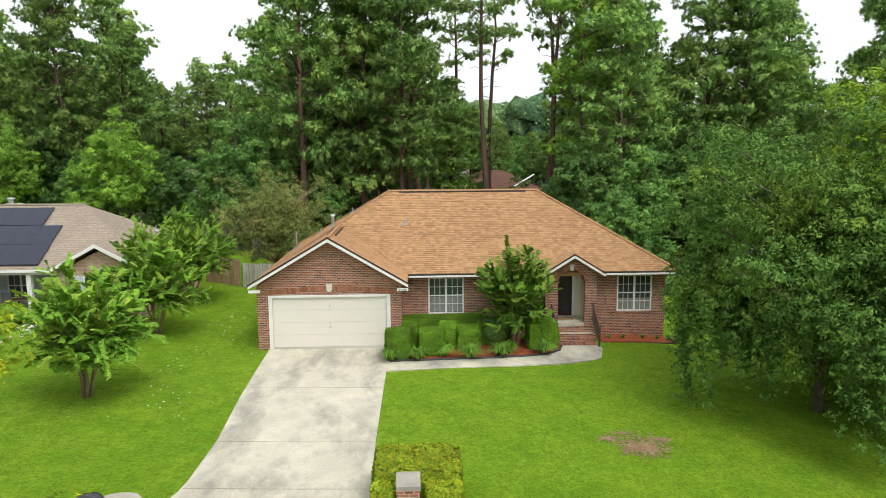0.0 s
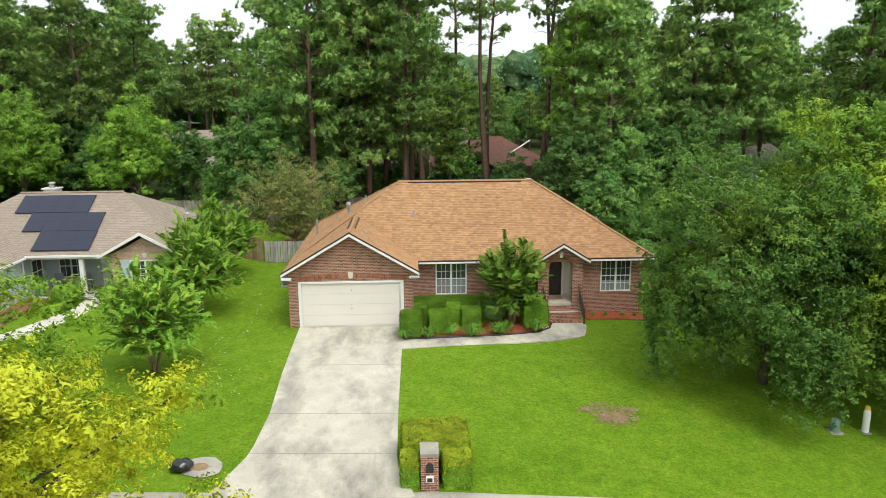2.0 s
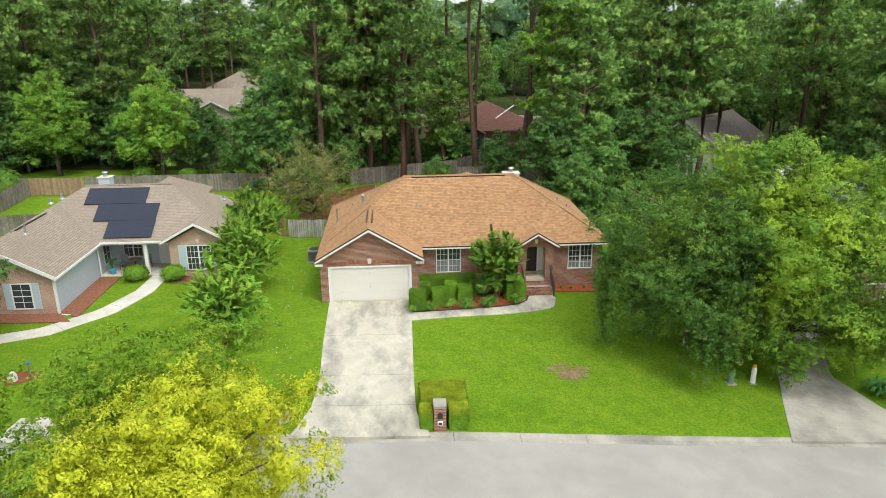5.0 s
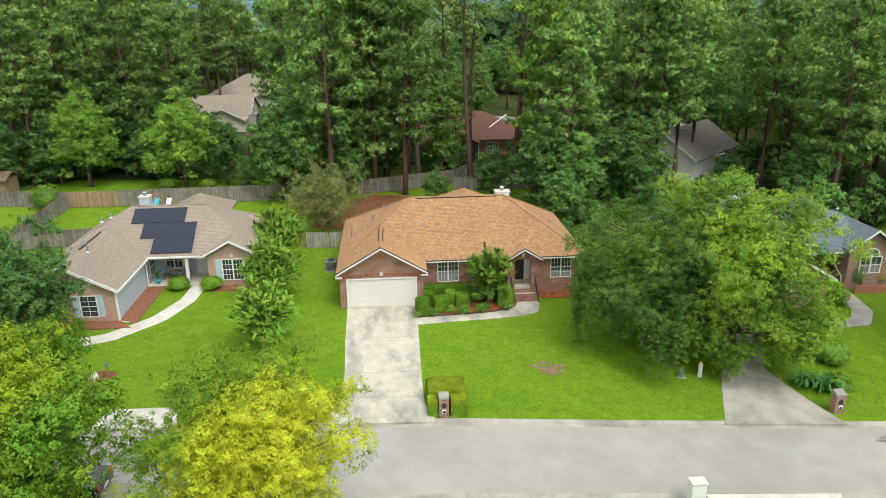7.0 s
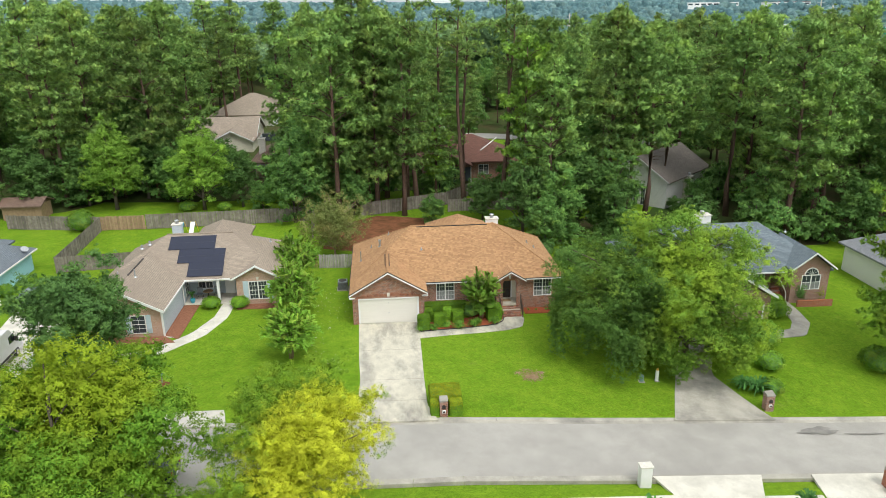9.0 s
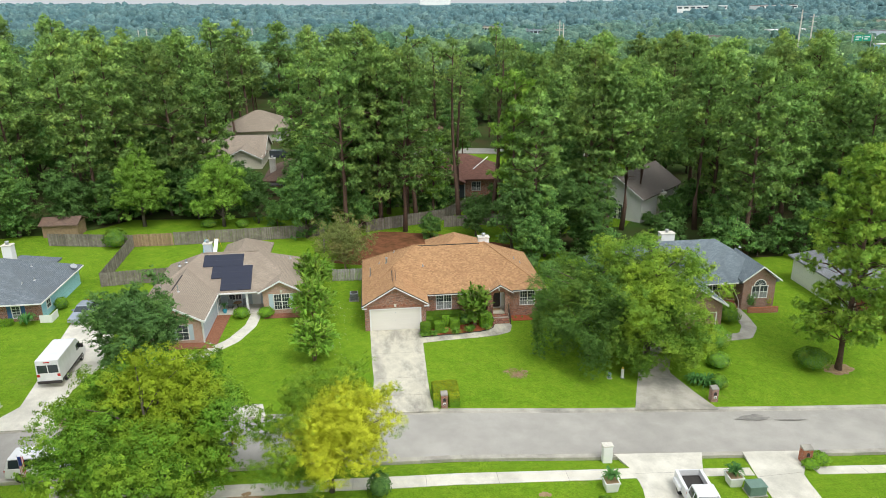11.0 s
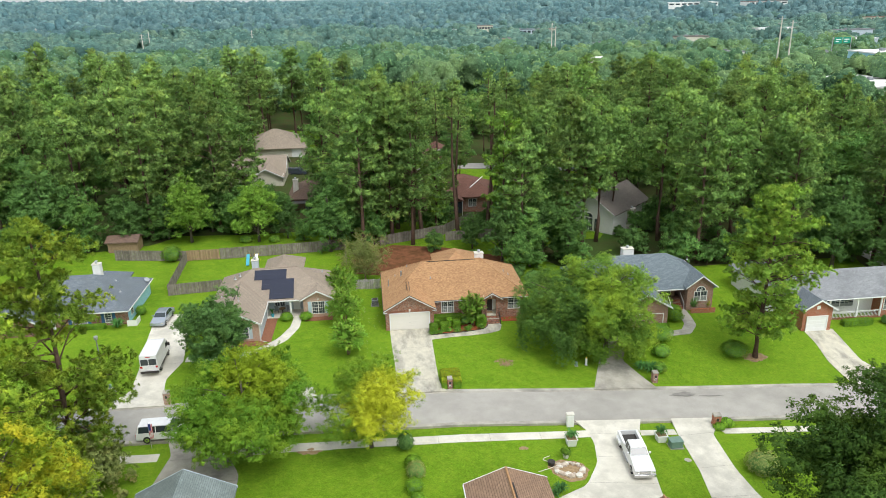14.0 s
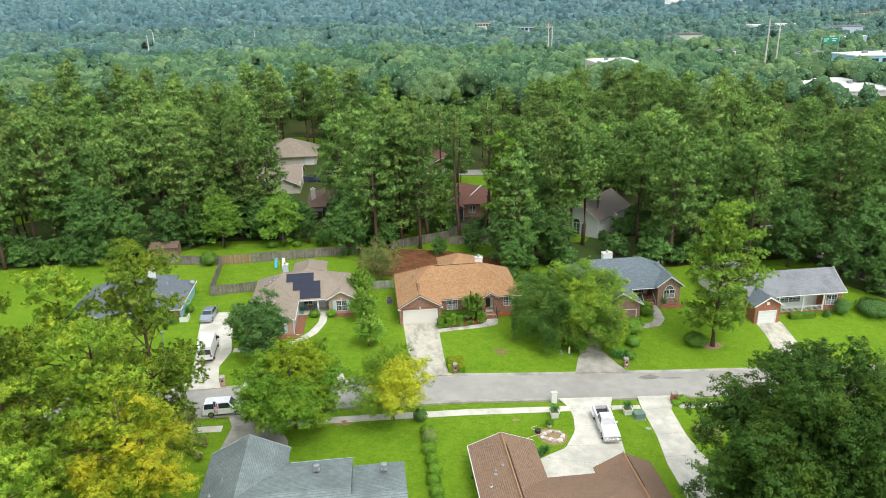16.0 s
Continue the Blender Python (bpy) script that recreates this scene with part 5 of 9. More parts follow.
parts("wall", "brick_brown", h3, (24.0, 24.2, 6.2, 14, -2.2, 1.4), (24.2, 37.8, 6.0, 6.2, -2.3, 1.4), (24.0, 42.2, 13.8, 14.0, -2.3, 1.4), (42.0, 42.2, 3.7, 13.8, -2.5, 1.75), (38.5, 38.7, 3.7, 8.0, -2.4, 1.75), (37.8, 38.5, 8.0, 8.2, -2.3, 1.5))
gable_wall(h3, 40.35, 1.85, 3.5, 3.7, -2.5, 1.85, 0.72, "brick_brown", "brown brick gable")
gable_wall(h3, 30.7, 3.05, -1.25, -1.05, -2.4, 1.22, 0.58, "brick_brown")
parts("wall", "brick_brown", h3, (33.55, 33.75, -1.05, 6.0, -2.4, 1.25), (27.65, 27.85, -1.05, 6.0, -2.4, 1.25))
part("roof", hip_roof(23.5, 42.75, 3.75, 14.4, 1.5, 0.63), M["roof_slate"], h3, "blue-grey shingle hip roof")
part("roof", gable_roof(30.7, 3.45, -1.65, 8, 1.32, 0.6), M["roof_slate"], h3)
part("roof", gable_roof(40.35, 2.25, 3.05, 9.5, 1.80, 0.74), M["roof_slate"], h3)
part("fascia", rakes(40.35, 2.27, 3.04, 1.80, 0.74, h=0.16), M["white"], h3)
part("fascia", rakes(30.7, 3.47, -1.66, 1.32, 0.6), M["white"], h3)
parts("gutter", "white", h3, (34.2, 38.0, 3.66, 3.746, 1.34, 1.46), (42.754, 42.83, 4.4, 14.4, 1.36, 1.48), (34.155, 34.23, -1.6, 3.6, 1.16, 1.3))
window(h3, 35.2, 37.2, 5.98, -0.3, 1.1, 3, 3, blind=0)
window(h3, 39.45, 41.35, 3.48, -0.4, 1.1, 2, 2, blind=0.4)
fan = [(40.4 + 0.62 * math.cos(a), 1.14 + 0.62 * math.sin(a)) for a in np.linspace(0, math.pi, 13)]
aw = part("window_frame", prism([(40.4 + 0.72 * math.cos(a), 1.12 + 0.72 * math.sin(a)) for a in np.linspace(0, math.pi, 13)], "y", 3.46, 3.5), M["white"], h3, "white half-round window frame")
part("pane", prism(fan, "y", 3.445, 3.462), M["glass"], aw)
for a in (0.5, 1.05, 1.57, 2.1, 2.64):
    part("muntin", tube([(40.4, 3.44, 1.14), (40.4 + 0.62 * math.cos(a), 3.44, 1.14 + 0.62 * math.sin(a))], [0.015, 0.015], 4), M["white"], aw)
part("porch_floor", box(36.1, 38.5, 5.3, 8.0, -2.2, -0.65), M["brick_brown"], h3)
part("front_door", box(37.82, 38.48, 7.92, 8.0, -0.65, 1.3), M["door_brown"], h3, "dark front door")
for k in range(5):
    part("step", box(36.5, 38.3, 5.3 - 0.3 * (k + 1), 5.32 - 0.3 * k, -2.4, -0.83 - 0.17 * k, bevel=0.01), M["brick_orange"], h3, "red brick step" if k == 0 else "")
for xr in (36.45, 38.35):
    part("railing", tube([(xr, 5.4, 0.2), (xr, 3.9, -0.8), (xr, 3.8, -1.7)], [0.05, 0.05, 0.05], 6), M["white"], h3, "white stair railing")
part("planter_wall", box(38.8, 42.3, 2.5, 2.7, -2.4, -1.15), M["brick_orange"], h3, "low brick planter wall")
chimney(h3, 31.4, 33.0, 10.0, 11.0, 3.6, 5.35)
sectional_door(h3, 28.3, 33.1, -1.2, -1.75, 0.35)
side_window(h3, 33.75, 1.0, 2.2, -0.9, 0.6)
vents(h3, (41.0, 9.8, 3.4, 0.25, 0.06), (36.2, 10.6, 3.8, 0.3, 0.05))

# ---- the orange brick house with a long grey roof ----
h4 = thing("house", "one-storey orange brick house with a weathered grey roof", "house", (60, 2, -2.3))
parts("wall", "brick_orange", h4, (63.8, 66.8, -1.3, -1.1, -2.6, 0.9), (51.4, 66.8, 6.2, 6.4, -2.6, 0.9), (51.4, 51.6, -1, 6.2, -2.6, 0.9), (63.8, 64.0, -1.1, 0.6, -2.6, 0.9), (55.0, 63.8, -1.3, -1.15, -2.7, -1.95), (54.9, 55.1, -3.6, 0.4, -2.6, 0.85))
parts("wall", "siding_white", h4, (55.1, 63.8, 0.4, 0.6, -2.4, 0.95))
part("wall", prism([(-1.1, -2.6), (6.2, -2.6), (6.2, 0.9), (2.5, 3.2), (-1.1, 0.95)], "x", 66.6, 66.8), M["brick_orange"], h4)
gable_wall(h4, 53.0, 2.0, -3.85, -3.65, -2.6, 0.8, 0.58, "brick_orange", "orange brick garage gable")
part("roof", gable_roof(2.5, 4.2, 51.0, 67.3, 1.0, 0.62, "x"), M["roof_silver"], h4, "weathered grey shingle roof")
part("roof", gable_roof(53.0, 2.4, -4.25, 2.4, 0.78, 0.6), M["roof_grey"], h4)
part("fascia", rakes(53.0, 2.42, -4.26, 0.78, 0.6), M["white"], h4)
part("fascia", rakes(2.5, 4.22, 67.31, 1.0, 0.62, "x"), M["white"], h4)
part("gutter", box(55.5, 67.3, -1.79, -1.704, 0.84, 0.96), M["white"], h4)
sectional_door(h4, 51.6, 54.3, -3.9, -2.35, -0.25)
parts("wall", "brick_orange", h4, (51.0, 51.2, -3.65, 2.2, -2.6, 0.8))
parts("wall", "siding_white", h4, (49.6, 49.8, 2.0, 12.2, -2.6, 1.0), (49.8, 56.4, 12.0, 12.2, -2.6, 1.0), (49.8, 51.4, 2.0, 2.2, -2.6, 1.0))
part("roof", hip_roof(49.1, 56.9, 1.6, 12.7, 1.05, 0.6), M["roof_silver"], h4, "grey shingle roof of the rear wing")
part("vent_louvre", box(52.75, 53.2, -3.89, -3.84, 0.75, 1.25), M["white"], h4)
for x in (55.3, 56.2, 60.2, 63.6):
    part("porch_post", box(x - 0.09, x + 0.09, -1.6, -1.42, -1.95, 0.85), M["white"], h4)
rl = part("railing", box(56.2, 63.6, -1.55, -1.48, -1.12, -1.04), M["white"], h4, "white porch railing")
for k in range(36):
    part("baluster", box(56.4 + 0.2 * k, 56.44 + 0.2 * k, -1.54, -1.5, -1.9, -1.12), M["white"], rl)
window(h4, 57.0, 61.0, 0.4, -1.2, 0.4, 3, 2, blind=0.3)
window(h4, 64.1, 66.0, -1.32, -1.25, 0.55, 2, 3, blind=0.4)

# ---- the houses on the near side of the street ----
h5 = thing("house", "brown-roofed house wrapped round its driveway", "house", (8, -42, -1.3))
parts("wall", "siding_cream", h5, (2.9, 9.0, -34.1, -33.9, -1.7, 1.4), (2.9, 3.1, -52, -34.1, -1.7, 1.4), (8.8, 9.0, -40.2, -34.1, -1.8, 1.4), (9.0, 14.9, -40.3, -40.1, -2.3, 1.4), (14.9, 15.1, -40.1, -38.0, -2.3, 1.4), (15.1, 19.6, -39.6, -39.4, -2.4, 1.4), (19.4, 19.6, -52, -39.6, -2.4, 1.4), (3.1, 19.4, -52.2, -52.0, -2.0, 1.4))
part("roof", gable_roof(5.9, 3.55, -50, -33.35, 1.5, 0.38), M["roof_cocoa"], h5, "brown shingle roof with tan ridge caps")
part("roof", hip_roof(3.6, 20.3, -54.5, -39.6, 1.48, 0.42), M["roof_cocoa"], h5)
part("roof", gable_roof(17.4, 3.0, -48, -38.7, 1.5, 0.5), M["roof_cocoa"], h5)
part("fascia", rakes(5.9, 3.57, -33.30, 1.5, 0.38), M["white"], h5)
gable_wall(h5, 5.9, 3.0, -33.9, -33.75, -1.7, 1.38, 0.36, "siding_cream")
part("gutter", box(2.26, 2.345, -50, -33.35, 1.36, 1.47), M["white"], h5)
part("ridge_cap", tube([(5.9, -49, 2.9), (5.9, -33.4, 2.9)], [0.1, 0.1], 6), M["roof_tan"], h5, "tan ridge cap")
part("ridge_vent", box(6.06, 6.16, -45.5, -35.4, 2.78, 2.88), M["dark"], h5)
part("ridge_cap", tube([(17.4, -46, 3.03), (17.4, -38.7, 3.03)], [0.1, 0.1], 6), M["roof_tan"], h5)
part("ridge_vent", box(17.55, 17.65, -44.0, -39.4, 2.9, 3.0), M["dark"], h5)
vents(h5, (4.3, -39.3, 2.3, 0.4, 0.1), (3.6, -40.7, 2.0, 0.3, 0.1), (5.2, -38.4, 2.6, 0.2, 0.06))
part("hose_reel", tube([(2.5, -36.0, -0.7), (2.3, -36.0, -0.7)], [0.25, 0.25], 12), M["dark"], h5)

h6 = thing("house", "grey-roofed house with round roof ventilators", "house", (-15, -42, -0.2))
parts("wall", "siding_grey", h6, (-23.7, -23.5, -52, -33.0, -0.4, 2.5), (-23.5, -17.0, -33.2, -33.0, -0.4, 2.5), (-17.0, -16.8, -36.5, -33.0, -0.4, 2.5), (-16.8, -9.9, -36.0, -35.8, -0.4, 2.5), (-9.9, -5.0, -37.0, -36.8, -0.5, 2.5), (-5.2, -5.0, -48.6, -37.0, -0.5, 2.5), (-23.5, -16.6, -52.2, -52.0, -0.4, 2.5), (-16.8, -16.6, -52.0, -48.8, -0.4, 2.5), (-16.6, -5.2, -48.8, -48.6, -0.4, 2.5))
part("roof", gable_roof(-20.2, 4.0, -53, -32.6, 2.7, 0.5), M["roof_worn"], h6, "weathered grey shingle roof")
part("roof", gable_roof(-42.2, 6.9, -20.0, -9.7, 2.75, 0.27, "x"), M["roof_worn"], h6)
part("roof", gable_roof(-43.0, 6.4, -9.7, -4.6, 2.72, 0.26, "x"), M["roof_worn"], h6)
part("fascia", rakes(-20.2, 4.02, -32.55, 2.7, 0.5), M["siding_grey"], h6)
gable_wall(h6, -20.2, 3.4, -33.2, -33.05, -0.4, 2.6, 0.47, "siding_grey")
part("gutter", box(-16.0, -9.7, -35.29, -35.2, 2.6, 2.72), M["siding_grey"], h6)
turbine(h6, -13.1, -38.2, 3.85)
turbine(h6, -6.6, -38.9, 3.8)
vents(h6, (-15.2, -39.6, 3.5, 0.1, 0.2), (-8.0, -40.8, 3.4, 0.6, 0.04), (-4.9, -41.0, 3.2, 0.5, 0.04), (-22.0, -38.5, 3.8, 0.2, 0.1), (-23.0, -40.0, 3.3, 0.2, 0.1), (-5.6, -41.9, 3.1, 0.1, 0.2))

# ---- the houses beyond the back fences ----
h7 = thing("house", "tan house with a broad front gable behind the sweetgums", "house", (-28, 82, 0.3))
parts("wall", "siding_cream", h7, (-37.0, -31.2, 79.0, 79.2, -0.2, 2.9), (-31.0, -30.8, 76.0, 79.2, -0.2, 2.9), (-23.8, -23.6, 76.0, 79.2, -0.2, 2.9), (-37.0, -36.8, 79.2, 90.0, -0.2, 2.9))
part("roof", gable_roof(84.6, 6.0, -37.6, -23.2, 2.9, 0.5, "x"), M["roof_beige"], h7, "pale tan shingle roof")
part("roof", gable_roof(-27.3, 4.0, 75.2, 84.0, 2.7, 0.5), M["roof_beige"], h7, "front shingle gable")
gable_wall(h7, -27.3, 3.5, 75.8, 76.0, -0.2, 2.65, 0.48, "siding_cream", "pale front gable wall")
part("wall", prism([(79.2, -0.2), (90.0, -0.2), (90.0, 2.9), (84.6, 5.5), (79.2, 2.9)], "x", -23.8, -23.6), M["siding_cream"], h7)
part("fascia", rakes(-27.3, 4.02, 75.15, 2.7, 0.5), M["white"], h7)
part("fascia", rakes(84.6, 6.02, -23.15, 2.9, 0.5, "x"), M["white"], h7)
h8 = thing("house", "cream house with a broad beige hip roof", "house", (-27, 116, 0.3))
parts("wall", "siding_cream", h8, (-37, -21.5, 108, 108.2, -0.2, 3.0), (-21.7, -21.5, 108.2, 122, -0.2, 3.0), (-37, -36.8, 108.2, 122, -0.2, 3.0))
part("roof", hip_roof(-38, -20.8, 107, 123, 3.0, 0.5), M["roof_beige"], h8, "beige shingle hip roof")
sectional_door(h8, -24.5, -22.2, 107.9, 0.3, 2.5)
h9 = thing("house", "brown-roofed house with a patio behind dark trees", "house", (-16, 62, 0.1))
parts("wall", "brick_brown", h9, (-20, -9, 56.0, 56.2, -0.2, 2.8), (-9.2, -9.0, 56.2, 66, -0.2, 2.8), (-20.0, -19.8, 56.2, 66, -0.2, 2.8))
part("roof", hip_roof(-20.7, -8.3, 55.2, 67.5, 2.9, 0.5), M["roof_brown"], h9, "dark brown shingle hip roof")
chimney(h9, -19.6, -18.6, 58.5, 59.4, 3.2, 6.0, "stone")
for k in range(3):
    part("glass_door", box(-17.2 + 1.5 * k, -15.8 + 1.5 * k, 55.94, 56.0, 0.1, 2.3), M["glass"], h9)
    part("door_frame", box(-17.3 + 1.5 * k, -17.2 + 1.5 * k, 55.9, 56.0, 0.1, 2.4), M["white"], h9)
part("awning", box(-19.6, -17.0, 53.0, 55.2, 2.5, 2.6), M["dark"], h9)
patch("patio", -15.5, 51.8, 4.5, 2.6, M["dirt"], "stony reddish patio terrace", "patio", 0.06, 21, 0.2)
h10 = thing("house", "red-brown roofed house with a screened porch", "house", (13, 58, -0.4))
parts("wall", "brick", h10, (6.5, 20.5, 52.0, 52.2, -0.6, 2.7), (6.5, 6.7, 52.2, 63, -0.6, 2.7), (20.3, 20.5, 52.2, 63, -0.6, 2.7))
part("roof", hip_roof(5.8, 21.2, 51.2, 64.0, 2.8, 0.5), M["roof_redbrown"], h10, "red-brown shingle hip roof")
part("roof", gable_roof(10.5, 3.2, 48.8, 56, 2.7, 0.5), M["roof_redbrown"], h10)
chimney(h10, 9.6, 10.8, 57.0, 58.0, 4.5, 7.0, "siding_cream")
parts("screen", "glass", h10, (7.5, 13.4, 49.2, 49.25, 0.2, 2.4))
for k in range(5):
    part("porch_post", box(7.4 + 1.5 * k, 7.52 + 1.5 * k, 49.1, 49.22, -0.3, 2.6), M["white"], h10)
window(h10, 15.0, 16.6, 51.98, 0.6, 2.2, 2, 3, blind=0.3)
part("roof_strip", tube([(15.5, 53.5, 4.1), (18.5, 56.5, 5.5)], [0.09, 0.09], 6), M["white"], h10)
h11 = thing("house", "white stucco house with an arched window", "house", (41, 46, -1.8))
gable_wall(h11, 38.4, 4.6, 40.0, 40.3, -2.2, 2.2, 0.62, "siding_white", "white gable wall")
parts("wall", "siding_white", h11, (42.8, 43.0, 40.3, 53, -2.2, 2.2), (33.8, 34.0, 40.3, 53, -2.2, 2.2))
part("roof", gable_roof(38.4, 5.1, 39.6, 53.8, 2.25, 0.62), M["roof_taupe"], h11, "dark brown shingle gable roof")
part("fascia", rakes(38.4, 5.12, 39.55, 2.25, 0.62), M["white"], h11)
for x0, x1 in ((36.3, 37.0), (37.3, 38.9), (39.2, 39.9)):
    window(h11, x0, x1, 39.98, -1.6, 0.9, 2, 4, double=x1 - x0 > 1, blind=0)
fw = part("window_frame", prism([(38.1 + 0.85 * math.cos(a), 1.0 + 0.85 * math.sin(a)) for a in np.linspace(0, math.pi, 13)], "y", 39.94, 40.0), M["white"], h11, "white half-round window")
part("pane", prism([(38.1 + 0.74 * math.cos(a), 1.02 + 0.74 * math.sin(a)) for a in np.linspace(0, math.pi, 13)], "y", 39.92, 39.945), M["glass"], fw)
chimney(h11, 43.05, 44.2, 45.4, 46.5, -2.2, 2.2, "siding_cream")
part("wall", prism([(33.8, -2.2), (43.0, -2.2), (43.0, 2.2), (38.4, 5.0), (33.8, 2.2)], "y", 53.0, 53.2), M["siding_white"], h11)
h11.matrix_basis = pose(42.4, 42.3, -1.9, 0, 0, -47)
h12 = thing("house", "small red brick house front with a white garage door", "house", (13, 92, -0.4))
gable_wall(h12, 13.0, 3.4, 88.0, 88.2, -0.6, 3.0, 0.55, "brick")
part("roof", gable_roof(13.0, 3.9, 87.5, 98, 3.0, 0.55), M["roof_redbrown"], h12)
part("fascia", rakes(13.0, 3.92, 87.45, 3.0, 0.55), M["white"], h12)
sectional_door(h12, 10.8, 14.8, 87.95, -0.4, 2.1)

# ---- trees and plants ----
def foliage(clumps, rng, tuft, per, size, cover=1.3, up=0.35, shell=0.55, slim=0.5, needles=False):
    """Leaf blades in tufts that sit over the outside of each clump (x, y, z, rx, rz), and the way each faces."""
    c = np.array(clumps)
    n = np.maximum(4, (cover * c[:, 3] * np.sqrt(c[:, 3] * c[:, 4]) / tuft ** 2)).astype(int)
    c = np.repeat(c, n, 0)
    d = rng.normal(size=(len(c), 3))
    d[:, 2] = d[:, 2] * 0.9 + 0.28
    d = unit(d)
    r = rng.uniform(shell, 1.06, len(c)) * (1 + 0.12 * rng.normal(size=len(c)))
    t = c[:, :3] + d * c[:, [3, 3, 4]] * r[:, None]
    tr = tuft * rng.uniform(0.55, 1.3, len(t))
    t, tr, d = np.repeat(t, per, 0), np.repeat(tr, per)[:, None], np.repeat(d, per, 0)
    e = unit(rng.normal(size=t.shape))
    if needles:
        e = unit(e + 0.45 * d + np.array([0, 0, 0.25]))
        b = unit(np.cross(e, unit(rng.normal(size=t.shape)))) * size * slim
        L = tr * rng.uniform(0.8, 1.25, tr.shape)
        v = np.stack([t + e * L * 0.1 - b, t + e * L * 0.1 + b, t + e * L], 1)
    else:
        q = t + e * tr * (rng.random(tr.shape) ** 0.5) * np.array([1, 1, 0.7])
        v = leaves(q, 0.55 * d + 0.5 * e + np.array([0, 0, up]), size, rng, slim, 0.45)
    return v, unit(0.6 * d + 0.45 * e + np.array([0, 0, 0.42]) + 0.22 * rng.normal(size=t.shape))


def inner(clumps, per, size, rng):
    """Larger leaves in the shade inside the clumps, so that no daylight shows straight through."""
    c = np.repeat(np.array(clumps), per, 0)
    d = unit(rng.normal(size=(len(c), 3))) * rng.uniform(0.05, 0.55, (len(c), 1))
    return leaves(c[:, :3] + d * c[:, [3, 3, 4]], unit(rng.normal(size=(len(c), 3))), size, rng, 0.6, 0.4), unit(d)


def joined(*sets):
    return np.concatenate([a for a, b in sets]), np.concatenate([b for a, b in sets])


def limbs(base_r, path, branches, sides=7):
    """A tapered trunk along path with limbs."""
    n = len(path)
    bm = tube(path, [base_r * (1.25 if i == 0 else 1) * (1 - 0.8 * i / (n - 1)) for i in range(n)], sides)
    for a, b, r in branches:
        a, b = Vector(a), Vector(b)
        mid = (a + b) / 2 + Vector((0, 0, 0.12 * (b - a).length))
        tube([a, mid, b], [r, r * 0.7, r * 0.3], 4, bm)
    return bm


def bend(h, rng, lean=0.03, n=6):
    x = y = 0.0
    out = [(0, 0, -0.3)]
    for k in range(1, n + 1):
        x += rng.normal() * lean * h / n
        y += rng.normal() * lean * h / n
        out.append((x, y, h * k / n))
    return out


def make_tree(name, label, category, trunk_bm, bark, crown_me, leaf, at=(0, 0, 0), group=""):
    t = thing(name, label, category, (0, 0, 0), group)
    part("trunk", trunk_bm, M[bark], t, smooth=True)
    if crown_me:
        link("crown", crown_me, M[leaf] if isinstance(leaf, str) else leaf, t)
    t.location = at
    return t


def pine(seed, h, leaf="pine", low=0.36, wide=3.6, whorl=1.5, per=22, tuft=0.42, cover=1.5, stubs=5, puff=1.25, size=0.15, core=9, name="pine_tree"):
    """A tall pine: a bare trunk, then whorls of limbs that carry flat plates of needle tufts."""
    rng = np.random.default_rng(seed)
    path = bend(h * 0.97, rng, 0.035)
    P = np.array(path)
    at = lambda z: np.array([np.interp(z, P[:, 2], P[:, 0]), np.interp(z, P[:, 2], P[:, 1]), z])
    clumps, br = [], []
    z = h * low
    a = rng.uniform(0, math.tau)
    while z < h * 0.96:
        u = (z / h - low) / (1 - low)
        L = wide * (1 - 0.72 * u ** 2.4) * (0.6 + 0.4 * min(1, u / 0.3))
        for k in range(5):
            a += math.tau / 5 + rng.uniform(-0.45, 0.45)
            if rng.random() < 0.22:
                continue
            l = L * rng.uniform(0.5, 1.15)
            rise = l * rng.uniform(0.05, 0.42)
            o = at(z + rng.uniform(-0.6, 0.6))
            out = np.array([math.cos(a), math.sin(a), 0.0])
            side = np.array([-out[1], out[0], 0.0])
            tip = o + out * l + np.array([0, 0, rise])
            rx = puff * rng.uniform(0.65, 1.2)
            clumps.append((*tip, rx, rx * rng.uniform(0.42, 0.62)))
            for w in ((-1, 1) if l > 2.6 else (rng.choice([-1, 1]),) if l > 1.6 else ()):
                q = o + out * l * rng.uniform(0.5, 0.8) + side * w * l * rng.uniform(0.2, 0.38) + np.array([0, 0, rise * 0.6 + rng.uniform(-0.2, 0.3)])
                rx = puff * rng.uniform(0.5, 0.9)
                clumps.append((*q, rx, rx * rng.uniform(0.42, 0.62)))
                br.append((tuple(o + out * l * 0.35 + np.array([0, 0, rise * 0.3])), tuple(q), 0.03))
            br.append((tuple(o - np.array([0, 0, 0.35])), tuple(tip), 0.025 + 0.013 * l))
        c = at(z + 0.6)
        if u > 0.5:
            clumps.append((c[0] + rng.normal() * 0.5, c[1] + rng.normal() * 0.5, c[2], 1.0 * puff, 0.7))
        z += whorl * rng.uniform(0.75, 1.25)
    top = at(h * 0.97)
    for k in range(3):
        clumps.append((top[0] + rng.normal() * 0.5, top[1] + rng.normal() * 0.5, top[2] + rng.normal() * 0.3, puff * 0.75, puff * 0.6))
    for k in range(stubs):
        o = at(h * rng.uniform(0.7 * low, low))
        a = rng.uniform(0, math.tau)
        br.append((tuple(o), tuple(o + np.array([math.cos(a) * 1.4, math.sin(a) * 1.4, rng.uniform(-0.3, 0.4)])), 0.03))
    v, n = joined(foliage(clumps, rng, tuft, per, size, cover, slim=0.3, needles=True, shell=0.4), inner(clumps, core, size * 2, rng))
    return make_tree(name, "tall pine with a bare trunk and ragged green crown", "tree", limbs(0.2 + h * 0.006, path, br), "bark_pine", quads("crown", v, n), leaf)


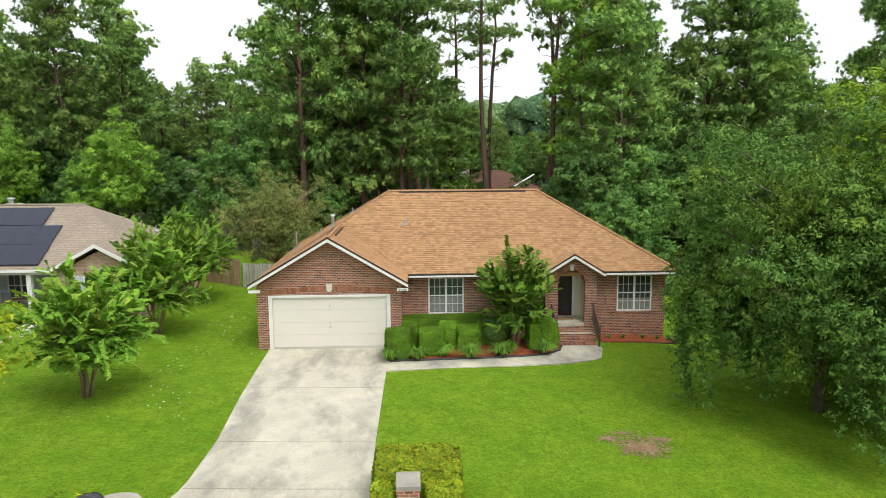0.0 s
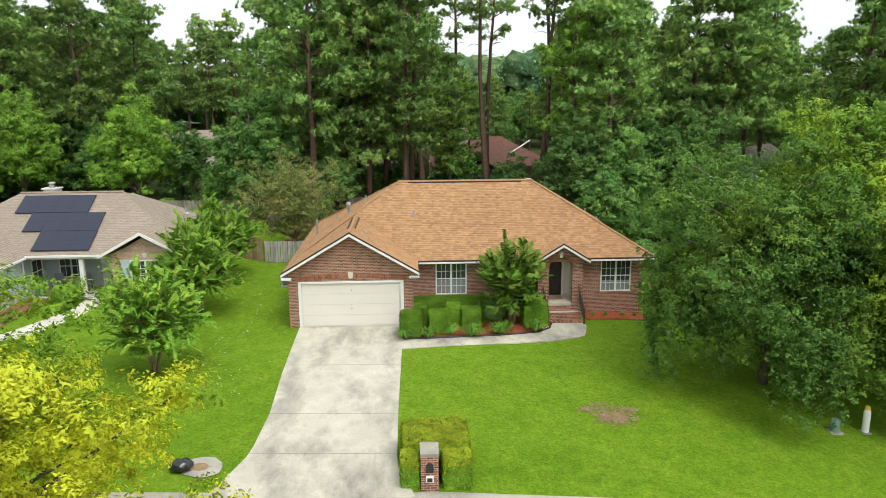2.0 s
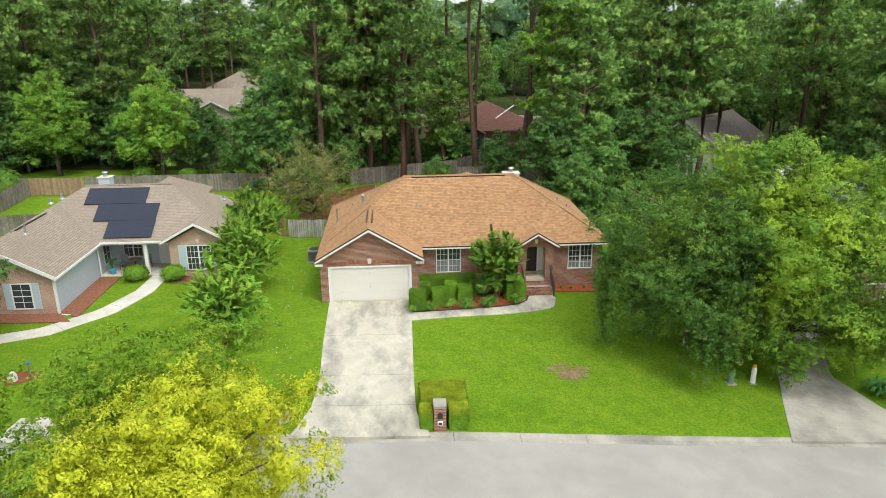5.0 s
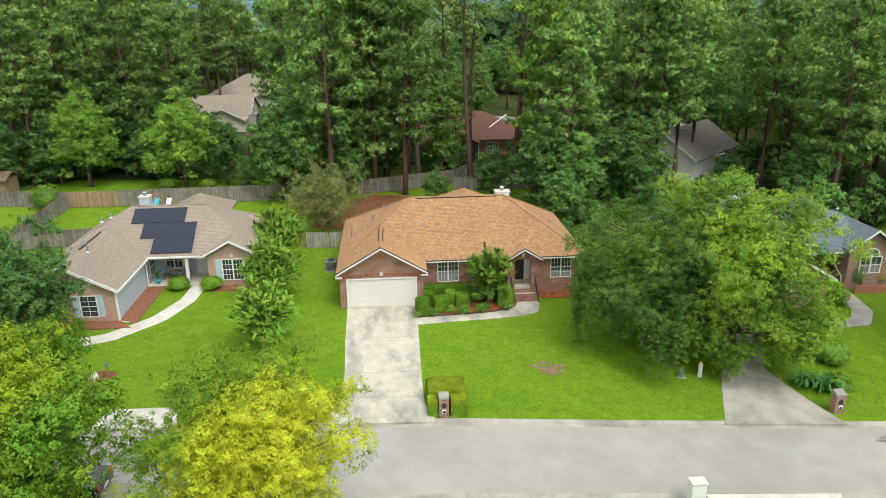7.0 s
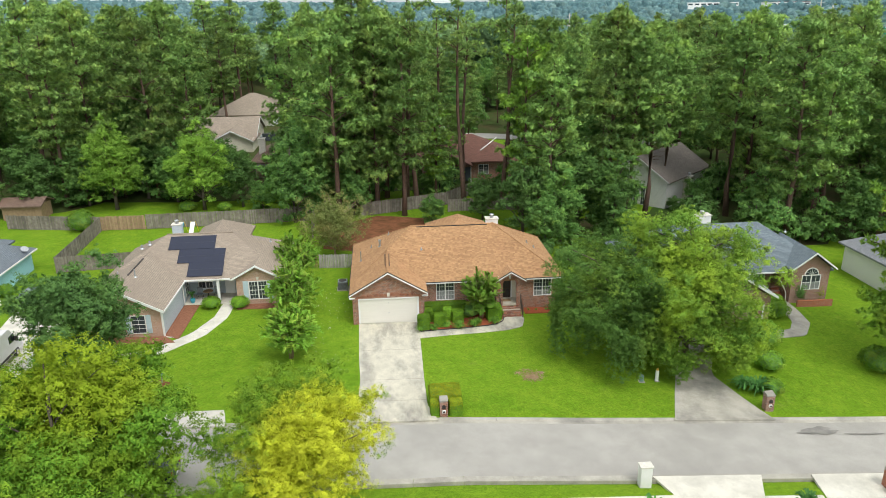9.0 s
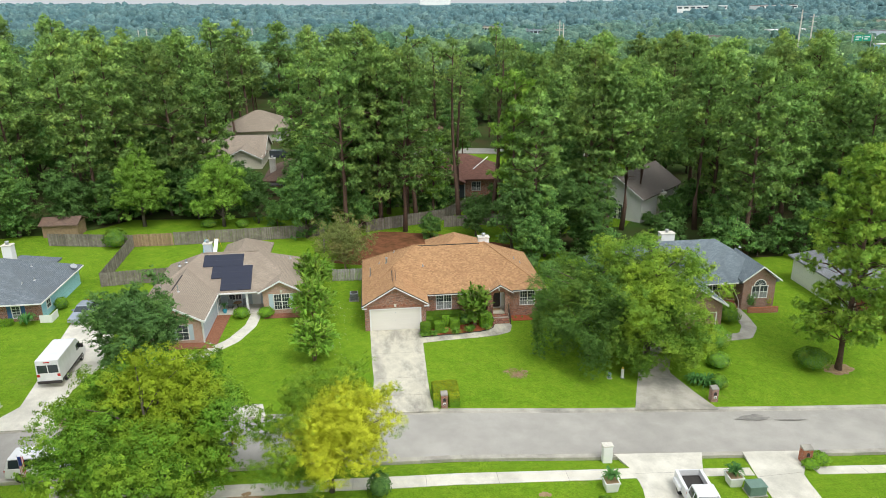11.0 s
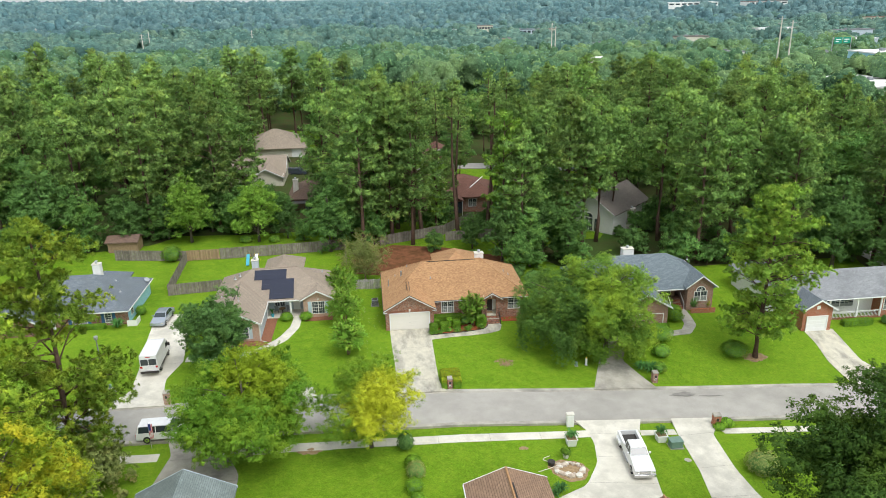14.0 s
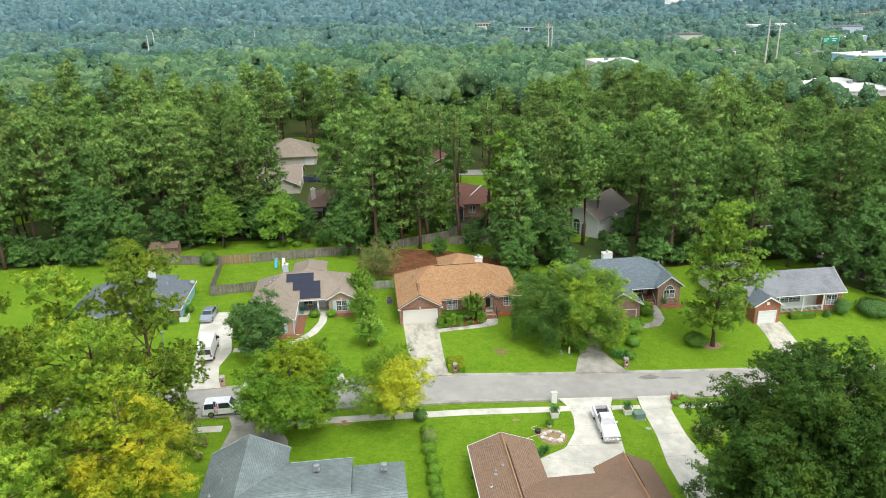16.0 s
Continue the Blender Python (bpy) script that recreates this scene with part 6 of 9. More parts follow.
def broadleaf(seed, h, r, name="tree", label="full green broadleaf tree", leaf="broad", n=40, tuft=0.45, per=24, size=0.15, low=0.18, bark="bark", shape=1.0, cover=1.5, droop=0.0, trunk_r=None, core=16, lump=(0.20, 0.36), hang=0, reach=(0.45, 0.9), stems=False, uneven=0.09):
    """A broadleaf tree: limbs into a crown of lumps, each covered with tufts of leaves, and hanging sprays."""
    rng = np.random.default_rng(seed)
    path = bend(h * 0.8, rng, 0.02)
    clumps, br = [], []
    cz = h * (1 + low) / 2
    hz = h * (1 - low) / 2
    ph = rng.uniform(0, 6.28, 2)
    for k in range(n):
        d = unit(rng.normal(size=3))
        a = math.atan2(d[1], d[0])
        rr = rng.uniform(*reach) * (1 + uneven * (math.sin(2 * a + ph[0]) + 0.8 * math.sin(5 * a + ph[1] + 3 * d[2])))
        q = np.array([d[0] * r * rr, d[1] * r * rr, cz + d[2] * hz * rr])
        taper = 1.0 - (0.45 * shape) * max(0.0, (q[2] - cz) / hz)
        q[:2] *= taper
        rx = r * rng.uniform(*lump) * (0.75 + 0.25 * taper)
        clumps.append((*q, rx, rx * rng.uniform(0.55, 0.85)))
        if k % 4 == 0:
            z0 = min(h * 0.7, max(h * 0.15, q[2] - np.hypot(q[0], q[1]) * 0.7))
            i = min(len(path) - 1, int(z0 / (h * 0.8) * (len(path) - 1)))
            br.append((path[i], tuple(q), 0.02 + 0.005 * h))
    for k in range(n // 5):
        d = unit(rng.normal(size=3)) * rng.uniform(0.1, 0.5)
        rx = r * lump[1] * rng.uniform(1.0, 1.4)
        clumps.append((d[0] * r, d[1] * r, cz + d[2] * hz, rx, rx * 0.8))
    sprays = []
    swags = [(rng.uniform(0, math.tau), rng.uniform(0.5, 0.92), rng.uniform(0.15, 0.7), rng.uniform(0.3, 1.2)) for k in range(22)]
    for k in range(hang):
        g = swags[k % len(swags)]
        a = g[0] + 0.13 * rng.normal()
        rr = r * min(0.95, g[1] + 0.07 * rng.normal())
        z = cz - hz * (g[2] + 0.15 * rng.random())
        for j in range(int(rng.uniform(2, 3 + 2.6 * droop * g[3]))):
            sprays.append((math.cos(a) * rr + 0.12 * rng.normal(), math.sin(a) * rr + 0.12 * rng.normal(), max(0.5, z - 0.38 * j), 0.30, 0.34))
    sets = [foliage(clumps, rng, tuft, per, size, cover), inner([c for c in clumps if c[2] > 0.8], core * 2, size * 1.5, rng)]
    if sprays:
        sets.append(foliage(sprays, rng, 0.17, max(10, per // 2), size, 1.2, shell=0.2))
    v, nrm = joined(*sets)
    keep = v[:, :, 2].min(1) > 0.25
    me = quads("crown", v[keep], nrm[keep])
    t = make_tree(name, label, "tree", limbs(trunk_r or 0.06 + h * 0.016, path, [] if stems else br), bark, me, leaf)
    for a, b, w in br if stems else ():
        part("limb", tube([a, tuple((Vector(a) + Vector(b)) / 2 + Vector((0, 0, 0.1))), b], [w, w * 0.7, w * 0.3], 5), M[bark], t, smooth=True)
    return t


def put(t, x, y, turn=0.0, s=1.0, sink=0.0):
    t.matrix_basis = pose(x, y, gz(x, y) - sink, 0, 0, turn) @ Matrix.Scale(s, 4)
    return t


def place(model, x, y, turn, s):
    c = copy_thing(model, pose(x, y, gz(x, y) - 0.1, 0, 0, turn))
    c.scale = (s, s, s * (0.94 + 0.12 * ((x * 7.3 + y * 3.1) % 1)))
    return c


# trees that stand by themselves
elm = broadleaf(11, 12.6, 6.3, "elm_tree", "spreading elm with bright yellow-green upper leaves", "elm", 170, 0.30, 24, 0.066, 0.05, shape=0.25, droop=2.4, trunk_r=0.26, cover=3.0, hang=420, core=30, uneven=0.13, lump=(0.12, 0.23), reach=(0.5, 0.98))
put(elm, 23.5, -7.3, 40)
elm2 = broadleaf(12, 10.6, 5.6, "elm_tree", "dark green elm with drooping lower branches", "elm_dark", 130, 0.28, 22, 0.060, 0.22, shape=0.3, droop=3.2, trunk_r=0.18, cover=2.9, hang=560, core=26, uneven=0.15, lump=(0.12, 0.23), reach=(0.45, 0.98))
put(elm2, 18.0, -6.2, 0)
yellow = broadleaf(21, 9.0, 5.25, "shade_tree", "street tree turning bright yellow", "yellow", 140, 0.26, 44, 0.044, 0.18, shape=0.3, trunk_r=0.2, cover=2.6, core=30, lump=(0.12, 0.24), reach=(0.5, 0.98))
put(yellow, -5.3, -24.6, 10)
green = broadleaf(22, 9.7, 6.6, "shade_tree", "full green street tree with gold tips and a painted lit top", "yellowgreen", 150, 0.32, 28, 0.075, 0.06, shape=0.3, trunk_r=0.25, cover=3.0, core=34, lump=(0.12, 0.23), reach=(0.5, 0.98))
put(green, -16.6, -25.0, 80, 1.05)
oak = broadleaf(23, 9.2, 4.5, "oak_tree", "dense dark green oak on a front lawn", "oak", 110, 0.28, 22, 0.080, 0.08, shape=0.55, trunk_r=0.2, cover=2.8, core=30, lump=(0.13, 0.24), reach=(0.5, 0.98))
put(oak, -22.6, -6.9, 30)
big_pine = pine(31, 21.4, "pine_tall", 0.16, 5.4, 0.95, 30, 0.36, 2.2, puff=1.4, size=0.13, core=18)
put(big_pine, 41.9, -9.0, 0)
def crape(seed, h, r, n, label, upright=0.0, leaf="crape"):
    """A crape myrtle: pale stems from one root that arch outwards, with leaves in rows along every shoot."""
    rng = np.random.default_rng(seed)
    stems = []
    bm = None
    for k in range(5):
        a = math.tau * k / 5 + rng.uniform(-0.4, 0.4)
        lean = r * rng.uniform(0.12, 0.28)
        top = np.array([math.cos(a) * lean, math.sin(a) * lean, h * rng.uniform(0.26, 0.36)])
        stems.append(top)
        bm = tube([(0.1 * math.cos(a), 0.1 * math.sin(a), -0.1), tuple(top * 0.5 + np.array([0.03, 0.02, 0])), tuple(top)], [0.07, 0.055, 0.045], 6, bm)
    shoots = []
    for k in range(n):
        o = stems[k % 5] * rng.uniform(0.75, 1.0)
        a = math.atan2(o[1], o[0]) + rng.normal() * 0.75
        u = rng.random() ** 0.6
        out = r * (0.12 + 0.86 * u)
        rise = h * (1.0 - (0.55 - 0.3 * upright) * u ** 1.6) * rng.uniform(0.72, 1.03)
        end = np.array([math.cos(a) * out, math.sin(a) * out, rise])
        if rng.random() < 0.22 - 0.08 * upright:
            end[2] = h * rng.uniform(0.2, 0.4)
        mid = o * 0.5 + end * 0.5 + np.array([0, 0, 0.12 * h * (1 - 0.5 * upright)])
        path = lambda t: np.outer((1 - t) ** 2, o) + np.outer(2 * t * (1 - t), mid) + np.outer(t ** 2, end)
        pts = path(np.linspace(0, 1, 5))
        tube([tuple(p) for p in pts], [0.026, 0.021, 0.016, 0.011, 0.004], 4, bm)
        shoots.append((path(np.linspace(0.12, 1, 28)), end))
        for t in rng.uniform(0.12, 0.97, 9):
            q = path(np.array([t]))[0]
            d = unit(0.7 * unit(end - o) + 0.9 * rng.normal(size=3) * np.array([1, 1, 0.5]) + np.array([0, 0, 0.25]))
            L = rng.uniform(0.28, 0.62) * (h / 5)
            w = np.linspace(0, 1, 11)[:, None]
            shoots.append((q + d * L * w - np.array([0, 0, 0.12 * L]) * w ** 2, end))
    V, N = [], []
    for P, end in shoots:
        tan = unit(np.gradient(P, axis=0))
        side = unit(np.cross(tan, np.array([0, 0, 1.0]) + 0.35 * rng.normal(size=3)))
        for sgn in (-1, 1):
            m = len(P)
            L = 0.12 * rng.uniform(0.75, 1.2, m)[:, None]
            droop = np.array([0, 0, -0.25]) * L
            j = tan * rng.uniform(-0.02, 0.02, m)[:, None]
            for shift in (0.0, 0.5):
                B = P + shift * np.gradient(P, axis=0) + j
                V.append(np.stack([B - tan * 0.024, B + tan * 0.024, B + sgn * side * L + tan * 0.35 * L + droop], 1))
                N.append(unit(np.array([0, 0, 0.75]) + 0.6 * unit(P - np.array([0, 0, 0.45 * h])) + 0.3 * sgn * side + 0.15 * rng.normal(size=P.shape)))
    return make_tree("crape_myrtle", label, "tree", bm, "bark_pale", quads("crown", np.concatenate(V), np.concatenate(N)), leaf)


for k, (x, y, h, r) in enumerate(((-7.8, -5.7, 5.2, 2.5), (-8.3, 2.8, 5.4, 2.6), (-8.9, 9.9, 5.7, 2.8))):
    c = crape(40 + k, h, r, 150, "multi-stemmed crape myrtle with fresh green leaves")
    tagged(c, group="crape myrtles between the lawns")
    put(c, x, y, 50 * k)
bush = crape(45, 4.6, 1.8, 130, "upright crape myrtle in the mulch bed", 0.8)
put(bush, 8.1, 0.35, 0)
thin = broadleaf(46, 7.4, 4.3, "bare_limbed_tree", "thin olive-leaved tree with pale limbs", "olive", 130, 0.28, 18, 0.06, 0.06, "bark_pale", 0.2, 1.7, trunk_r=0.12, core=2, lump=(0.14, 0.26), reach=(0.3, 1.0), stems=True)
put(thin, -5.6, 18.0, 0)

# models for the woods: fuller ones for the front rows, lighter ones behind
PINES_NEAR = [pine(100 + k, (24, 25, 26, 24, 27)[k], ("pine", "pine", "pine", "pine_bright", "pine_mid")[k], (0.30, 0.40, 0.26, 0.30, 0.22)[k], (4.4, 4.1, 4.6, 4.4, 4.8)[k], 1.4, 24, 0.42, 1.9, 5, 1.4, 0.17, 12) for k in range(5)]
PINES = [pine(120 + k, 24 + 1.2 * k, ("pine", "pine_mid", "pine_mid")[k], (0.40, 0.46, 0.36)[k], (4.4, 4.2, 4.6)[k], 1.55, 20, 0.46, 1.9, 0, 1.6, 0.19, 10) for k in range(3)]
BROADS_NEAR = [broadleaf(200 + k, (11, 14, 16)[k], (4.4, 5.0, 5.2)[k], leaf=("broad", "broad_dark", "broad")[k], n=80, tuft=0.40, per=26, size=0.12, low=0.03, shape=(0.5, 0.7, 0.4)[k], cover=2.0, core=18, lump=(0.15, 0.28), reach=(0.5, 0.95)) for k in range(3)]
BROADS = [broadleaf(210 + k, (12, 15)[k], (4.8, 5.4)[k], leaf=("broad_dark", "broad")[k], n=60, tuft=0.46, per=22, size=0.15, low=0.10, shape=0.5, cover=2.0, core=18, lump=(0.17, 0.3), reach=(0.5, 0.95)) for k in range(2)]
GUM = broadleaf(220, 12.6, 4.9, "sweetgum_tree", "cone-shaped bright green sweetgum", "sweetgum", 110, 0.34, 26, 0.085, 0.05, shape=1.4, cover=2.2, core=20, lump=(0.13, 0.25), reach=(0.5, 0.98))
put(GUM, -35.6, 38.8, 0, 1.0)
gum2 = place(GUM, -24.0, 38.0, 70, 0.97)
BUSHES = [broadleaf(230 + k, (5.2, 4.4, 6.0)[k], (2.5, 2.3, 2.3)[k], "understorey_tree", "bushy green sapling at the edge of the woods", ("broad", "broad_dark", "broad")[k], 22, 0.42, 16, 0.15, 0.02, shape=(0.4, 0.3, 0.7)[k], cover=1.8, core=14) for k in range(3)]
used = {id(t): False for t in BUSHES + PINES + BROADS + PINES_NEAR + BROADS_NEAR}
wood_rng = random.Random(77)


def woods_copy(model, x, y, s):
    if not used[id(model)]:
        used[id(model)] = True
        return put(model, x, y, wood_rng.uniform(0, 360), s, 0.1)
    return place(model, x, y, wood_rng.uniform(0, 360), s)


CLEAR = [(33, 28, 6, 9), (-22, 37, 17, 6.5), (-20.5, 56, 8, 15), (-25, 84, 11, 22), (-22, 104, 7, 10), (40, 35, 5, 8), (14, 52, 13, 9), (14, 92, 12, 10), (41, 43, 11, 10), (3, 24, 14, 9.5), (-44, 34, 8, 5), (27, 70, 5, 5), (-10, 66, 5, 8)]


def in_clear(x, y):
    return any(((x - a) / c) ** 2 + ((y - b) / d) ** 2 < 1 for a, b, c, d in CLEAR)


def wooded(x, y):
    edge = 30 if x < -8 else (27 if x < 18 else (19 if x < 48 else 17))
    if x < -44:
        edge = 32
    if x > 68:
        edge = -2 + 0.3 * (x - 68) if x < 88 else -8
    if y > 30 and abs(x - 3.6 - 0.153 * (y + 30)) < 2.4:
        return False
    if 24 < y < 64 and 0.105 * (y + 32) < x - 3.3 < 0.195 * (y + 32):
        return False
    return y > edge and not in_clear(x, y)


NEAR = [(50.5, 36.0, 4), (55.0, 43.0, 2), (48.0, 54.0, 0), (60.0, 37.0, 4), (-31.5, 44.0, 4), (-36.5, 51.0, 2), (-27.5, 49.0, 0), (-40.5, 46.0, 4), (-33.0, 57.0, 2), (-9.0, 45.0, 4), (-4.5, 49.0, 2), (-12.5, 52.5, 0), (-45.5, 52.0, 4), (2.6, 33.2, 0), (18.5, 30.5, 3), (40.6, 40.4, 1), (46.5, 33.0, 1), (53.3, 24.2, 0), (-2.0, 39.0, 2), (21.0, 36.0, 2), (48.5, 21.5, 2), (0.5, 42.5, 4), (-0.8, 34.6, 4), (-5.6, 31.8, 0), (-3.4, 37.0, 4), (31.5, 29.5, 1), (35.2, 33.5, 1), (29.0, 31.0, 4)]
SLENDER = pine(140, 27.5, "pine_mid", 0.70, 3.3, 2.1, 24, 0.40, 1.5, 9, 1.15, 0.15, 7)
put(SLENDER, 10.9, 36.0, 20, 1.0, 0.1)
for x, y, a, k in ((11.6, 44.0, 140, 0.98), (16.3, 38.0, 250, 1.02), (17.6, 37.2, 80, 0.95), (7.5, 46.0, 200, 0.96), (4.6, 37.0, 60, 0.97), (3.2, 39.5, 170, 1.0)):
    place(SLENDER, x, y, a, k)
place(PINES_NEAR[2], 7.4, 38.0, 110, 0.58)
place(PINES_NEAR[4], 9.6, 43.0, 30, 0.5)
for x, y, k in NEAR:
    woods_copy(PINES_NEAR[k], x, y, wood_rng.uniform(0.92, 1.04))
SHRUBBY = [(16.5, 24.0, 1, 0.75), (20.5, 21.5, 2, 0.62), (23.5, 25.5, 1, 0.8), (18.0, 19.0, 0, 0.62), (27.0, 22.0, 2, 0.75), (-9.5, 36.5, 2, 0.75), (-12.0, 41.0, 1, 0.8), (-4.0, 34.0, 0, 0.7), (-19.2, 39.3, 1, 0.62), (-16.2, 37.6, 0, 0.42), (-28.5, 42.0, 0, 0.8), (-33.0, 44.0, 1, 0.8), (-40.0, 41.0, 0, 0.85), (-46.0, 39.0, 1, 0.8), (-52.0, 36.0, 2, 0.8), (6.0, 29.5, 0, 0.4), (12.5, 30.0, 1, 0.5), (25.0, 33.0, 2, 0.85), (73.0, 9.0, 1, 0.8), (77.5, 3.0, 0, 0.8), (74.0, 19.0, 2, 0.8), (80.0, 13.0, 1, 0.9), (56.0, 20.0, 1, 0.7), (61.0, 22.0, 2, 0.8), (-10.0, 47.0, 2, 0.9), (-6.0, 52.0, 1, 0.9), (-35.0, 50.0, 2, 0.9), (-27.0, 45.0, 0, 0.85), (-31.5, 46.5, 1, 0.75), (-22.5, 47.0, 0, 0.8), (-8.0, 41.0, 2, 1.0), (-36.5, 45.0, 0, 0.9)]
for x, y, k, s in SHRUBBY:
    woods_copy(BROADS_NEAR[k], x, y, s)
cells = [(cx, cy) for cy in np.arange(8, 150, 7.9) for cx in np.arange(-105, 140, 7.9)]
for cx, cy in cells:
    x, y = cx + wood_rng.uniform(-2.6, 2.6), cy + wood_rng.uniform(-2.6, 2.6)
    if not wooded(x, y) or any((x - a) ** 2 + (y - b) ** 2 < 9 for a, b, k in NEAR):
        continue
    if abs(x - 5) > 68 + 0.75 * (y + 30):
        continue
    thin_out = 0.95 if y < 90 else 0.7
    if wood_rng.random() > thin_out:
        continue
    low_edge = 0.66 if y > 58 and x > 92 + 0.12 * (y - 60) else 1.0
    gap = y < 150 and 0.03 < (x - 3.3) / (y + 32) < 0.215
    if wood_rng.random() < 0.72:
        kind = PINES_NEAR[wood_rng.randrange(5)] if y < 40 else PINES[wood_rng.randrange(3)]
        low_sky = (y < 95 and 0.50 < (x - 3.3) / (y + 32) < 0.70) or gap
        woods_copy(kind, x, y, wood_rng.uniform(0.72, 1.08) * (0.6 if low_sky else low_edge))
    else:
        kind = BROADS_NEAR[wood_rng.randrange(3)] if y < 40 else BROADS[wood_rng.randrange(2)]
        woods_copy(kind, x, y, wood_rng.uniform(0.8, 1.2) * (0.75 if gap else 1.0))

for x, y, k in ((24.0, 138.0, 0.95), (31.0, 141.0, 1.0), (27.5, 131.0, 0.85), (19.5, 135.0, 0.9), (36.0, 135.0, 1.0)):
    woods_copy(BROADS[int(x) % 2], x, y, k)

# undergrowth along the edge of the woods
for x, y, k, a in ((44.2, 37.6, 0, 1.0), (46.6, 38.6, 1, 1.05), (48.8, 40.6, 2, 1.1), (40.4, 36.0, 1, 0.55), (50.5, 43.0, 0, 1.2)):
    woods_copy(BUSHES[k], x, y, a)
for k in range(120):
    x = wood_rng.uniform(-92, 105)
    if -16 < x < 20:
        y = wood_rng.uniform(40, 47)
    elif x < -16:
        y = wood_rng.uniform(40, 50) if x > -46 else wood_rng.uniform(32.5, 38)
    elif x < 72:
        y = wood_rng.uniform(18.5, 30)
    else:
        y = wood_rng.uniform(2, 20)
    if in_clear(x, y):
        continue
    woods_copy(BUSHES[wood_rng.randrange(3)], x, y, wood_rng.uniform(0.65, 1.25))

# near trees on the camera's side of the street
YARD_PINE = pine(131, 24.0, "pine_yard", 0.10, 5.4, 1.5, 34, 0.34, 2.3, puff=1.4, size=0.11, core=20)
tagged(put(YARD_PINE, -30.8, -27.0, 0, 1.0), "bushy yellow-green pine on the near side of the street")
for x, y, s, a in ((-37.5, -28.5, 0.9, 70), (-31.0, -38.5, 0.92, 140), (-40.5, -37.0, 1.0, 200), (-36.0, -49.0, 0.92, 260), (-46.0, -45.0, 1.0, 320), (-48.0, -31.0, 1.0, 20), (-31.0, -58.0, 0.9, 100)):
    place(YARD_PINE, x, y, a, s)
gold = broadleaf(61, 17.4, 5.7, "shade_tree", "tall tree turning gold on its upper side", "gold", 130, 0.32, 24, 0.08, 0.1, shape=0.5, trunk_r=0.25, cover=2.2, core=24, lump=(0.14, 0.25), reach=(0.45, 0.98))
put(gold, -28.0, -43.5, 120)
dark_tree = broadleaf(62, 23.0, 10.6, "shade_tree", "large dense green shade tree", "shade_leaf", 320, 0.36, 28, 0.10, 0.1, uneven=0.12, lump=(0.10, 0.19), reach=(0.45, 0.95), shape=0.35, trunk_r=0.4, cover=2.8, core=30)
put(dark_tree, 28.8, -51.0, 15)
tagged(place(BROADS_NEAR[2], 40.0, -47.0, 30, 1.15), "full green shade tree beside a driveway")
tagged(place(BROADS_NEAR[0], 46.0, -36.0, 30, 1.0), "full green shade tree beyond a driveway")
cedar = broadleaf(63, 6.2, 3.2, "cedar_tree", "feathery drooping cedar by the kerb", "olive", 46, 0.3, 14, 0.10, 0.05, shape=0.5, cover=1.3, droop=1.0, hang=60)
put(cedar, -28.8, -28.6, 30)
tagged(place(BROADS_NEAR[1], -30.6, -25.2, 30, 0.38), "small dark round tree by the kerb")

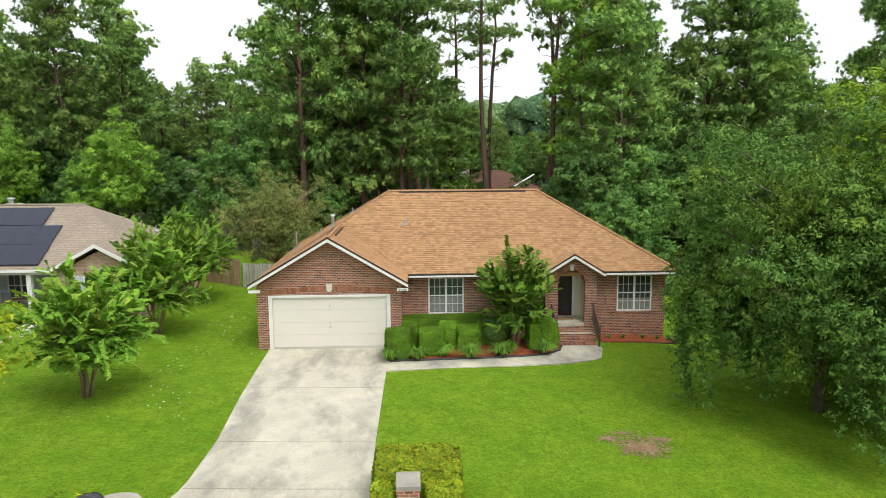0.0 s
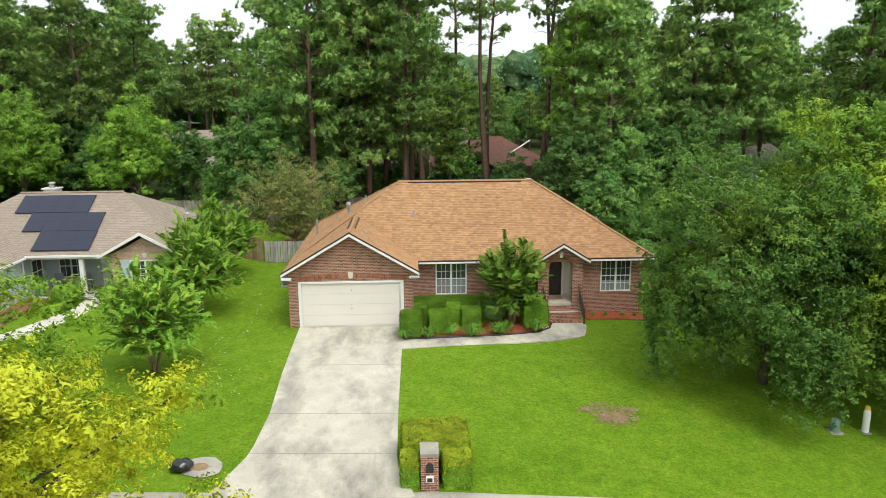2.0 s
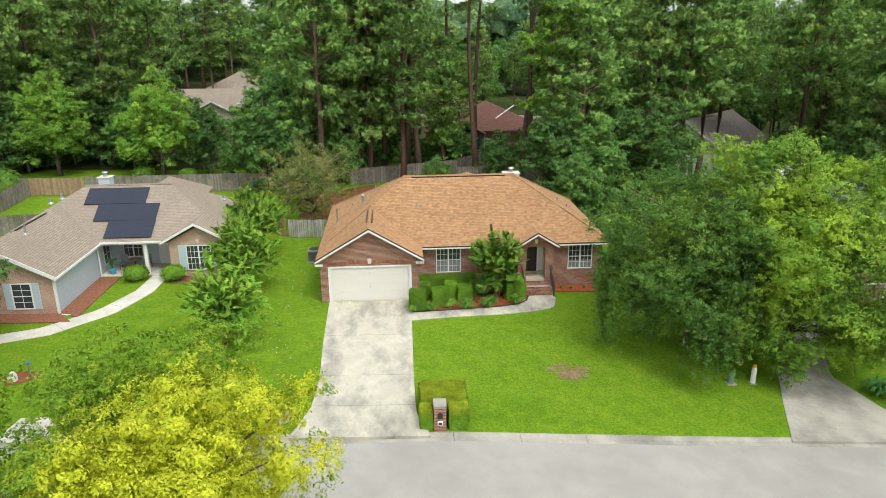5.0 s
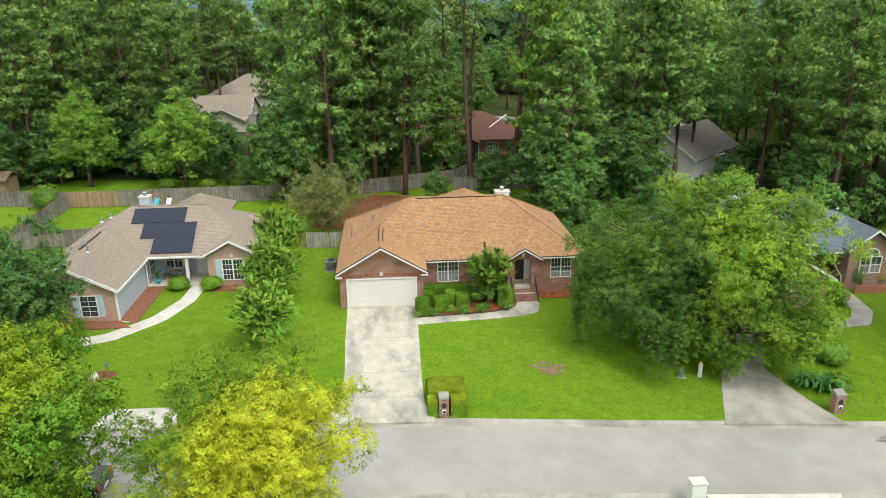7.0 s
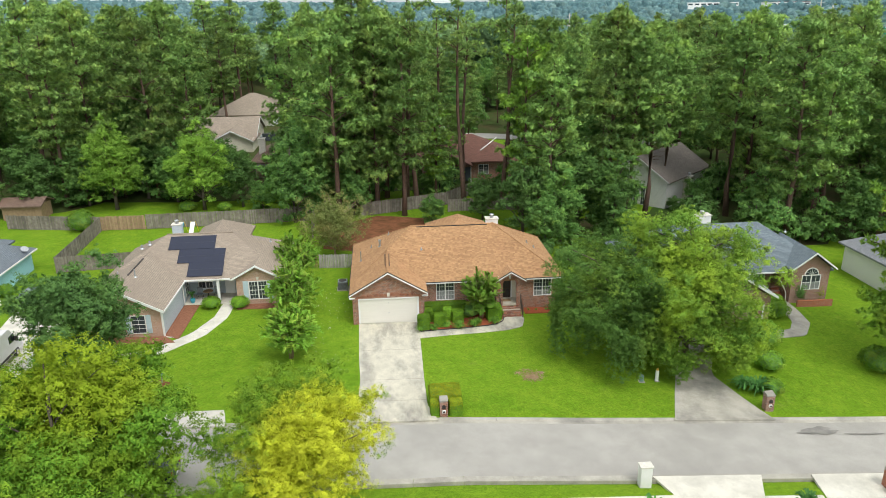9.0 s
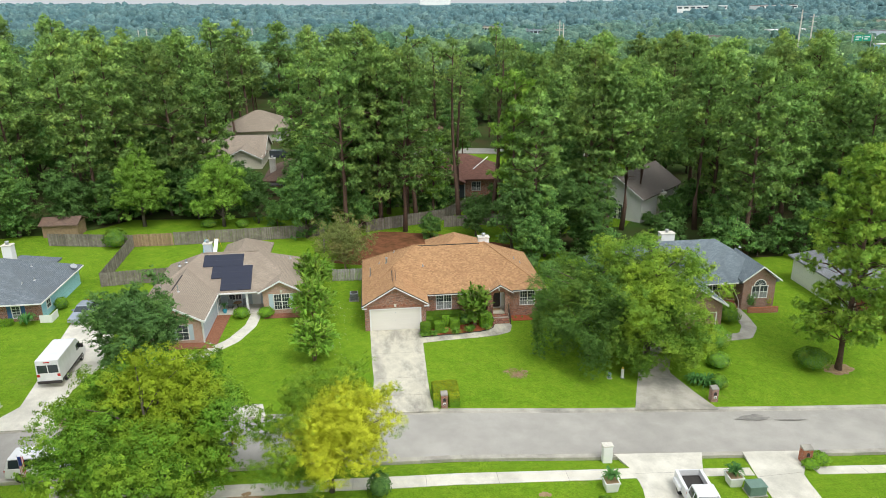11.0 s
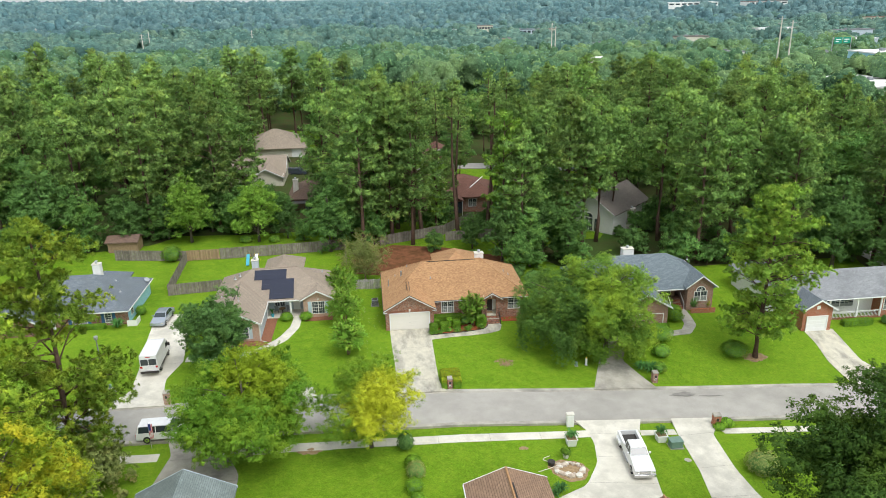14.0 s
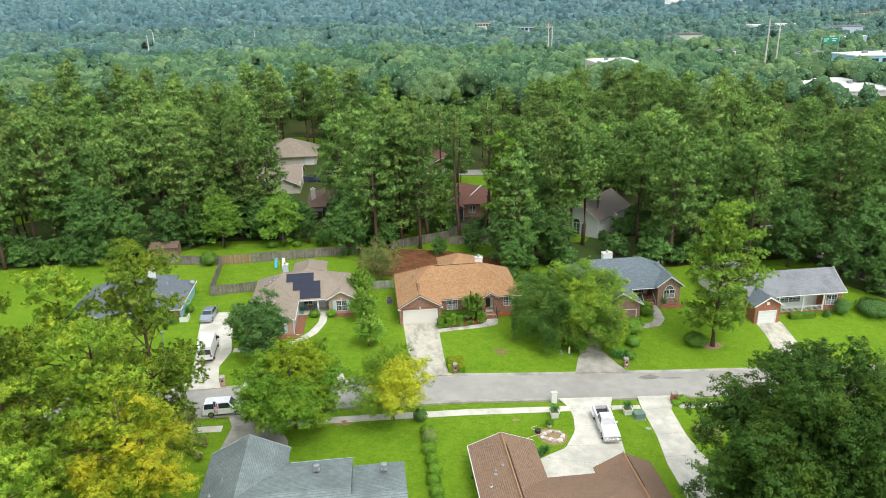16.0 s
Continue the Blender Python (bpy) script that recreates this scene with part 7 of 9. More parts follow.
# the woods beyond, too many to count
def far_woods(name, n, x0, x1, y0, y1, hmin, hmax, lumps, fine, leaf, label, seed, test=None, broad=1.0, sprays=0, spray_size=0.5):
    rng = np.random.default_rng(seed)
    X, Y = rng.uniform(x0, x1, n), y0 + (y1 - y0) * rng.random(n) ** (1.7 if lumps == 1 else 1.0)
    ok = np.abs(X - 5) < 70 + 0.72 * (Y + 95)
    if test:
        ok &= np.array([test(a, b) for a, b in zip(X, Y)])
    X, Y = X[ok], Y[ok]
    n = len(X)
    wave = 0.5 + 0.25 * (np.sin(X * 0.067 + 1.7 * np.sin(Y * 0.041)) + np.sin(Y * 0.083 + 1.5 * np.sin(X * 0.037)))
    H = (hmin + (hmax - hmin) * np.clip(0.75 * wave + 0.5 * rng.random(n), 0, 1.15))
    R = H * rng.uniform(0.19, 0.33, n) * broad
    # each crown is a heap of uneven leafy lumps
    polar = (0.6, 1.25, 2.25) if fine else (0.85, 2.1)
    seg = 6 if fine else 5
    tv = [(0, 0, 1)] + [(math.sin(p) * math.cos(math.tau * (j + 0.5 * i) / seg), math.sin(p) * math.sin(math.tau * (j + 0.5 * i) / seg), math.cos(p)) for i, p in enumerate(polar) for j in range(seg)]
    tf = [(0, 1 + j, 1 + (j + 1) % seg) for j in range(seg)]
    for i in range(len(polar) - 1):
        o, q = 1 + seg * i, 1 + seg * (i + 1)
        for j in range(seg):
            tf += [(o + j, q + j, o + (j + 1) % seg), (o + (j + 1) % seg, q + j, q + (j + 1) % seg)]
    tv, tf = np.array(tv), np.array(tf)
    ld = unit(rng.normal(size=(n, lumps, 3)))
    ld[..., 2] = np.abs(ld[..., 2]) * 1.3 - 0.35
    ld[:, 0] = (0, 0, 0.75)
    lr = rng.uniform(0.36, 0.6, (n, lumps)) * R[:, None] * (1.7 if lumps == 1 else 1.0)
    c = ld * 0.58 * np.stack([R, R, 0.30 * H], -1)[:, None]
    c += np.stack([X, Y, ground(X, Y) + 0.66 * H], -1)[:, None]
    rad = lr[..., None] * (1 + (0.2 if fine else 0.14) * rng.normal(size=(n, lumps, len(tv))))
    V = (c[:, :, None] + tv * rad[..., None] * np.array([1, 1, 0.92])).reshape(-1, 3)
    F = (tf[None] + len(tv) * np.arange(n * lumps)[:, None, None]).reshape(-1, 3)
    if sprays:
        pick = rng.integers(0, lumps, (n, sprays))
        row = np.arange(n)[:, None]
        d = rng.normal(size=(n, sprays, 3))
        d[..., 2] = np.abs(d[..., 2]) - 0.3
        d = unit(d)
        C = c[row, pick] + d * lr[row, pick][..., None] * rng.uniform(0.9, 1.22, (n, sprays, 1))
        lv = leaves(C.reshape(-1, 3), (d + np.array([0, 0, 0.4])).reshape(-1, 3), spray_size, rng, 0.55, 0.4)
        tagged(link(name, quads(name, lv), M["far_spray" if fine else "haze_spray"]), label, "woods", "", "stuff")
    me = bpy.data.meshes.new(name)
    me.vertices.add(len(V))
    me.vertices.foreach_set("co", V.astype(np.float32).ravel())
    me.loops.add(F.size)
    me.loops.foreach_set("vertex_index", F.astype(np.int32).ravel())
    me.polygons.add(len(F))
    me.polygons.foreach_set("loop_start", np.arange(0, F.size, 3, dtype=np.int32))
    me.polygons.foreach_set("use_smooth", np.ones(len(F), dtype=bool))
    me.update(calc_edges=True)
    return tagged(link(name, me, M[leaf]), label, "woods", "", "stuff")


def far_ok(x, y):
    return not any(((x - a) / c) ** 2 + ((y - b) / d) ** 2 < 1 for a, b, c, d in FAR_CLEAR)


TOWN = [
    (306, 590, 30, 14, 0, "siding_cream", "roof_taupe", "brown-roofed office among the far trees", 0),
    (190, 800, 26, 14, 1, "siding_grey", "roof_slate", "slate-roofed block beyond the woods", 5),
    (140, 625, 22, 14, 0, "siding_cream", "roof_beige", "tan house cluster in the far trees", 3),
    (75, 935, 18, 10, 2, "brick_pink", "roof_beige", "pink gabled building on the far slope", 4),
    (106, 835, 12, 8, 1, "siding_white", "white", "small white building in the far trees", 2),
    (498, 632, 40, 14, 0, "siding_grey", "roof_silver", "grey low store by the highway", 0),
    (413, 500, 26, 12, 0, "siding_grey", "white", "pale shop front by the highway", 0),
    (308, 390, 16, 10, -1, "siding_white", "roof_silver", "pale house at the edge of the far woods", 3),
    (-1, 330, 9, 12, 0, "siding_white", "roof_silver", "grey-roofed house deep in the woods", 2),
    (667, 1000, 44, 18, 8, "siding_white", "white", "white store on the hillside", 6),
    (453, 700, 44, 16, 0, "siding_white", "white", "long white warehouse in the far trees", 6),
    (90, 2280, 60, 24, 26, "siding_white", "white", "white buildings near the horizon", 5)]
FAR_CLEAR = CLEAR + [(x, y - d / 2 - 4, w / 2 + 5, d + 12) for x, y, w, d, *rest in TOWN] + [(137, 296, 17, 34), (255, 245, 24, 30), (202, 192, 18, 40), (176, 168, 22, 24), (217, 560, 20, 22), (276, 440, 16, 24), (217, 800, 20, 26), (153, 870, 18, 26), (485, 698, 22, 22), (680, 810, 34, 34), (333, 400, 60, 14)]
# each farther belt takes leaf colours with more haze mixed in
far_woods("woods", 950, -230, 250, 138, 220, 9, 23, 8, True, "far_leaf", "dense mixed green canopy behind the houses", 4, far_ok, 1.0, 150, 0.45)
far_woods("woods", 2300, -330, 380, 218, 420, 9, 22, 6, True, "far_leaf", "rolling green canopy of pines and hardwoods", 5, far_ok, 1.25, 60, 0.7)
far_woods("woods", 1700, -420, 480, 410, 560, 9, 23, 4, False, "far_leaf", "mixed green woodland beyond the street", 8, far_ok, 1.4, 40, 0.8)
far_woods("woods", 5600, -660, 740, 540, 930, 9, 24, 4, False, "haze_leaf", "far mixed woodland tinted with haze, running to the hills", 6, far_ok, 1.5, 20, 1.0)
far_woods("woods", 24000, -1900, 1900, 890, 2700, 12, 25, 1, False, "hill_haze_leaf", "hazy wooded hills at the horizon", 7, None, 1.25)

# ---- planting round the tan-roofed house ----
def leaf_block(name, label, x0, x1, y0, y1, h, leaf="box", size=0.036, density=1100, category="hedge", round_=0.12, group="", z0=None, top=""):
    """A clipped hedge block: a dark core under a skin of small leaves."""
    z = gz((x0 + x1) / 2, (y0 + y1) / 2) if z0 is None else z0
    t = thing(name, label, category, ((x0 + x1) / 2, (y0 + y1) / 2, z), group)
    # solid filling block in the darker leaf colour
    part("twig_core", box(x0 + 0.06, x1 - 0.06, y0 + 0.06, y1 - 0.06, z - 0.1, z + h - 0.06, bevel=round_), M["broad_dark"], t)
    rng = np.random.default_rng(int(abs(x0 * 131 + y0 * 17) * 10) + 1)
    w, d = x1 - x0, y1 - y0
    faces = [(w * d, 2, 1), (w * h, 1, -1), (w * h, 1, 1), (d * h, 0, -1), (d * h, 0, 1)]
    half = np.array([w, d, h]) / 2
    sets = {leaf: ([], []), top or leaf: ([], [])}
    for area, ax, sgn in faces:
        n = int(area * density)
        q = rng.uniform(-1, 1, (n, 3))
        q[:, ax] = sgn
        pull = np.abs(q) ** 7
        q *= (1 - 0.5 * round_ * np.maximum(pull.sum(1) - 1, 0))[:, None]
        nn = np.zeros((n, 3))
        nn[:, ax] = sgn
        young = q[:, 2] > (0.55 if top else 2.0) + 0.35 * rng.normal(size=n)
        lump = 0.02 * np.sin(q[:, :1] * w * 6 + x0) * np.sin(q[:, 1:2] * d * 6 + y0)
        c = q * half + nn * lump + rng.normal(size=(n, 3)) * 0.016 + np.array([0, 0, h / 2])
        for key, pick in ((leaf, ~young), (top or leaf, young)):
            sets[key][0].append(c[pick])
            sets[key][1].append((nn + np.array([0, 0, 0.3]))[pick])
    for key, (C, N) in sets.items():
        C, N = np.concatenate(C), np.concatenate(N)
        link("foliage" if key == leaf else "new_growth", quads("foliage", leaves(C, N, size, rng, 0.6, 0.55), unit(N + 0.28 * rng.normal(size=N.shape))), M[key], t, "" if key == leaf else "golden new growth")
    return t


def leaf_ball(name, label, x, y, r, h, leaf="box", size=0.06, n=900, category="shrub", group=""):
    """A rounded shrub of small leaves round a dark core."""
    z = gz(x, y)
    t = thing(name, label, category, (x, y, z), group)
    rng = np.random.default_rng(int(abs(x * 77 + y * 13) * 10) + 3)
    # solid filling ball in the darker leaf colour
    bm = bmesh.new()
    bmesh.ops.create_icosphere(bm, subdivisions=2, radius=1.0)
    for v in bm.verts:
        v.co = Vector((x + v.co.x * r * 0.82, y + v.co.y * r * 0.82, z + h * 0.46 + v.co.z * h * 0.44))
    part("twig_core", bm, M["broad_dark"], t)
    d = unit(rng.normal(size=(n, 3)))
    d[:, 2] = np.where(d[:, 2] < -0.5, -d[:, 2], d[:, 2])
    lump = 1 + 0.1 * np.sin(d[:, 0] * 7 + x) * np.sin(d[:, 1] * 7 + y)
    C = d * np.array([r, r, h * 0.52]) * (lump * rng.uniform(0.85, 1.05, n))[:, None] + np.array([0, 0, h * 0.48])
    link("foliage", quads("foliage", leaves(C, d + np.array([0, 0, 0.3]), size, rng, 0.55, 0.6), unit(d + np.array([0, 0, 0.25]) + 0.3 * rng.normal(size=d.shape))), M[leaf], t)
    return t


def blade_tuft(name, label, x, y, r, h, n=90, leaf="tuft", category="plant", group="", w=0.018, z=None, model=None):
    """Arching strap leaves from one root."""
    z = gz(x, y) if z is None else z
    rng = np.random.default_rng(int(abs(x * 57 + y * 23) * 10) + 5)
    V = []
    for k in range(n):
        a, reach, top = rng.uniform(0, math.tau), r * rng.uniform(0.5, 1.1), h * rng.uniform(0.6, 1.1)
        d, s = np.array([math.cos(a), math.sin(a), 0]), np.array([-math.sin(a), math.cos(a), 0]) * w
        p = [d * reach * u + np.array([0, 0, top * (1.9 * u - 1.5 * u * u) / 0.6]) for u in (0.02, 0.35, 0.7, 1.0)]
        for i in range(3):
            f0, f1 = (1, 1, 0.7, 0.1)[i], (1, 1, 0.7, 0.1)[i + 1]
            V.append([p[i] - s * f0, p[i] + s * f0, p[i + 1] + s * f1])
            V.append([p[i] - s * f0, p[i + 1] + s * f1, p[i + 1] - s * f1])
    ob = link(name, quads(name, np.array(V)), M[leaf])
    ob.location = (x, y, z)
    return tagged(ob, label, category, group)


HG = "clipped boxwoods before the brick wall"
for x0, x1, y0, y1, h in ((2.42, 3.42, -1.75, -0.75, 1.2), (3.82, 4.85, -1.3, -0.35, 1.12), (5.45, 6.45, -0.55, 0.4, 1.05)):
    leaf_block("boxwood", "clipped cube of bright green boxwood", x0, x1, y0, y1, h, group=HG)
leaf_block("boxwood_hedge", "clipped boxwood hedge under the window", 3.0, 7.0, 1.0, 1.95, 1.15, group=HG)
for x0, x1, y0, y1, h in ((3.05, 3.75, -0.25, 0.6, 1.15), (4.75, 5.46, 0.0, 0.75, 1.12), (6.45, 7.05, 0.5, 1.1, 1.05)):
    leaf_block("boxwood", "squared boxwood behind the front row", x0, x1, y0, y1, h, group=HG)
leaf_ball("shrub", "dark evergreen shrub beside the crape myrtle", 7.2, 0.9, 0.85, 1.25, "broad_dark")
leaf_block("shrub", "squared green shrub at the end of the bed", 8.55, 9.85, -0.35, 0.75, 1.25, round_=0.2, category="shrub")
leaf_ball("shrub", "small rounded shrub by the porch steps", 9.55, 0.75, 0.6, 0.9, "box")
draped("mulch_bed", [(2.6, -0.6), (4.5, 0.5), (7.0, 1.6), (9.7, 1.4), (10.0, 0.9)], [(2.6, -1.95), (4.6, -1.75), (7.0, -1.5), (9.2, -1.0), (10.1, 0.2)], M["mulch"], "curved bed of red mulch", "mulch", 0.06, n=16)
tagged(part("bed_edging", tube([(2.6, -1.93, gz(2.6, -1.93) + 0.07), (4.6, -1.73, gz(4.6, -1.7) + 0.07), (7.0, -1.48, gz(7, -1.5) + 0.07), (8.4, -1.25, gz(8.4, -1.2) + 0.07), (9.3, -0.95, gz(9.2, -1) + 0.07), (9.9, -0.4, gz(9.9, -0.4) + 0.07), (10.1, 0.3, gz(10, 0.3) + 0.07)], [0.05] * 7, 6), M["dark"]), "black plastic lawn edging", "edging", "", "structure")
TG = "liriope along the mulch bed"
for x, y, r in ((2.7, -1.85, 0.5), (3.75, -1.75, 0.5), (4.9, -1.3, 0.45), (5.95, -1.45, 0.6), (7.25, -1.25, 0.6), (9.1, -0.9, 0.5), (7.6, -0.8, 0.4)):
    blade_tuft("liriope", "arching tuft of green liriope", x, y, r * 1.2, 0.55, 170, group=TG, w=0.02)
draped("mulch_bed", [(12.1, 2.3), (15.4, 2.3)], [(12.2, 1.06), (15.5, 1.06)], M["mulch"], "narrow bed of red mulch along the wall", "mulch", 0.05, n=6)
for x in (12.6, 13.3, 14.2, 14.9):
    blade_tuft("small_plant", "low young plant in red mulch", x, 1.7, 0.22, 0.2, 30, group="young plants along the wall")

# ---- letter boxes ----
def brick_mailbox(x, y, mat="brick", w=0.6, h=1.2, label="brick letter box pillar with a stone cap", paper=True):
    z = gz(x, y)
    t = thing("letter_box", label, "mailbox", (x, y, z))
    part("pillar", box(x - w / 2, x + w / 2, y - 0.28, y + 0.28, z - 0.2, z + h), M[mat], t)
    part("cap", prism([(y - 0.29, z + h), (y + 0.29, z + h), (y + 0.29, z + h + 0.20), (y + 0.20, z + h + 0.24), (y - 0.29, z + h + 0.10)], "x", x - w / 2 - 0.015, x + w / 2 + 0.015), M["concrete_old"], t, "weathered stone cap")
    hatch = [(x - 0.12, z + h - 0.5), (x + 0.12, z + h - 0.5)] + [(x + 0.12 * math.cos(a), z + h - 0.32 + 0.12 * math.sin(a)) for a in np.linspace(0, math.pi, 7)]
    part("hatch", prism(hatch, "y", y - 0.33, y - 0.27), M["dark"], t, "black arched letter hatch")
    if paper:
        part("paper_box", boxes((x - 0.12, x + 0.12, y - 0.36, y - 0.27, z + h - 0.82, z + h - 0.62), bevel=0.02), M["white"], t, "white newspaper holder")
        part("paper_slot", box(x - 0.08, x + 0.08, y - 0.365, y - 0.355, z + h - 0.79, z + h - 0.66), M["dark"], t)
    return t


brick_mailbox(3.42, -14.25, "brick", 0.54, 1.12)
hedge_z = gz(3.5, -13)
leaf_block("hedge", "square-clipped hedge with golden tips behind the letter box", 2.55, 4.75, -13.75, -11.9, 1.2, "box", 0.04, 1300, z0=hedge_z - 0.05, top="box_gold")
leaf_block("hedge", "hedge wing beside the letter box", 2.55, 3.12, -14.45, -13.75, 1.1, "box", 0.04, 1300, z0=hedge_z - 0.1, top="box_gold")
leaf_block("hedge", "hedge wing beside the letter box", 3.82, 4.7, -14.45, -13.75, 1.1, "box", 0.04, 1300, z0=hedge_z - 0.1, top="box_gold")
brick_mailbox(27.15, -13.6, "brick_brown", 0.6, 1.2, "brown brick letter box pillar", True)
brick_mailbox(-26.55, -14.5, "brick_pink", 0.6, 1.25, "pale brick letter box pillar", False)
brick_mailbox(30.2, -22.5, "brick_orange", 0.75, 1.15, "orange brick letter box pillar", False)
wz = gz(14.85, -21.75)
wb = thing("letter_box", "square white rendered letter box pillar", "mailbox", (14.85, -21.75, wz))
part("pillar", box(14.5, 15.2, -22.05, -21.55, wz - 0.2, wz + 1.25, bevel=0.02), M["white"], wb)
part("cap", box(14.45, 15.25, -22.1, -21.5, wz + 1.25, wz + 1.33, bevel=0.02), M["stone"], wb)
part("hatch", box(14.7, 15.0, -21.55, -21.52, wz + 0.75, wz + 1.05), M["grey_unit"], wb)

# ---- yard fittings ----
def pedestal(x, y, h, r, mat, label, top=None):
    z = gz(x, y)
    t = thing("utility_pedestal", label, "utility box", (x, y, z))
    part("post", tube([(x, y, z - 0.1), (x, y, z + h * 0.9), (x, y, z + h)], [r, r, r * 0.7], 12), M[mat], t, smooth=False)
    part("base", box(x - r * 1.3, x + r * 1.3, y - r * 1.3, y + r * 1.3, z - 0.05, z + 0.05), M["concrete_old"], t)
    if top:
        part("cap", tube([(x, y, z + h), (x, y, z + h + 0.14)], [r * 0.85, r * 0.6], 12), M[top], t)


pedestal(18.97, -9.95, 0.55, 0.17, "green_unit", "squat green utility pedestal")
pedestal(20.2, -9.9, 0.95, 0.13, "white", "white utility post with an orange top", "yellow_plastic")
az = gz(-4.35, 8.3)
ac = thing("air_conditioner", "grey louvred air conditioner beside the wall", "air conditioner", (-4.35, 8.3, az))
part("casing", box(-4.8, -3.9, 7.85, 8.75, az + 0.06, az + 0.9, bevel=0.03), M["grey_unit"], ac)
part("pad", box(-4.9, -3.8, 7.75, 8.85, az - 0.1, az + 0.08), M["concrete_old"], ac)
part("fan_grille", tube([(-4.35, 8.3, az + 0.9), (-4.35, 8.3, az + 0.95)], [0.38, 0.36], 16), M["dark"], ac)
for k in range(9):
    part("louvre", box(-4.78, -3.92, 7.835, 7.853, az + 0.14 + 0.08 * k, az + 0.17 + 0.08 * k), M["dark"], ac)

# ---- the pink brick house's front garden ----
for x, y, r in ((-16.1, 4.75, 0.85), (-13.5, 4.6, 0.85)):
    leaf_ball("boxwood_ball", "clipped round boxwood beside the walk", x, y, r, 1.05, "box", n=1400, group="round boxwoods by the porch walk")
draped("mulch_bed", [(-18.7, -1.0), (-18.7, 5.4)], [(-17.4, -1.6), (-17.3, 5.4)], M["mulch_old"], "strip of red mulch along the siding", "mulch", 0.05, n=8)
draped("mulch_bed", [(-25.2, -1.05), (-18.6, -1.05)], [(-25.0, -2.5), (-17.5, -2.3)], M["mulch_old"], "red mulch before the brick gable", "mulch", 0.055, n=8)
draped("mulch_bed", [(-13.7, 5.25), (-10.0, 5.25)], [(-13.7, 4.1), (-10.0, 4.1)], M["mulch_old"], "red mulch before the window", "mulch", 0.05, n=8)
pz = 0.16
pot = thing("potted_palm", "small palm in a teal glazed pot", "potted plant", (-18.0, 5.9, pz))
part("pot", tube([(-18.0, 5.9, pz), (-18.0, 5.9, pz + 0.3), (-18.0, 5.9, pz + 0.42)], [0.14, 0.24, 0.22], 14), M["teal"], pot)
for k in range(26):
    a, u = k * 2.399, 0.35 + 0.3 * ((k * 7) % 5) / 5
    part("frond", tube([(-18.0, 5.9, pz + 0.42), (-18.0 + 0.3 * u * math.cos(a), 5.9 + 0.3 * u * math.sin(a), pz + 1.0), (-18.0 + u * math.cos(a), 5.9 + u * math.sin(a), pz + 0.95 + 0.3 * u)], [0.02, 0.025, 0.004], 3), M["palm"], pot)
for cx in (-17.6, -16.0):
    ch = thing("porch_chair", "dark metal porch chair", "chair", (cx, 7.0, pz), "chairs on the porch")
    part("seat", box(cx - 0.26, cx + 0.26, 6.75, 7.25, pz + 0.4, pz + 0.45, bevel=0.01), M["grey_unit"], ch)
    part("backrest", box(cx - 0.26, cx + 0.26, 7.2, 7.26, pz + 0.45, pz + 1.0, bevel=0.01), M["grey_unit"], ch)
    for dx in (-0.23, 0.23):
        for dy in (6.79, 7.21):
            part("leg", tube([(cx + dx, dy, pz), (cx + dx, dy, pz + 0.42)], [0.018, 0.018], 6), M["dark"], ch)
tb = thing("porch_table", "round metal porch table", "table", (-16.8, 6.9, pz))
part("tabletop", tube([(-16.8, 6.9, pz + 0.68), (-16.8, 6.9, pz + 0.72)], [0.45, 0.45], 18), M["dirt"], tb)
part("pedestal", tube([(-16.8, 6.9, pz), (-16.8, 6.9, pz + 0.68)], [0.05, 0.05], 8), M["dark"], tb)
patch("mulch_ring", -17.1, -9.1, 0.9, 0.7, M["straw"], "small ring of mulch in the lawn", "mulch", 0.04, 31, 0.15)
st = thing("garden_ornament", "pale garden stone with a small blue bird bath", "ornament", (-17.2, -9.2, gz(-17.2, -9.2)))
part("stone", tube([(-17.3, -9.4, gz(-17.3, -9.4)), (-17.28, -9.4, 0.35), (-17.25, -9.4, 0.55)], [0.25, 0.22, 0.1], 9), M["stone"], st)
part("bath_stem", tube([(-16.7, -8.9, gz(-16.7, -8.9)), (-16.7, -8.9, 0.75)], [0.05, 0.05], 8), M["metal"], st)
part("bath_bowl", tube([(-16.7, -8.9, 0.72), (-16.7, -8.9, 0.80)], [0.05, 0.15], 14), M["shutter_blue"], st)
patch("drain_cover", -3.77, -13.19, 0.66, 0.62, M["concrete_old"], "round worn concrete cover in the verge", "drain", 0.05, 33, 0.08)
patch("drain_rim", -3.80, -13.22, 0.33, 0.30, M["dirt"], "rusty round cover", "drain", 0.075, 34, 0.05)
bag_z = gz(-4.35, -13.4)
bm = bmesh.new()
bmesh.ops.create_icosphere(bm, subdivisions=3, radius=1.0)
for v in bm.verts:
    f = 1 + 0.14 * math.sin(7 * v.co.x + 3 * v.co.z) * math.sin(6 * v.co.y + 1) + 0.08 * math.sin(15 * v.co.z + 9 * v.co.x)
    v.co = Vector((-4.35 + 0.36 * v.co.x * f, -13.4 + 0.28 * v.co.y * f, bag_z + 0.2 + 0.2 * v.co.z * f))
tagged(part("rubbish_bag", bm, glossy("black_plastic", (0.015, 0.015, 0.017), 0.35), smooth=True), "crumpled black plastic bag by the kerb", "bag")
# pale petals blown over the grass
prng = np.random.default_rng(8)
PX, PY = prng.uniform(-6.6, -3.2, 90), prng.uniform(-8.0, 9.0, 90)
PC = np.stack([PX, PY, ground(PX, PY) + 0.045], 1)
tagged(link("fallen_petals", quads("fallen_petals", leaves(PC, np.tile(np.array([0.0, 0.0, 1.0]), (90, 1)), 0.045, prng, 0.6, 0.15)), M["stone"]), "pale fallen petals scattered on the lawn", "petals", "", "stuff")

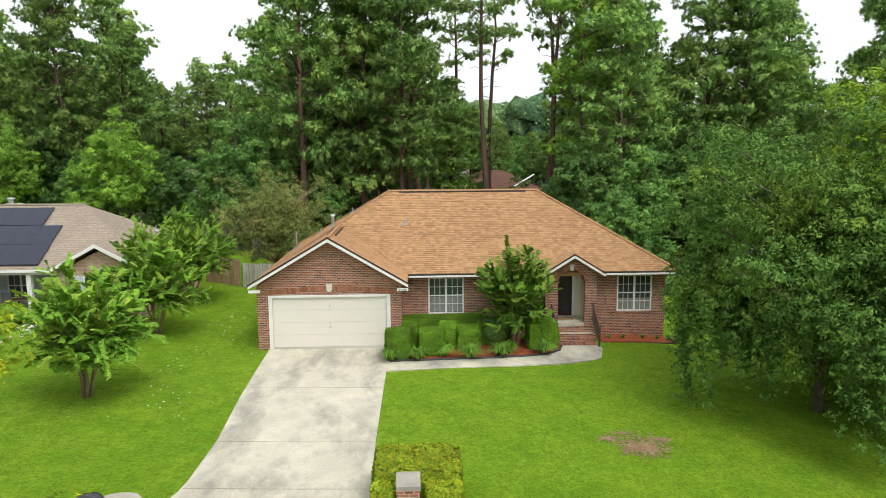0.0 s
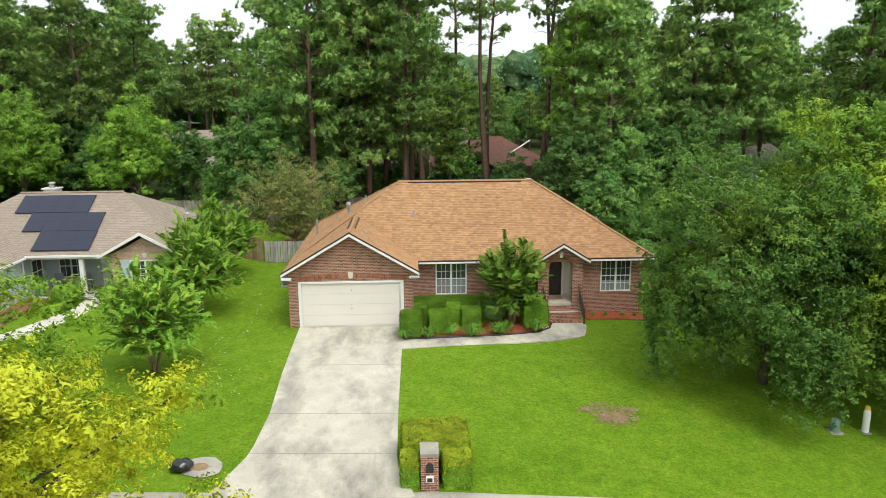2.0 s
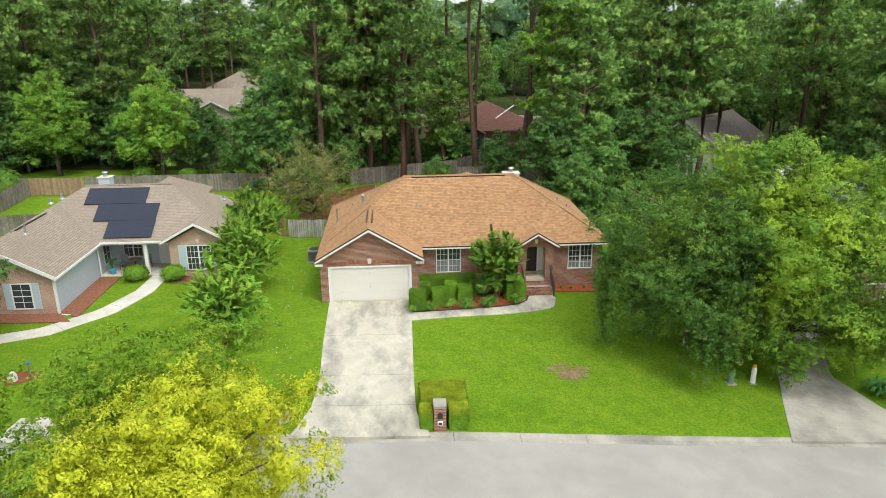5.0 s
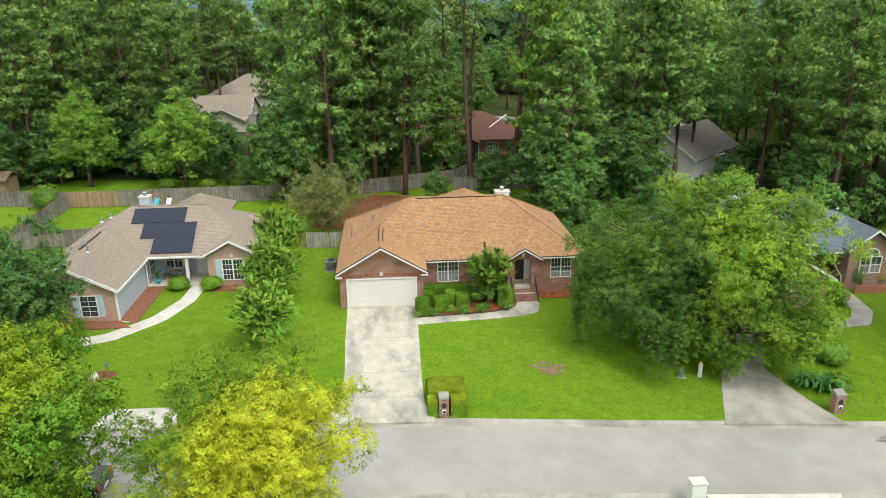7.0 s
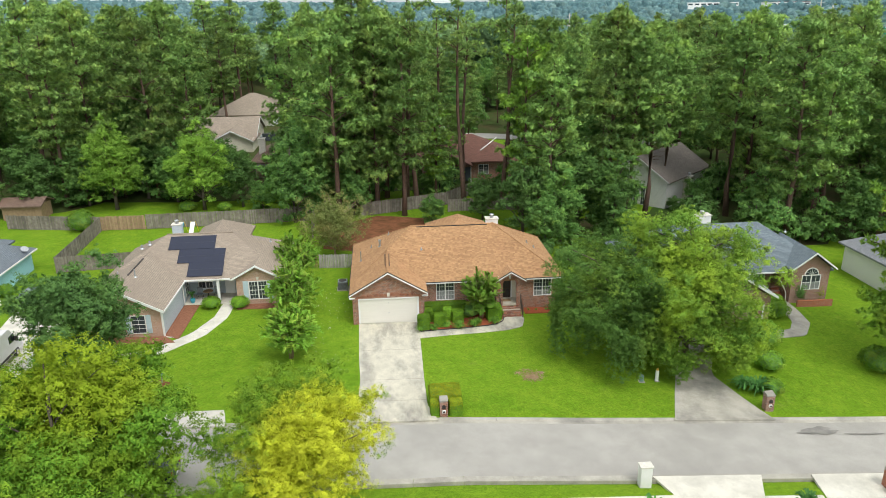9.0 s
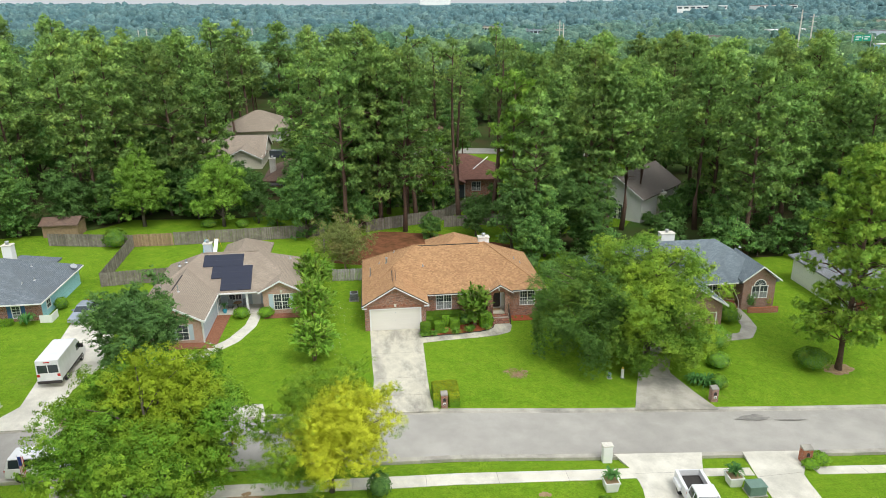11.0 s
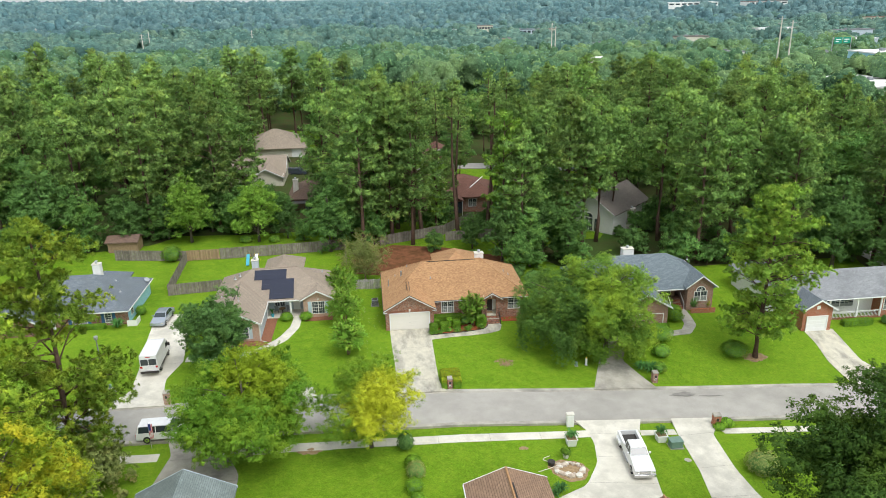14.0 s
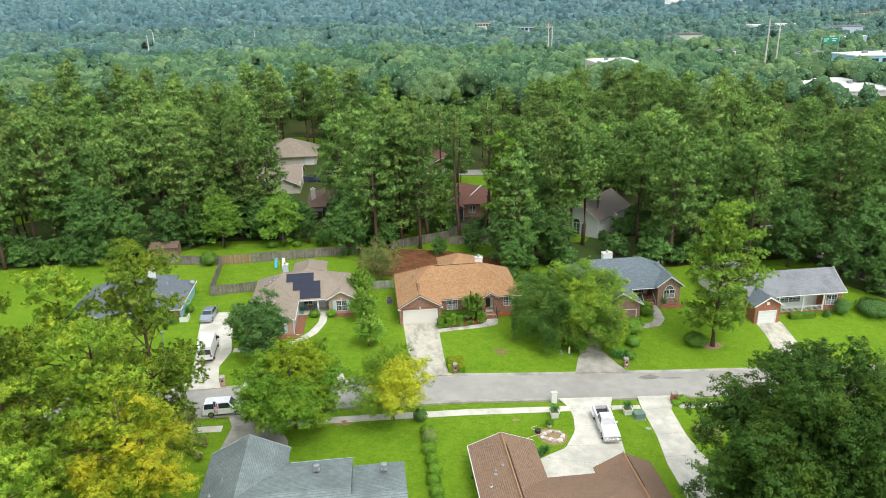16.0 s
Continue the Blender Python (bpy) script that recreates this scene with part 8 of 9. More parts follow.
# ---- vehicles ----
def wheel(t, x, y, r, w=0.22):
    ty = part("wheel", tube([(x - w / 2, y, r), (x - w / 2 + 0.03, y, r), (x + w / 2 - 0.03, y, r), (x + w / 2, y, r)], [r * 0.9, r, r, r * 0.9], 20), M["tyre"], t, "black tyre", smooth=False)
    part("rim", tube([(x - w / 2 - 0.012, y, r), (x + w / 2 + 0.012, y, r)], [r * 0.6, r * 0.6], 14), M["chrome"], ty)
    part("hub", tube([(x - w / 2 - 0.03, y, r), (x + w / 2 + 0.03, y, r)], [r * 0.18, r * 0.18], 8), M["dark"], ty)


def shell(profile, w0, w1, zc, bev=0.06):
    """A body swept across: the side profile (y, z), half width w0 below zc, narrowing to w1 at the top."""
    top = max(z for y, z in profile)
    wid = lambda z: w0 if z <= zc else w0 + (w1 - w0) * (z - zc) / max(top - zc, 1e-3)
    n = len(profile)
    vs = [(-wid(z), y, z) for y, z in profile] + [(wid(z), y, z) for y, z in profile]
    bm = solid(vs, [list(range(n)), list(range(n, 2 * n))[::-1]] + [(i, (i + 1) % n, n + (i + 1) % n, n + i) for i in range(n)])
    bmesh.ops.bevel(bm, geom=bm.edges[:], offset=bev, segments=2, profile=0.6, affect="EDGES", clamp_overlap=True)
    return bm


def vehicle(name, label, paint, body, cabin, wheels, half, at, turn, glass_z, lamps, extras=(), wr=0.34):
    """Built nose towards -y at the origin, then set in place."""
    t = thing(name, label, "vehicle", (0, 0, 0))
    part("body", shell(body, half, half * 0.94, 0.7), M[paint], t, smooth=False)
    if cabin:
        part("cabin", shell(cabin, half * 0.92, half * 0.74, glass_z), M[paint], t)
        ys = [y for y, z in cabin]
        zs = [z for y, z in cabin]
        lo, hi = glass_z + 0.04, max(zs) - 0.09
        k = half * 0.92
        k2 = half * 0.76
        f0, f1, b1, b0 = cabin[0], cabin[1], cabin[2], cabin[3]
        along = lambda p, q, z: p[0] + (q[0] - p[0]) * (z - p[1]) / (q[1] - p[1])
        wa, wb_ = along(f0, f1, lo) - 0.015, along(f0, f1, hi) - 0.015
        part("windscreen", solid([(-k + 0.1, wa, lo), (k - 0.1, wa, lo), (k2 - 0.06, wb_, hi), (-k2 + 0.06, wb_, hi), (-k + 0.1, wa + 0.05, lo), (k - 0.1, wa + 0.05, lo), (k2 - 0.06, wb_ + 0.05, hi), (-k2 + 0.06, wb_ + 0.05, hi)], [(0, 1, 2, 3), (4, 5, 6, 7), (0, 1, 5, 4), (1, 2, 6, 5), (2, 3, 7, 6), (3, 0, 4, 7)]), M["vehicle_glass"], t, "dark windscreen")
        ra, rb = along(b0, b1, lo) + 0.015, along(b0, b1, hi) + 0.015
        part("rear_window", solid([(-k + 0.12, ra, lo), (k - 0.12, ra, lo), (k2 - 0.08, rb, hi), (-k2 + 0.08, rb, hi), (-k + 0.12, ra - 0.05, lo), (k - 0.12, ra - 0.05, lo), (k2 - 0.08, rb - 0.05, hi), (-k2 + 0.08, rb - 0.05, hi)], [(0, 1, 2, 3), (4, 5, 6, 7), (0, 1, 5, 4), (1, 2, 6, 5), (2, 3, 7, 6), (3, 0, 4, 7)]), M["vehicle_glass"], t)
        for s in (-1, 1):
            m = (wa + ra) / 2
            for a, b, c, d in ((wa + 0.25, m - 0.05, wb_ + 0.12, m - 0.05), (m + 0.05, ra - 0.25, m + 0.05, rb - 0.12)):
                o = [(s * (k + 0.004), a, lo), (s * (k + 0.004), b, lo), (s * (k2 + 0.012), d, hi), (s * (k2 + 0.012), c, hi)]
                i = [(x - s * 0.04, y, z) for x, y, z in o]
                part("side_window", solid(o + i, [(0, 1, 2, 3), (4, 5, 6, 7), (0, 1, 5, 4), (1, 2, 6, 5), (2, 3, 7, 6), (3, 0, 4, 7)]), M["vehicle_glass"], t)
            part("mirror", box(*sorted((s * half * 0.95, s * (half + 0.16))), wa + 0.3, wa + 0.45, lo - 0.02, lo + 0.16, bevel=0.03), M[paint], t)
    for s in (-1, 1):
        for y in wheels:
            wheel(t, s * (half - 0.1), y, wr)
    y0, y1 = body[0][0], max(y for y, z in body)
    for s in (-1, 1):
        part("headlight", box(*sorted((s * half * 0.55, s * half * 0.93)), y0 - 0.015, y0 + 0.1, lamps[0], lamps[0] + 0.16, bevel=0.02), M["chrome"], t, "clear headlight")
        part("tail_light", box(*sorted((s * half * 0.7, s * half * 0.95)), y1 - 0.1, y1 + 0.012, lamps[1], lamps[1] + 0.25, bevel=0.02), M["red_lens"], t, "red tail light")
    part("number_plate", box(-0.25, 0.25, y1 - 0.02, y1 + 0.02, lamps[1] - 0.25, lamps[1] - 0.12), M["white"], t)
    for nm, bm, mt, lb in extras:
        part(nm, bm, M[mt], t, lb)
    t.matrix_basis = pose(at[0], at[1], gz(at[0], at[1]) + (at[2] if len(at) > 2 else 0.04), 0, 0, turn)
    return t


SEDAN = [(-2.3, 0.3), (-2.3, 0.68), (-1.1, 0.92), (2.1, 0.98), (2.3, 0.8), (2.3, 0.3)]
SEDAN_TOP = [(-1.15, 0.88), (-0.35, 1.44), (1.0, 1.44), (1.75, 0.94)]
SUVB = [(-2.5, 0.38), (-2.5, 0.95), (-1.2, 1.12), (2.5, 1.12), (2.5, 0.4)]
SUVT = [(-1.3, 1.08), (-0.6, 1.82), (2.25, 1.80), (2.48, 1.08)]
vehicle("car", "silver-blue saloon car parked on the driveway", "vehicle_silver", SEDAN, SEDAN_TOP, (-1.4, 1.4), 0.9, (-32.2, 6.1, 0.06), -4, 0.92, (0.55, 0.7))
vehicle("car", "white sports utility vehicle parked at the kerb", "vehicle_white", SUVB, SUVT, (-1.55, 1.5), 0.97, (-25.2, -20.6, -0.1), 90, 1.1, (0.7, 0.8), wr=0.38)
vehicle("car", "dark saloon car parked at the kerb", "vehicle_dark", SEDAN, SEDAN_TOP, (-1.4, 1.4), 0.9, (-36.5, -20.0, -0.1), 90, 0.92, (0.55, 0.7))
vehicle("car", "dark blue car half hidden under street trees", "vehicle_dark", SEDAN, SEDAN_TOP, (-1.4, 1.4), 0.9, (-15.0, -20.2, -0.1), -90, 0.92, (0.55, 0.7))
vehicle("car", "white car half hidden under street trees", "vehicle_white", SEDAN, SEDAN_TOP, (-1.4, 1.4), 0.9, (-21.5, -15.9, -0.1), 90, 0.92, (0.55, 0.7))
vehicle("car", "black utility vehicle on a far driveway", "vehicle_dark", SUVB, SUVT, (-1.55, 1.5), 0.97, (-21.5, 87.5), 80, 1.1, (0.7, 0.8), wr=0.38)
vehicle("car", "white utility vehicle on a far driveway", "vehicle_white", SUVB, SUVT, (-1.55, 1.5), 0.97, (-15.5, 92.0), 80, 1.1, (0.7, 0.8), wr=0.38)
vehicle("car", "white utility vehicle parked among pines", "vehicle_white", SUVB, SUVT, (-1.55, 1.5), 0.97, (52.6, 84.5), 70, 1.1, (0.7, 0.8), wr=0.38)
vehicle("car", "grey saloon car parked on a far driveway", "vehicle_silver", SEDAN, SEDAN_TOP, (-1.4, 1.4), 0.9, (48.5, 88.0), 70, 0.92, (0.55, 0.7))
VAN = [(-2.95, 0.4), (-2.95, 0.95), (-2.55, 1.2), (-1.75, 2.0), (-1.45, 2.45), (-1.1, 2.52), (2.95, 2.52), (2.98, 0.45)]
van_extra = [("windscreen", solid([(-0.8, -2.57, 1.24), (0.8, -2.57, 1.24), (0.74, -1.80, 2.0), (-0.74, -1.80, 2.0), (-0.8, -2.5, 1.2), (0.8, -2.5, 1.2), (0.74, -1.7, 1.96), (-0.74, -1.7, 1.96)], [(0, 1, 2, 3), (4, 5, 6, 7), (0, 1, 5, 4), (1, 2, 6, 5), (2, 3, 7, 6), (3, 0, 4, 7)]), "vehicle_glass", "dark windscreen")]
for s in (-1, 1):
    van_extra += [("side_window", box(*sorted((s * 0.93, s * 0.99)), -1.9, -1.0, 1.35, 1.95, bevel=0.03), "vehicle_glass", ""), ("rear_window", box(*sorted((s * 0.04, s * 0.84)), 2.95, 2.985, 1.35, 2.08, bevel=0.02), "vehicle_glass", "dark rear door window"),
                  ("mirror", box(*sorted((s * 1.0, s * 1.25)), -1.95, -1.8, 1.3, 1.7, bevel=0.03), "dark", ""), ("sill_trim", box(*sorted((s * 0.97, s * 1.02)), -2.0, 2.8, 0.5, 0.68), "dark", "")]
van_extra += [("rear_bumper", box(-0.98, 0.98, 2.9, 3.08, 0.38, 0.62, bevel=0.03), "dark", "black rear bumper"), ("brake_light", box(-0.25, 0.25, 2.95, 2.99, 2.3, 2.38), "red_lens", ""),
              ("emblem", tube([(0.99, 0.4, 1.6), (1.015, 0.4, 1.6)], [0.32, 0.32], 20), "grey_unit", "grey round emblem"), ("emblem_centre", tube([(1.0, 0.4, 1.6), (1.022, 0.4, 1.6)], [0.22, 0.22], 20), "vehicle_white", ""), ("emblem_bars", boxes((1.0, 1.02, -0.9, -0.1, 1.75, 1.82), (1.0, 1.02, -1.0, -0.1, 1.6, 1.66)), "grey_unit", "grey lettering bars")]
vehicle("van", "white high-roofed panel van on the driveway", "vehicle_white", VAN, None, (-1.9, 1.75), 1.0, (-29.95, -5.7, 0.06), 182, 1.2, (0.8, 1.0), van_extra, 0.36)
TRUCK = [(-3.05, 0.5), (-3.05, 1.05), (-1.7, 1.28), (-1.0, 1.3), (0.75, 1.3), (0.75, 0.5)]
TR_TOP = [(-1.25, 1.25), (-0.55, 1.95), (0.55, 1.95), (0.75, 1.25)]
tr_extra = [("bed_floor", box(-0.75, 0.75, 0.8, 2.95, 0.75, 0.82), "dark", "black bed liner"), ("bed_side", box(-0.98, -0.75, 0.76, 3.05, 0.55, 1.3, bevel=0.04), "vehicle_white", ""), ("bed_side", box(0.75, 0.98, 0.76, 3.05, 0.55, 1.3, bevel=0.04), "vehicle_white", ""),
            ("tailgate", box(-0.75, 0.75, 2.96, 3.06, 0.6, 1.28, bevel=0.03), "vehicle_white", "white tailgate"), ("bed_front", box(-0.75, 0.75, 0.76, 0.84, 0.8, 1.3), "dark", ""), ("bumper", box(-1.0, 1.0, -3.18, -3.02, 0.42, 0.68, bevel=0.03), "chrome", "chrome front bumper"),
            ("grille", box(-0.5, 0.5, -3.085, -3.04, 0.72, 1.02, bevel=0.02), "chrome", "chrome grille"), ("rear_bumper", box(-0.95, 0.95, 3.05, 3.2, 0.45, 0.62, bevel=0.03), "chrome", ""), ("fender", box(-1.2, -0.96, 1.5, 2.7, 0.62, 1.0, bevel=0.1), "vehicle_white", "flared rear wing"), ("fender", box(0.96, 1.2, 1.5, 2.7, 0.62, 1.0, bevel=0.1), "vehicle_white", ""),
            ("tool_handle", box(-0.35, 0.25, 1.3, 1.42, 0.82, 0.9), "red_lens", "orange tools in the bed"), ("side_step", box(-1.08, -0.95, -1.0, 0.7, 0.42, 0.5), "chrome", ""), ("side_step", box(0.95, 1.08, -1.0, 0.7, 0.42, 0.5), "chrome", "")]
vehicle("pickup_truck", "white crew-cab pickup with a black-lined bed", "vehicle_white", TRUCK, TR_TOP, (-1.95, 2.1), 0.98, (19.45, -28.0, 0.05), -4.7, 1.3, (0.8, 0.9), tr_extra, 0.42)

# ---- fences ----
board_me = {}
for key in ("fence", "fence_tan", "fence_pale"):
    bm = prism([(-0.068, 0.0), (0.068, 0.0), (0.068, 1.74), (0.04, 1.8), (-0.04, 1.8), (-0.068, 1.74)], "y", -0.01, 0.01)
    me = bpy.data.meshes.new("board")
    bm.to_mesh(me)
    bm.free()
    me.materials.append(M[key])
    board_me[key] = me


def fence(points, key="fence", h=1.8, step=0.145, label="weathered grey board fence"):
    f = thing("fence", label, "fence", (points[0][0], points[0][1], gz(*points[0])))
    o = ORIGIN[f]
    rng = random.Random(int(abs(points[0][0] * 31 + points[0][1])))
    for (xa, ya), (xb, yb) in zip(points, points[1:]):
        L = math.hypot(xb - xa, yb - ya)
        ang = math.atan2(yb - ya, xb - xa)
        ux, uy = (xb - xa) / L, (yb - ya) / L
        for k in range(int(L / step)):
            d = (k + 0.5) * step
            x, y = xa + ux * d, ya + uy * d
            b = new("board", board_me[key])
            b.parent = f
            b.matrix_basis = Matrix.Translation((x - o.x, y - o.y, gz(x, y) - o.z + 0.04 + rng.uniform(-0.03, 0.03))) @ Matrix.Rotation(ang, 4, "Z") @ Matrix.Rotation(rng.uniform(-0.012, 0.012), 4, "Y") @ Matrix.Diagonal((1, 1, h / 1.8, 1))
        for k in range(int(L / 2.4) + 1):
            d = min(k * 2.4, L)
            x, y = xa + ux * d - uy * 0.07, ya + uy * d + ux * 0.07
            part("post", box(x - 0.05, x + 0.05, y - 0.05, y + 0.05, gz(x, y) - 0.1, gz(x, y) + h + 0.02), M[key], f)
        for hz in (0.35, 1.45):
            za, zb = gz(xa, ya) + hz * h / 1.8, gz(xb, yb) + hz * h / 1.8
            part("rail", tube([(xa - uy * 0.04, ya + ux * 0.04, za), (xb - uy * 0.04, yb + ux * 0.04, zb)], [0.04, 0.04], 4), M[key], f)
    return f


fence([(-33.5, 14.6), (-26.2, 15.9)], "fence", 1.7)
fence([(-33.5, 14.6), (-34.2, 29.0)], "fence", 1.75)
fence([(-46.0, 31.0), (-34.2, 29.0)], "fence", 1.75)
fence([(-34.2, 29.0), (-29.0, 29.4)], "fence_tan", 1.75, label="newer brown board fence")
fence([(-29.0, 29.4), (-9.0, 32.0)], "fence", 1.85)
fence([(-9.0, 32.0), (-8.6, 24.0)], "fence", 1.75)
fence([(-9.9, 16.2), (-7.2, 14.4)], "fence_tan", 1.7, label="brown board fence between two houses")
fence([(-7.0, 14.2), (-3.3, 14.1)], "fence_pale", 1.5, 0.17, "pale weathered picket fence")
fence([(-3.0, 33.2), (8.5, 38.0), (15.0, 46.3)], "fence", 1.8, label="grey-brown board fence behind the pines")
fence([(8.5, 34.5), (24.0, 36.5)], "fence", 1.7)
shz = gz(-46, 36.5)
shed = thing("garden_shed", "low brown wooden shed under trees", "shed", (-46.0, 36.5, shz))
part("wall", box(-48.4, -43.6, 35.0, 38.0, shz - 0.1, shz + 1.9), M["fence_tan"], shed)
part("roof", gable_roof(36.5, 1.9, -48.7, -43.3, shz + 1.9, 0.4, "x"), M["roof_brown"], shed)
# play slide behind the fence
sz = gz(-23.5, 26.9)
play = thing("play_slide", "teal and white garden slide with a yellow frame", "play equipment", (-23.5, 26.9, sz))
for x, mt in ((-24.2, "teal"), (-22.9, "white")):
    part("slide", prism([(25.6, sz + 0.15), (27.3, sz + 1.4), (27.3, sz + 1.5), (25.5, sz + 0.25)], "x", x - 0.25, x + 0.25), M[mt], play)
    for dx in (-0.28, 0.28):
        part("ladder_leg", tube([(x + dx, 27.3, sz + 1.6), (x + dx * 1.3, 28.1, sz)], [0.03, 0.03], 6), M["yellow_plastic"], play)

# ---- planting by the other houses ----
def sago(x, y, r, h, n=46, label="dark green sago palm", z=None, leaf="palm"):
    return blade_tuft("sago_palm", label, x, y, r, h, n, leaf, "palm", w=0.07, z=z)


sago(27.5, -11.4, 1.5, 1.0, 80, "large sago palm beside the letter box")
sago(26.6, -10.9, 1.1, 0.9, 60)
leaf_ball("shrub", "loose flowering shrub on the lawn", 31.3, -4.6, 1.7, 2.1, "crape", 0.08, 2400)
leaf_ball("shrub", "broad rounded shrub near the pine", 39.4, -8.6, 1.6, 1.9, "crape", 0.08, 2400)
leaf_ball("shrub", "rounded clipped shrub beside the curving walk", 35.6, 0.6, 1.15, 1.5, "box", 0.07, 1800)
leaf_ball("shrub", "rounded clipped shrub beside the curving walk", 36.1, 2.2, 1.1, 1.5, "box", 0.07, 1800)
leaf_block("hedge", "low clipped hedge before the garage", 30.3, 33.6, -2.5, -1.75, 0.8, "box", 0.06)
leaf_ball("shrub", "dark upright shrub by the arched window", 39.6, 4.0, 0.8, 2.3, "broad_dark", 0.08, 1000)
leaf_ball("shrub", "yellow-leaved shrub over the planter wall", 41.6, 4.45, 1.1, 2.0, "box_gold", 0.08, 1200)
leaf_ball("shrub", "dark red-leaved shrub by the steps", 36.6, 5.2, 0.9, 1.6, "bark_pine", 0.08, 900)
leaf_block("hedge", "low clipped hedge before the white porch", 57.4, 61.6, -3.3, -2.4, 0.8, "box", 0.07, 260)
leaf_ball("shrub", "tall rounded shrub at the brick corner", 66.2, -2.6, 1.2, 2.6, "broad", 0.1, 1300)
leaf_ball("shrub", "broad dark hedge mound by the far drive", 71.5, -3.0, 3.0, 2.0, "broad_dark", 0.12, 2200)
leaf_ball("shrub", "small dark shrub on the verge", 63.5, -3.0, 0.6, 1.2, "broad", 0.08, 600)
leaf_ball("shrub", "sprawling shrub beside the worn driveway", 31.0, -30.2, 1.7, 1.9, "olive", 0.09, 1500)
leaf_ball("shrub", "bushy plant round the brick letter box", 31.2, -22.7, 0.8, 0.8, "box", 0.08, 700)
leaf_ball("shrub", "bushy plant round the brick letter box", 30.2, -23.2, 0.6, 0.6, "box", 0.08, 500)
sago(-37.6, 4.7, 1.1, 1.1, 80, "full sago palm at the brick corner")
leaf_block("hedge", "low clipped hedge under the blue shutters", -43.9, -39.0, 4.5, 5.2, 0.6, "box", 0.07, 260)
leaf_ball("shrub", "small shrub against the blue siding", -35.6, 8.6, 0.7, 1.3, "box", 0.07, 700)
leaf_ball("shrub", "loose bush at the fence corner", -36.6, 29.4, 1.6, 2.6, "crape", 0.11, 1300)
for x, y, r in ((-26.1, 37.6, 1.2), (-21.3, 37.6, 1.0), (-15.0, 41.0, 0.8), (-13.0, 39.0, 0.7)):
    leaf_ball("shrub", "low rounded bush by the back fence", x, y, r, r * 1.1, "crape", 0.1, 700, group="bushes by the back fence")
for k, (y, r) in enumerate(((-27.9, 0.75), (-29.5, 0.9), (-31.3, 0.85), (-33.2, 0.7), (-35.0, 0.8), (-36.7, 0.75), (-38.3, 0.8), (-40.0, 0.8))):
    leaf_ball("shrub", "rounded shrub in the row between two houses", -1.55 + 0.15 * math.sin(k * 2.1), y, r, 1.2 + 0.5 * (k == 1), "olive" if k == 1 else "box", 0.08, 700, group="shrub row between two houses")
leaf_ball("shrub", "dark shrub at the pavement", -2.1, -25.2, 0.8, 1.7, "broad_dark", 0.08, 900)
for x, y in ((4.5, 14.8), (-6.5, 30.5), (12.0, 24.0), (17.0, 16.2), (19.5, 14.5)):
    leaf_ball("shrub", "dark undergrowth at the wood's edge", x, y, 1.4, 1.8, "broad_dark", 0.12, 900, group="undergrowth")

for x, y, r in ((30.2, -8.2, 1.15), (28.6, -11.4, 0.9)):
    leaf_ball("shrub", "loose yellow-green shrub beside the drive", x, y, r, r * 1.25, "crape", 0.09, 800, group="shrubs along the elm's drive")

# ---- the brown-roofed house's front garden ----
def planter(x, y):
    z = gz(x, y)
    t = thing("planter", "white square planter box", "planter", (x, y, z), "white planters along the drive")
    part("box_wall", solid([(x - 0.4, y - 0.4, z), (x + 0.4, y - 0.4, z), (x + 0.4, y + 0.4, z), (x - 0.4, y + 0.4, z), (x - 0.5, y - 0.5, z + 0.75), (x + 0.5, y - 0.5, z + 0.75), (x + 0.5, y + 0.5, z + 0.75), (x - 0.5, y + 0.5, z + 0.75)], [(3, 2, 1, 0), (4, 5, 6, 7), (0, 1, 5, 4), (1, 2, 6, 5), (2, 3, 7, 6), (3, 0, 4, 7)]), M["white"], t)
    part("rim", boxes((x - 0.54, x + 0.54, y - 0.54, y - 0.46, z + 0.72, z + 0.8), (x - 0.54, x + 0.54, y + 0.46, y + 0.54, z + 0.72, z + 0.8), (x - 0.54, x - 0.46, y - 0.46, y + 0.46, z + 0.72, z + 0.8), (x + 0.46, x + 0.54, y - 0.46, y + 0.46, z + 0.72, z + 0.8)), M["white"], t)
    part("soil", box(x - 0.45, x + 0.45, y - 0.45, y + 0.45, z + 0.7, z + 0.77), M["dirt"], t)
    sago(x, y, 0.85, 0.75, 50, "sago palm in a white planter", z + 0.76)


planter(14.0, -25.2)
planter(23.2, -24.95)
tz = gz(24.3, -26.0)
tf = thing("transformer_box", "green ground-mounted electric transformer box", "utility box", (24.3, -26.0, tz))
part("cabinet", box(23.7, 24.9, -26.4, -25.5, tz, tz + 0.75, bevel=0.03), M["green_unit"], tf)
part("lid", box(23.66, 24.94, -26.44, -25.46, tz + 0.72, tz + 0.8, bevel=0.02), M["green_unit"], tf)
part("pad", box(23.6, 25.0, -26.5, -25.4, tz - 0.1, tz + 0.06), M["concrete_old"], tf)
patch("drain_cover", 24.6, -28.2, 0.35, 0.3, M["concrete_old"], "small concrete cover in the grass", "drain", 0.04, 41, 0.05)
patch("stone_bed", 12.7, -29.2, 1.9, 1.5, M["dirt"], "bare bed round a ring of stones", "soil", 0.04, 42, 0.15)
rr = random.Random(9)
